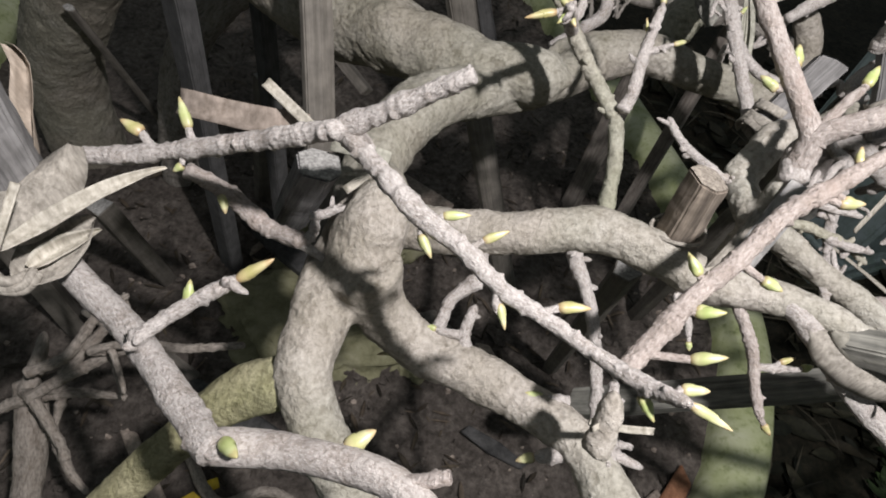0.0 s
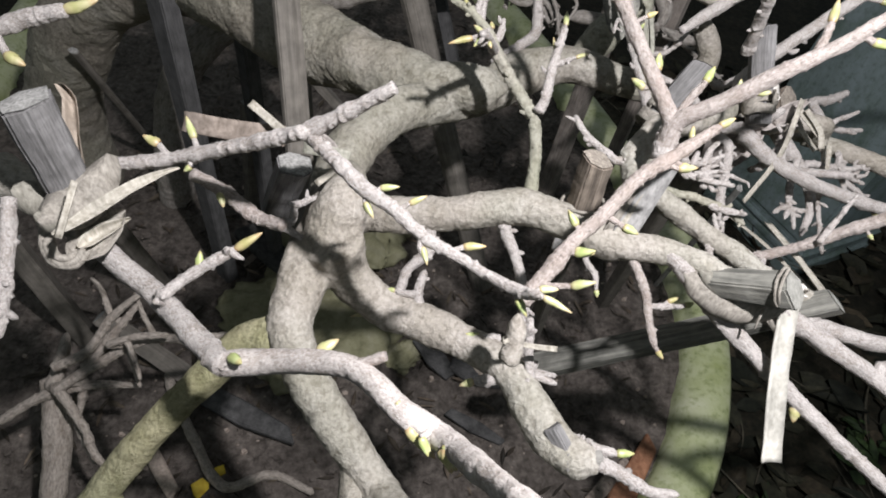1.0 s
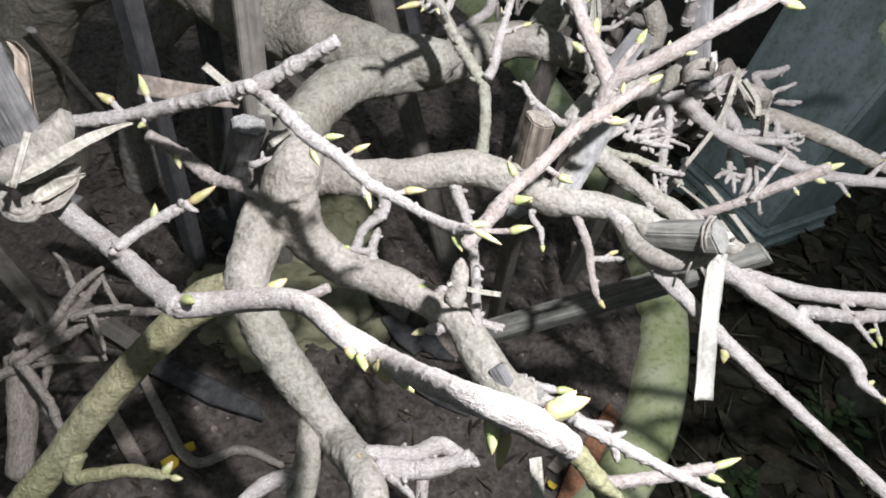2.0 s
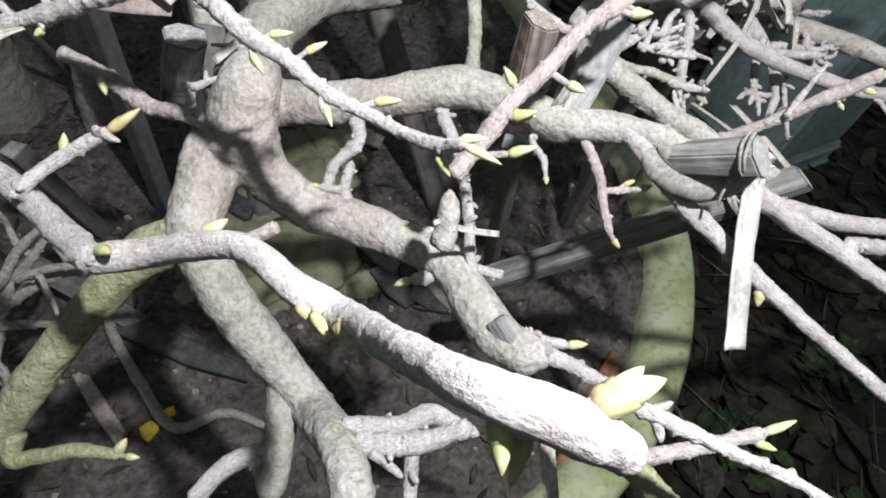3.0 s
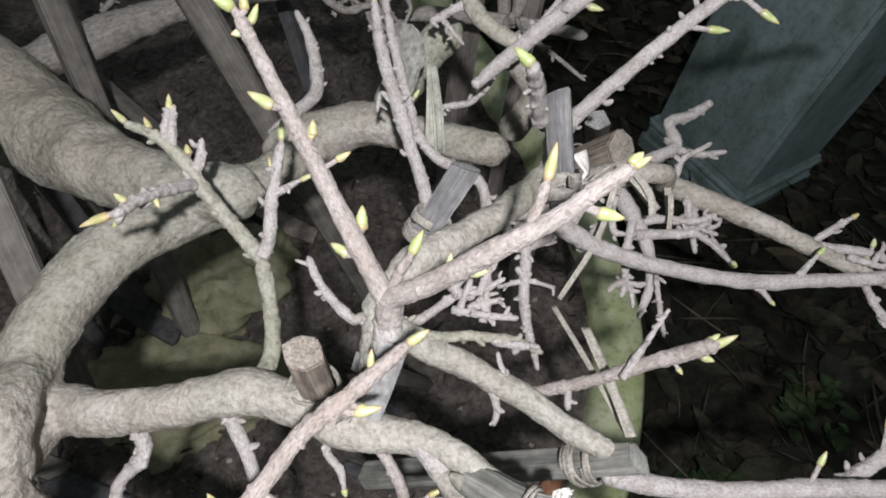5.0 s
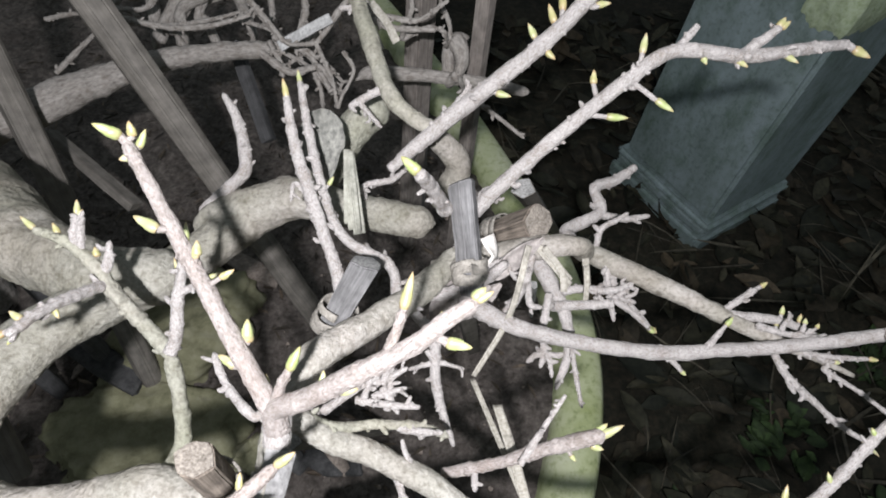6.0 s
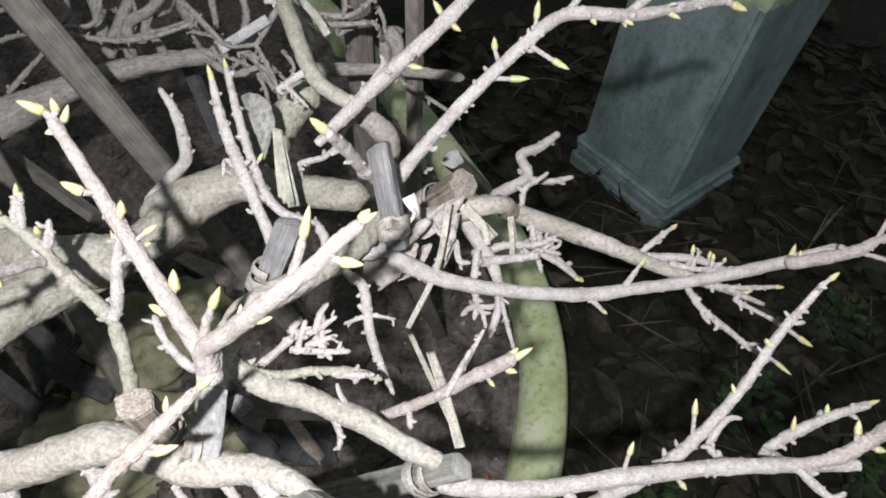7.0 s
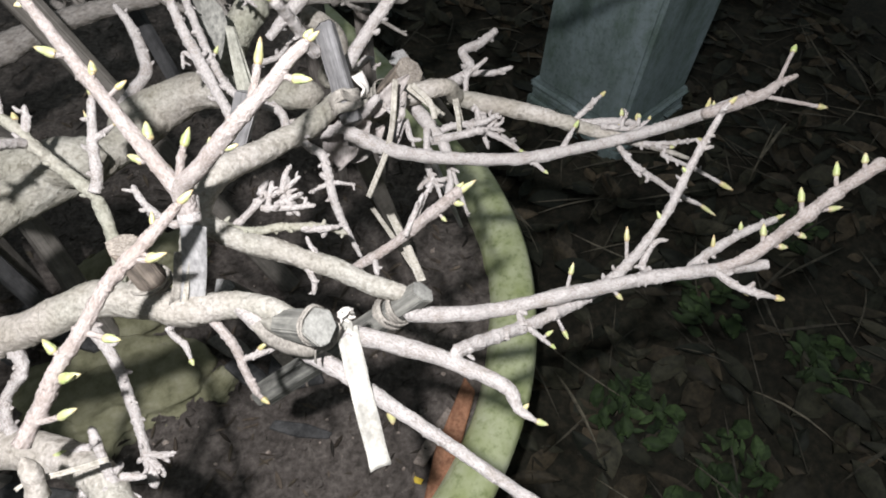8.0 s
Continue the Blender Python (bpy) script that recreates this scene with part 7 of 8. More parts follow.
strip([(0.3679, 0.5301, 0.5946), (0.3745, 0.4616, 0.6148), (0.3836, 0.3857, 0.6283)], 0.0055, 0.0012, STRAW, "thin curved strip of straw sticking out of a tie")
strip([(0.3792, 0.4868, 0.6274), (0.3805, 0.4292, 0.6358), (0.3794, 0.3793, 0.6423)], 0.0095, 0.0016, STRAW, "pale ribbed strip of straw sticking out of a tie")
strip([(-0.2343, 0.4908, 0.7046), (-0.1867, 0.482, 0.7053), (-0.1442, 0.4761, 0.7077)], 0.018, 0.002, LEAF_DRY, "broad pinkish strip of dry bark")
strip([(-0.1742, 0.4912, 0.7298), (-0.1402, 0.468, 0.7155)], 0.0075, 0.003, STRAW, "short broken splinter of cane")
strip([(-0.1271, 0.4639, 0.7072), (-0.1058, 0.4589, 0.7083), (-0.0866, 0.4528, 0.7081)], 0.0105, 0.0016, LEAF_PALE, "pale strip of straw lying across a peg")
strip([(-0.1149, 0.4434, 0.6837), (-0.0976, 0.4539, 0.6943)], 0.006, 0.0015, STRAW, "short strip of straw beside a peg")
strip([(0.3094, 1.0503, 0.7089), (0.3217, 1.0216, 0.6906), (0.3299, 0.9981, 0.6752)], 0.0105, 0.0016, STRAW, "pale strip of raffia hanging from a twig", twist=0.5)
strip([(0.3204, 1.0443, 0.7198), (0.3397, 1.0174, 0.7045), (0.3509, 0.9926, 0.6889)], 0.0115, 0.0016, STRAW, "pale strip of raffia hanging from a twig", twist=-0.4)
strip([(0.1823, 1.1127, 0.6101), (0.2247, 1.1226, 0.6277), (0.2667, 1.1311, 0.6442)], 0.0155, 0.008, WOOD_PALE, "pale broken piece of split cane among twigs")
strip([(0.448, 0.6241, 0.6887), (0.4612, 0.6068, 0.6797), (0.476, 0.5856, 0.6683)], 0.0085, 0.0014, STRAW, "pale strip of straw under a brown peg", twist=0.4)
strip([(0.4523, 0.62, 0.6932), (0.4671, 0.5968, 0.6803), (0.4676, 0.5791, 0.6676)], 0.007, 0.0014, STRAW, "pale strip of straw under a brown peg", twist=-0.5)
strip([(0.5087, 0.6153, 0.6541), (0.5074, 0.6, 0.6427), (0.504, 0.5853, 0.6312)], 0.007, 0.0014, STRAW, "short pale strip of straw hanging from a branch", twist=0.3)
strip([(0.3864, 0.6183, 0.7251), (0.3893, 0.6102, 0.72), (0.3919, 0.6011, 0.7142), (0.383, 0.5967, 0.7086)], 0.014, 0.003, PITH, "white knotted end of raffia at a dark peg", twist=1.6)
strip([(0.4297, 0.6108, 0.7121), (0.4038, 0.5603, 0.6686), (0.3626, 0.519, 0.6285)], 0.007, 0.0012, STRAW, "thin pale strip of straw hanging from a tie", twist=0.4)
strip([(0.4588, 0.646, 0.669), (0.4758, 0.6223, 0.6553), (0.4888, 0.6048, 0.6452)], 0.0075, 0.0015, STRAW, "frayed strip of straw at a tie")
strip([(0.5157, 0.636, 0.6492), (0.5145, 0.6041, 0.6252)], 0.008, 0.0015, STRAW, "frayed strip of straw at a tie")
strip([(0.1022, 0.1709, 0.6223), (0.1073, 0.1309, 0.5902)], 0.01, 0.0015, STRAW, "pale strip of straw hanging below a branch")
stick("bare_wood", tree, (0.0801, 0.2433, 0.632), (0.0921, 0.2252, 0.6216), 0.0085, 0.0095, WOOD_GREY, 6, 51.0)
stick("bare_wood", tree, (0.0897, 0.2208, 0.6193), (0.1195, 0.221, 0.6254), 0.009, 0.007, WOOD_PEG, 6, 52.0)
strip([(0.036, 0.286, 0.686), (0.06, 0.289, 0.673), (0.085, 0.2925, 0.6635)], 0.0042, 0.002, STRAW, "long pale sliver of raffia lying across a stub", twist=0.1)
strip([(0.034, 0.2795, 0.692), (0.041, 0.2835, 0.69), (0.05, 0.281, 0.688)], 0.003, 0.0014, STRAW, "frayed end of raffia on a stub", twist=0.8)
for k in range(3):
    strip([(-0.117 + 0.003 * k, 0.452, 0.692), (-0.0875, 0.4525 + 0.003 * k, 0.6865), (-0.074 + 0.0015 * k, 0.4395, 0.668), (-0.073, 0.414 + 0.003 * k, 0.646)], 0.0024, 0.0014, STRAW, "thin dry vine looped round the trunk", twist=0.3 * k)


def dead_leaf(points, width, mat, label, curl=0.25, face=(0.1, -0.6, 0.8)):
    s = thing("dry_leaf", points[0], label, "leaf", "dead leaves")
    leaf("blade", s, points, width, mat, face, curl)


dead_leaf([(-0.1314, 0.4883, 0.7044), (-0.1106, 0.4793, 0.7027), (-0.092, 0.4628, 0.6954)], 0.011, LEAF_GREY, "narrow brown dry leaf caught beside a limb", 0.3)
dead_leaf([(-0.2959, 0.4446, 0.7656), (-0.2897, 0.4381, 0.7609), (-0.2861, 0.4206, 0.7461), (-0.2773, 0.3997, 0.7293)], 0.0105, LEAF_TAN, "folded tan dry leaf behind a peg", 0.8, (0.25, -0.9, 0.3))
dead_leaf([(0.392, 0.594, 0.672), (0.3585, 0.597, 0.655), (0.336, 0.59, 0.618)], 0.046, LEAF_GREY, "crumpled grey-brown dry leaf caught behind a branch", 0.3)
dead_leaf([(0.3576, 0.5962, 0.6162), (0.3831, 0.6021, 0.6274), (0.4121, 0.6133, 0.6439)], 0.024, LEAF_GREY, "broad brown dry leaf caught among twigs", 0.2)
dead_leaf([(0.3955, 0.6054, 0.6693), (0.427, 0.6186, 0.6881), (0.4515, 0.627, 0.7011)], 0.02, LEAF_GREY, "brown dry leaf caught among twigs", 0.3)
dead_leaf([(0.2462, 0.7867, 0.7523), (0.2411, 0.7744, 0.7370), (0.2360, 0.7579, 0.7192), (0.2391, 0.7350, 0.6972)], 0.05, WOOD_OLIVE, "thin grey rounded scale of bark standing on a limb", 0.12)
straw = thing("straw_sheath", (0.266, 0.735, 0.738), "ribbed pale dry leaf sheath hanging from a limb", "straw", "strips of split straw")
for foot, width, turn in (((0.2486, 0.6853, 0.69), 0.006, -0.3), ((0.256, 0.676, 0.684), 0.007, 0.0), ((0.2645, 0.6685, 0.6795), 0.008, 0.2), ((0.2735, 0.6735, 0.6745), 0.007, 0.3), ((0.2671, 0.6647, 0.692), 0.006, 0.4)):
    top, foot = Vector((0.265, 0.7355, 0.739)), Vector((0.2655, 0.674, 0.684)).lerp(Vector(foot), 0.6)
    top += (foot - Vector((0.262, 0.675, 0.684))) * 0.25
    mid = top.lerp(foot, 0.55) + Vector((0, -0.003, 0.005))
    ribbon("blade", straw, [tuple(top), tuple(mid), tuple(foot)], width, 0.0012, LEAF_PALE, (0.1, -0.7, 0.7), turn)


def near(a, b, u):
    return Vector(a).lerp(Vector(b), u)


lash(near((0.1292, 0.4461, 0.7339), (0.1339, 0.4432, 0.6723), 0.78), near((0.1292, 0.4461, 0.7339), (0.1339, 0.4432, 0.6723), 1.1), 0.0185, 2.3, 0.0016, RAFFIA, "thin vine wound round a peg's foot", 1.0)
wrap(near((0.2674, 0.5794, 0.7594), (0.2315, 0.558, 0.6993), 0.75), near((0.2674, 0.5794, 0.7594), (0.2315, 0.558, 0.6993), 1.1), 0.0175, 4, 0.009, RAFFIA, "raffia wound round a dark peg", 4.0)
wrap(near((0.3634, 0.6308, 0.7516), (0.3646, 0.588, 0.711), 0.78), near((0.3634, 0.6308, 0.7516), (0.3646, 0.588, 0.711), 1.1), 0.0165, 4, 0.01, RAFFIA, "raffia wound round a dark peg", 5.0)
rag = thing("raffia_bundle", (-0.2913, 0.3460, 0.7226), "broad grey-beige sheath of raffia bound round a peg", "raffia", "strips of split straw")
leaf("blade", rag, [(-0.2913, 0.3460, 0.7226), (-0.2820, 0.3556, 0.7247), (-0.2702, 0.3676, 0.7289), (-0.2600, 0.3803, 0.7371), (-0.2536, 0.3916, 0.7479)], 0.034, RAFFIA, (0.1, -0.65, 0.75), -0.35)
rag = thing("raffia_bundle", (-0.2937, 0.3495, 0.7255), "broad grey-beige sheath of raffia bound round a peg", "raffia", "strips of split straw")
leaf("blade", rag, [(-0.2937, 0.3495, 0.7255), (-0.2867, 0.3491, 0.7198), (-0.2767, 0.3571, 0.7203), (-0.2645, 0.3706, 0.7265), (-0.2560, 0.3805, 0.7329)], 0.02, RAFFIA_OLIVE, (0.1, -0.65, 0.75), -0.3)
rag = thing("raffia_bundle", (-0.2801, 0.3375, 0.7191), "long pale tapering blade of straw knotted at a peg", "raffia", "strips of split straw")
leaf("blade", rag, [(-0.2801, 0.3375, 0.7191), (-0.2697, 0.3480, 0.7206), (-0.2548, 0.3627, 0.7250), (-0.2369, 0.3773, 0.7309), (-0.2174, 0.3885, 0.7358), (-0.2071, 0.3926, 0.7375)], 0.0095, STRAW, (0.1, -0.65, 0.75), 0.2)
rag = thing("raffia_bundle", (-0.2846, 0.3483, 0.6781), "ragged brown end of raffia below a peg", "raffia", "strips of split straw")
leaf("blade", rag, [(-0.2846, 0.3483, 0.6781), (-0.2752, 0.3619, 0.6825), (-0.2639, 0.3755, 0.6877), (-0.2547, 0.3879, 0.6946)], 0.028, RAFFIA, (0.1, -0.65, 0.75), 0.3)
rag = thing("raffia_bundle", (-0.2800, 0.3550, 0.6849), "ragged brown end of raffia below a peg", "raffia", "strips of split straw")
leaf("blade", rag, [(-0.2800, 0.3550, 0.6849), (-0.2692, 0.3671, 0.6882), (-0.2592, 0.3752, 0.6898), (-0.2497, 0.3818, 0.6912)], 0.012, STRAW, (0.1, -0.65, 0.75), 0.5)
rag = thing("raffia_bundle", (-0.3170, 0.3722, 0.7260), "broad grey-beige sheath of raffia bound round a peg", "raffia", "strips of split straw")
leaf("blade", rag, [(-0.3170, 0.3722, 0.7260), (-0.3074, 0.3726, 0.7181), (-0.2985, 0.3700, 0.7089), (-0.2898, 0.3646, 0.6985)], 0.026, RAFFIA_OLIVE, (0.1, -0.65, 0.75), -0.2)
tie = thing("raffia_tie", (0.2488, 0.3246, 0.674), "broad olive-beige raffia slung under two pegs and a branch", "raffia", "ties round the branches")
leaf("strand", tie, [(0.212, 0.366, 0.677), (0.2255, 0.3515, 0.6735), (0.2402, 0.3375, 0.672), (0.2577, 0.3263, 0.676), (0.274, 0.3222, 0.6845), (0.287, 0.3235, 0.698)], 0.03, RAFFIA, (-0.2, -0.8, 0.55), -0.2)
leaf("strand", tie, [(0.222, 0.362, 0.685), (0.2402, 0.3455, 0.6805), (0.2577, 0.334, 0.683), (0.276, 0.3275, 0.692)], 0.017, RAFFIA_OLIVE, (-0.2, -0.7, 0.65), -0.2)
A0, A1, B0, B1 = (0.2715, 0.3215, 0.7155), (0.2318, 0.3697, 0.6628), (0.3745, 0.3605, 0.6535), (0.166, 0.446, 0.368)
wrap(near(A0, A1, 0.03), near(A0, A1, 0.2), 0.0164, 2, 0.0028, RAFFIA, "pale raffia wound round the end of a split peg", 11.0, 2)
bow = thing("raffia_knot", (0.2948, 0.3346, 0.699), "white tight knot of raffia above a hanging strap", "knot", "ties round the branches")
for k in range(5):
    c, g = Vector((0.2945, 0.334, 0.6965)), k * 1.26
    u, v = Vector((math.cos(g), 0.4, math.sin(g))) * 0.006, Vector((-math.sin(g), 0.5, math.cos(g))) * 0.0045
    leaf("loop", bow, [tuple(c - u - v * 0.6), tuple(c - u * 0.4 + v), tuple(c + u * 0.5 + v * 0.8), tuple(c + u - v * 0.7)], 0.006, PITH, (-0.2, -0.75, 0.6), -0.3)
leaf("tail", bow, [(0.2945, 0.334, 0.694), (0.2915, 0.331, 0.683), (0.2885, 0.322, 0.667)], 0.013, CANE_PALE, (0.1, -0.75, 0.66), 0.1)
wrap(near(B0, B1, 0.09), near(B0, B1, 0.19), 0.0172, 8, 0.0048, RAFFIA, "olive-grey raffia wound round a short peg", 12.0, 1)
knot = thing("raffia_knot", (-0.2757, 0.3598, 0.6784), "thick twisted loop of raffia knotted under a branch", "knot", "ties round the branches")
for k in range(5):
    rows = [(-0.2926, 0.3653, 0.7065), (-0.2960, 0.3580, 0.7020), (-0.2962, 0.3487, 0.6940), (-0.2915, 0.3432, 0.6863), (-0.2834, 0.3441, 0.6819), (-0.2761, 0.3518, 0.6837)]
    rows = [(*(Vector(q) + Vector((math.cos(i * 1.3 + k * 1.26), 0.5 * math.sin(i * 1.3 + k * 1.26), math.sin(i * 1.3 + k * 1.26))) * 0.0032), 0.003) for i, q in enumerate(rows)]
    made = tube(rows, 10, 0.0016, 0.22, 60.0 + k, False)
    part("strand", mesh_of("strand", made[0], made[1], True, made[2]), RAFFIA, knot)
strip([(-0.2695, 0.3274, 0.7276), (-0.265, 0.3418, 0.741), (-0.2607, 0.3556, 0.7539)], 0.0042, 0.0014, STRAW, "thin splinter of straw sticking out of a knot")
wrap(near((0.4648, 0.6687, 0.6729), (0.4319, 0.7102, 0.5951), 0.65), near((0.4648, 0.6687, 0.6729), (0.4319, 0.7102, 0.5951), 1.0), 0.0235, 4, 0.012, RAFFIA, "raffia wound round a brown peg", 7.0)

# ---- stones, chips and litter ----
def rock(at, size, turn, seed, mat, label):
    bm = bmesh.new()
    bmesh.ops.create_icosphere(bm, subdivisions=5, radius=1.0)
    for v in bm.verts:
        d = v.co.normalized()
        k = 0.8 + 0.32 * noise.noise(d * 1.3 + Vector((seed, 0, 0))) + 0.12 * noise.noise(d * 4 + Vector((seed, 2, 0))) + 0.04 * noise.noise(d * 13 + Vector((0, seed, 0)))
        c = d * k
        c.z = max(-0.4, min(c.z, 0.5 + 0.2 * noise.noise(d * 2.5 + Vector((0, 0, seed))) + 0.08 * noise.noise(d * 7)))
        c.x *= 1 + 0.14 * noise.noise(d * 3.2 + Vector((seed, seed, 0)))
        c.y *= 1 + 0.14 * noise.noise(d * 3.2 + Vector((0, seed, seed)))
        v.co = c
    for f in bm.faces:
        f.smooth = True
    bmesh.ops.transform(bm, matrix=Matrix.Translation(at) @ pose(0, 0, 0, 0, 0, turn) @ Matrix.Diagonal((*size, 1)), verts=bm.verts)
    tagged(part("rock", bm, mat), label, "rock", "stones on the soil")


rock((-0.205, 0.757, -0.05), (0.235, 0.155, 0.09), -12, 1.0, ROCK, "flat mossy green stone lying on the soil")
rock((-0.14, 1.0, -0.05), (0.2, 0.18, 0.14), 20, 4.0, ROCK, "rounded mossy stone lying on the soil")
rock((0.02, 0.7, -0.045), (0.06, 0.045, 0.03), 40, 7.0, ROCK, "small mossy stone lying on the soil")


def shard(a, b, width, thick, mat, label, lift=0.0):
    """A flat broken piece lying on the soil, from a to b."""
    a, b = Vector(a), Vector(b)
    mid, d = (a + b) / 2, b - a
    rnd = random.Random(int(a.x * 999) + 5)
    bm = bmesh.new()
    ring = [(-0.5, -0.32), (-0.42, 0.45), (0.1, 0.5), (0.46, 0.36), (0.5, -0.28), (0.05, -0.5)]
    vs = [bm.verts.new(((x + rnd.uniform(-0.06, 0.06)) * d.length, (y + rnd.uniform(-0.1, 0.1)) * width, 0)) for x, y in ring]
    f = bm.faces.new(vs)
    up = bmesh.ops.extrude_face_region(bm, geom=[f])
    bmesh.ops.translate(bm, verts=[v for v in up["geom"] if isinstance(v, bmesh.types.BMVert)], vec=(0, 0, thick))
    bmesh.ops.recalc_face_normals(bm, faces=bm.faces[:])
    bmesh.ops.bevel(bm, geom=bm.edges[:], offset=thick * 0.25, segments=1, affect="EDGES")
    turn = math.degrees(math.atan2(d.y, d.x))
    bmesh.ops.transform(bm, matrix=Matrix.Translation((mid.x, mid.y, -0.045 + lift)) @ pose(0, 0, 0, rnd.uniform(-6, 6), rnd.uniform(-6, 6), turn), verts=bm.verts)
    tagged(part("wood_chip" if mat in (LEAF_DRY, STRAW, CHIP, TAN, WOOD_CANE) else "slate_shard", bm, mat), label, "chip" if mat in (LEAF_DRY, STRAW, CHIP, TAN, WOOD_CANE) else "shard", "pieces lying on the soil")


CHIP = wood("orange_brown_chip", (0.2, 0.085, 0.045), (0.36, 0.18, 0.1), 0.2, 0.8, 0.4, 140)
TAN = wood("tan_chip", (0.22, 0.175, 0.14), (0.42, 0.35, 0.29), 0.2, 0.8, 0.5, 140)
YELLOW = wood("yellow_leaf", (0.5, 0.33, 0.02), (0.65, 0.48, 0.05), 0.5, 0.6, 0.2, 90)
shard((0.53, 0.51, 0), (0.36, 0.3, 0), 0.045, 0.012, CHIP, "orange-brown chip of wood on the soil by the rim", 0.012)
shard((0.475, 0.475, 0), (0.365, 0.385, 0), 0.03, 0.01, LEAF_DRY, "pale strip of bark on the soil", 0.006)
shard((-0.47, 0.53, 0), (-0.377, 0.405, 0), 0.03, 0.01, TAN, "pale tan chip of bark on the soil", 0.006)
shard((0.12, 0.683, 0), (0.235, 0.63, 0), 0.07, 0.014, SLATE, "grey broken shard lying on the soil", 0.012)
shard((0.1, 0.57, 0), (0.22, 0.5, 0), 0.03, 0.008, SLATE, "thin dark shard lying on the soil", 0.008)
shard((0.05, 0.74, 0), (0.12, 0.64, 0), 0.05, 0.012, SLATE, "dark broken shard lying on the soil", 0.012)
shard((-0.42, 0.62, 0), (-0.18, 0.5, 0), 0.05, 0.016, SLATE, "dark flat plank end lying on the soil", 0.01)
shard((-0.36, 1.0, 0), (-0.2, 0.86, 0), 0.07, 0.03, SLATE, "dark rotten piece of wood on the soil", 0.03)
shard((0.028, 0.804, 0), (0.097, 0.717, 0), 0.045, 0.014, WOOD_CANE, "flat grey piece of split cane lying on the soil", 0.02)
shard((0.140, 0.743, 0), (0.208, 0.621, 0), 0.03, 0.014, TAN, "pale cut piece of cane lying on the soil", 0.02)
shard((-0.352, 0.911, 0), (-0.260, 1.028, 0), 0.02, 0.01, LEAF_DRY, "thin tan strip of bark lying on the soil", 0.02)
shard((-0.082, 1.226, 0), (0.090, 1.079, 0), 0.05, 0.006, LEAF_DRY, "long brown dead leaf lying on the soil", 0.03)
shard((0.36, 0.36, 0), (0.352, 0.35, 0), 0.02, 0.003, YELLOW, "small yellow fallen leaf", 0.02)
shard((-0.345, 0.425, 0), (-0.325, 0.405, 0), 0.03, 0.003, YELLOW, "small yellow fallen leaf", 0.02)
shard((-0.30, 0.45, 0), (-0.318, 0.44, 0), 0.02, 0.003, YELLOW, "small yellow fallen leaf", 0.02)

root = thing("root", (-0.43, 0.606, -0.04), "pale bare root winding over the soil", "root")
grow("stem", root, [(-0.45, 0.66, -0.05, 0.009), (-0.43, 0.606, -0.028, 0.009), (-0.365, 0.504, -0.026, 0.009), (-0.297, 0.419, -0.024, 0.009), (-0.218, 0.438, -0.024, 0.008), (-0.141, 0.408, -0.028, 0.006)], BARK_ROOT)


def litter(name, count, inside, z, sizes, mats, label, seed, blade):
    """Loose leaves or straw scattered over a stretch of ground, curled and tilted: one object for each colour."""
    rnd = random.Random(seed)
    shape = ((-0.5, 0.06), (-0.34, 0.55), (-0.12, 0.95), (0.12, 1.0), (0.34, 0.6), (0.52, 0.04))
    for which, mat in enumerate(mats):
        verts, faces = [], []
        for _ in range(count // len(mats)):
            while True:
                x, y = rnd.uniform(*inside[0]), rnd.uniform(*inside[1])
                if inside[2](x, y):
                    break
            size, turn, base = rnd.uniform(*sizes), rnd.uniform(0, 6.3), len(verts)
            c, s = math.cos(turn), math.sin(turn)
            wide, cup, arch, tilt, lean = size * blade * rnd.uniform(0.5, 1.2), rnd.uniform(0.1, 0.7), rnd.uniform(-0.5, 0.9), rnd.uniform(-0.35, 0.35), rnd.uniform(-0.4, 0.4)
            low = abs(tilt) * size * 0.4 + abs(lean) * wide * 0.4 + max(0.0, arch) * size * 0.12
            for u, w in shape:
                for v in (-0.5, -0.22, 0.0, 0.22, 0.5):
                    edge = 1 + 0.25 * noise.noise((x * 40 + u * 5, y * 40, v * 4))
                    px, py = u * size, v * w * wide * edge + 0.12 * size * arch * u * u
                    lift = cup * wide * v * v * 2 - arch * size * u * u * 0.5 + tilt * px + lean * py
                    verts.append((x + c * px - s * py, y + s * px + c * py, z(x, y) + 0.004 + low + lift))
            for i in range(5):
                for k in range(4):
                    a = base + i * 5 + k
                    faces.append((a, a + 1, a + 6, a + 5))
        tagged(part(name, mesh_of(name, verts, faces), mat), label, name.replace("_", " "), kind="stuff")


def leaf_litter(name, dark, pale):
    """Rotting leaves, each of its own shade, blotched and veined."""
    m, n, l, b = material(name, 0.75, 0.3)
    geo, spot = n.new("ShaderNodeNewGeometry"), noise_tex(n, l, 45, 5, 0.7)
    tone = ramp(n, [(0.0, dark), (0.7, tuple((p + q) / 2 for p, q in zip(dark, pale))), (1.0, pale)])
    l.new(geo.outputs["Random Per Island"], tone.inputs[0])
    blot = ramp(n, [(0.35, (0.45, 0.45, 0.42)), (0.6, (1.15, 1.12, 1.05))])
    l.new(spot.outputs[0], blot.inputs[0])
    l.new(mix(n, l, 1.0, tone.outputs[0], blot.outputs[0], "MULTIPLY"), b.inputs["Base Color"])
    relief(n, l, b, spot.outputs[0], 0.6, 0.004)
    return m


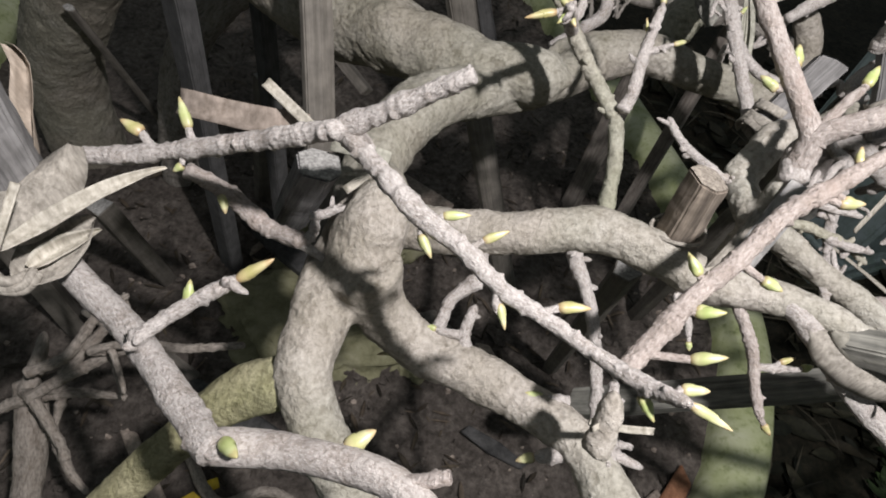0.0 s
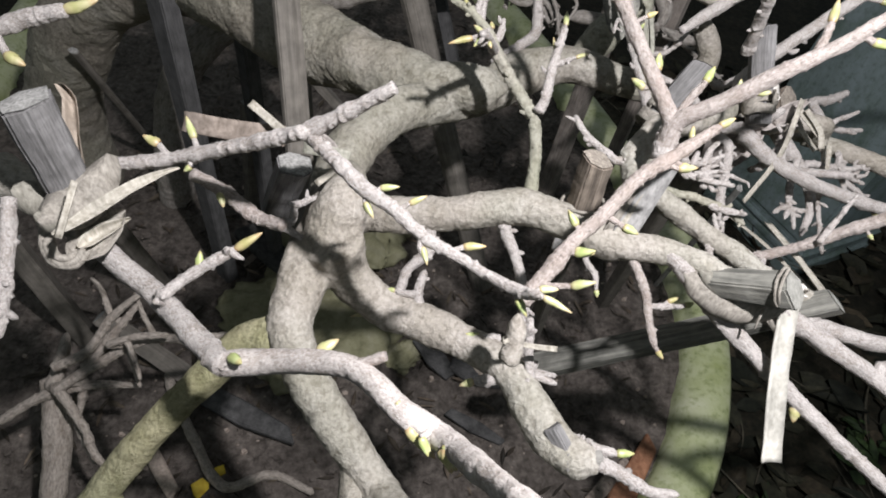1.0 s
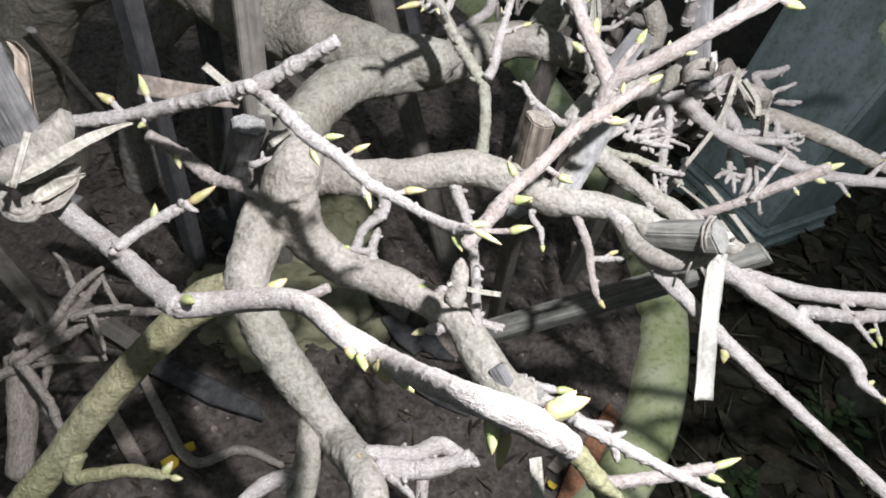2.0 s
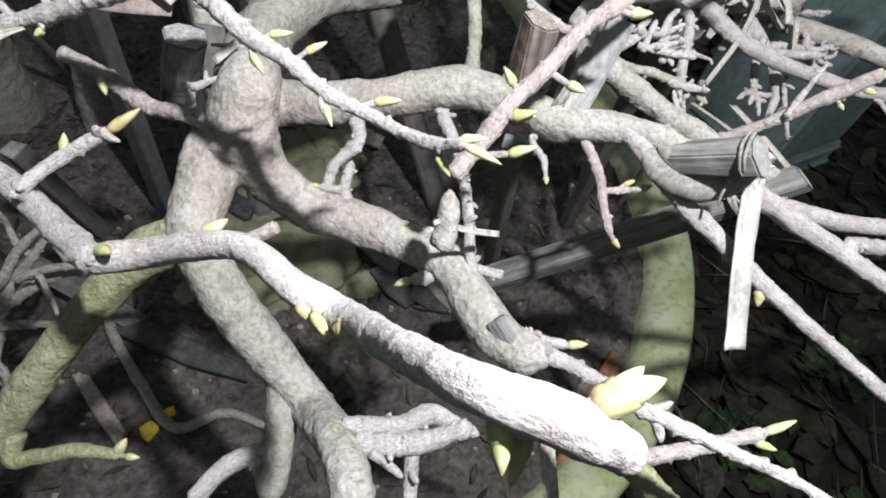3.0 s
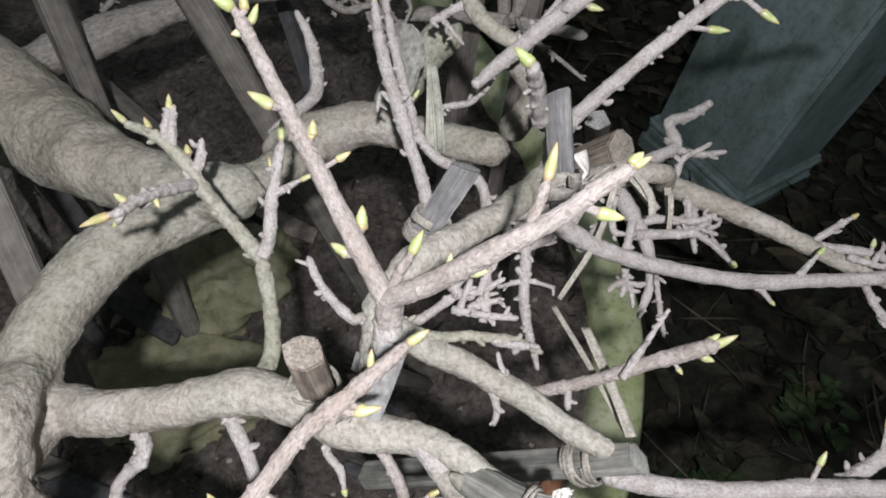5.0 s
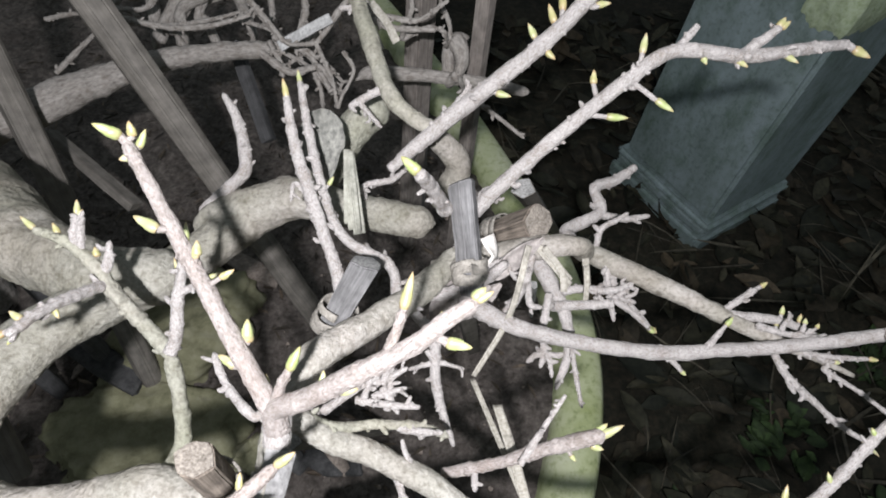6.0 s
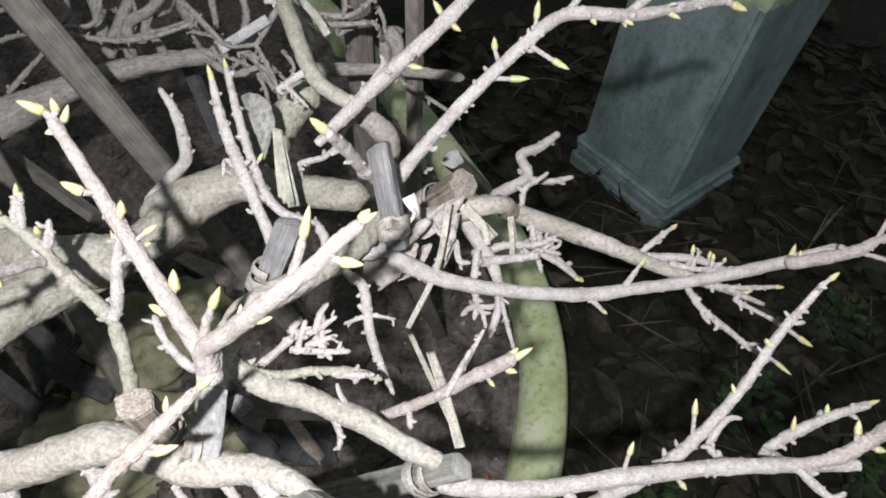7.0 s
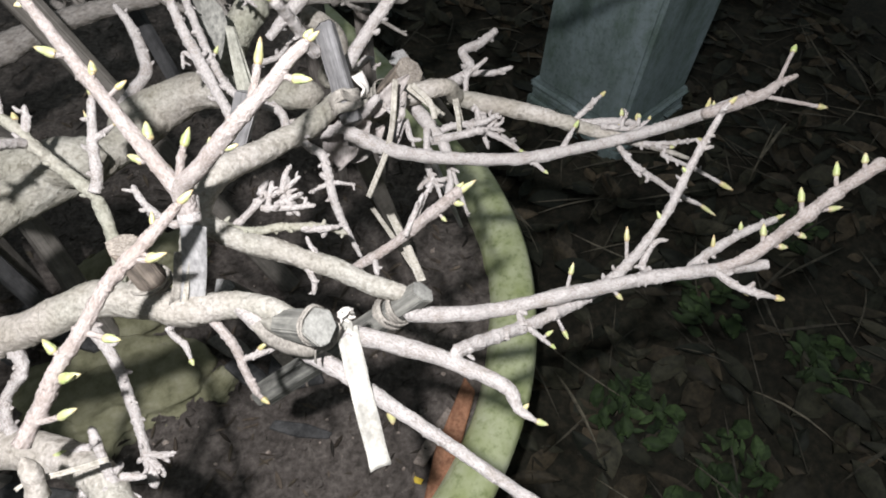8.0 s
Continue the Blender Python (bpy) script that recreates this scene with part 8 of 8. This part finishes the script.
LEAF_DARK = leaf_litter("rotting_leaf", (0.02, 0.016, 0.012), (0.1, 0.08, 0.058))
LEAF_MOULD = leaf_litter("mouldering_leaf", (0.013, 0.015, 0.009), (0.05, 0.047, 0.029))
LEAF_BROWN = leaf_litter("brown_scrap", (0.05, 0.038, 0.028), (0.19, 0.15, 0.115))
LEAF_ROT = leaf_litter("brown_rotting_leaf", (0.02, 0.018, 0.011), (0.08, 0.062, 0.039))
LEAF_GREEN = leaf_litter("low_green_leaf", (0.014, 0.026, 0.008), (0.05, 0.085, 0.028))
STALK = leaf_litter("dry_stalk", (0.04, 0.036, 0.026), (0.13, 0.115, 0.085))
in_pot = lambda x, y: pot_reach(x, y, -0.11) < 1
out_pot = lambda x, y: pot_reach(x, y, 0.02) > 1
litter("soil_litter", 1300, ((-0.7, 0.78), (0.18, 2.4), in_pot), lambda x, y: -0.045 + soil_height(x, y), (0.008, 0.045), [LEAF_DARK, LEAF_DARK, LEAF_BROWN], "scraps of dead leaf and straw on the soil", 3, 0.22)
on_ground = lambda x, y: LOW + rough_ground(x, y)
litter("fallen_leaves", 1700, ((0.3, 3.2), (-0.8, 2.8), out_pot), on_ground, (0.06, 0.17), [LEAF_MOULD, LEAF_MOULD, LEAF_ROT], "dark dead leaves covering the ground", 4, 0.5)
litter("dry_stalks", 420, ((0.5, 3.0), (-0.7, 2.4), out_pot), lambda x, y: on_ground(x, y) + 0.02, (0.06, 0.3), [STALK], "thin dry stalks lying over the dead leaves", 6, 0.035)
clumps = [(1.02, 0.42), (1.2, 0.2), (1.42, 0.62), (1.3, -0.1), (1.65, 0.35), (0.95, 0.1), (1.9, 0.8)]
in_clump = lambda x, y: out_pot(x, y) and min((x - p) ** 2 + (y - q) ** 2 for p, q in clumps) < 0.013
litter("low_weeds", 330, ((0.75, 2.2), (-0.4, 1.2), in_clump), lambda x, y: on_ground(x, y) + 0.02 + 0.03 * abs(noise.noise((x * 30, y * 30, 0))), (0.03, 0.075), [LEAF_GREEN], "small dark green weeds between the dead leaves", 5, 0.6)


def crumbs(name, count, area, inside, z, sizes, mat, label, seed):
    """Small uneven lumps lying about: one object."""
    rnd = random.Random(seed)
    verts, faces = [], []
    for _ in range(count):
        x, y = rnd.uniform(*area[0]), rnd.uniform(*area[1])
        if not inside(x, y):
            continue
        size, base = sizes[0] + (sizes[1] - sizes[0]) * rnd.random() ** 3, len(verts)
        for i, h in enumerate((-0.3, 0.25)):
            for k in range(6):
                g, r = k * 1.047 + i * 0.5 + rnd.uniform(-0.25, 0.25), size * rnd.uniform(0.35, 0.62) * (1 - 0.25 * i)
                verts.append((x + math.cos(g) * r, y + math.sin(g) * r * rnd.uniform(0.6, 1.0), z(x, y) + h * size * rnd.uniform(0.6, 1.2)))
        for k in range(6):
            a, b = base + k, base + (k + 1) % 6
            faces.append((a, b, b + 6, a + 6))
        faces.append(tuple(base + 6 + k for k in range(6)))
    tagged(part(name, mesh_of(name, verts, faces, False), mat), label, name.replace("_", " "), kind="stuff")


crumbs("soil_crumbs", 5200, ((-0.75, 0.8), (0.15, 1.5)), in_pot, lambda x, y: -0.045 + soil_height(x, y), (0.003, 0.024), SOIL, "crumbs and clods of damp dark soil", 8)
crumbs("grit", 420, ((-0.75, 0.8), (0.15, 1.4)), in_pot, lambda x, y: -0.043 + soil_height(x, y), (0.003, 0.016), TAN, "pale grit and bark crumbs on the soil", 9)
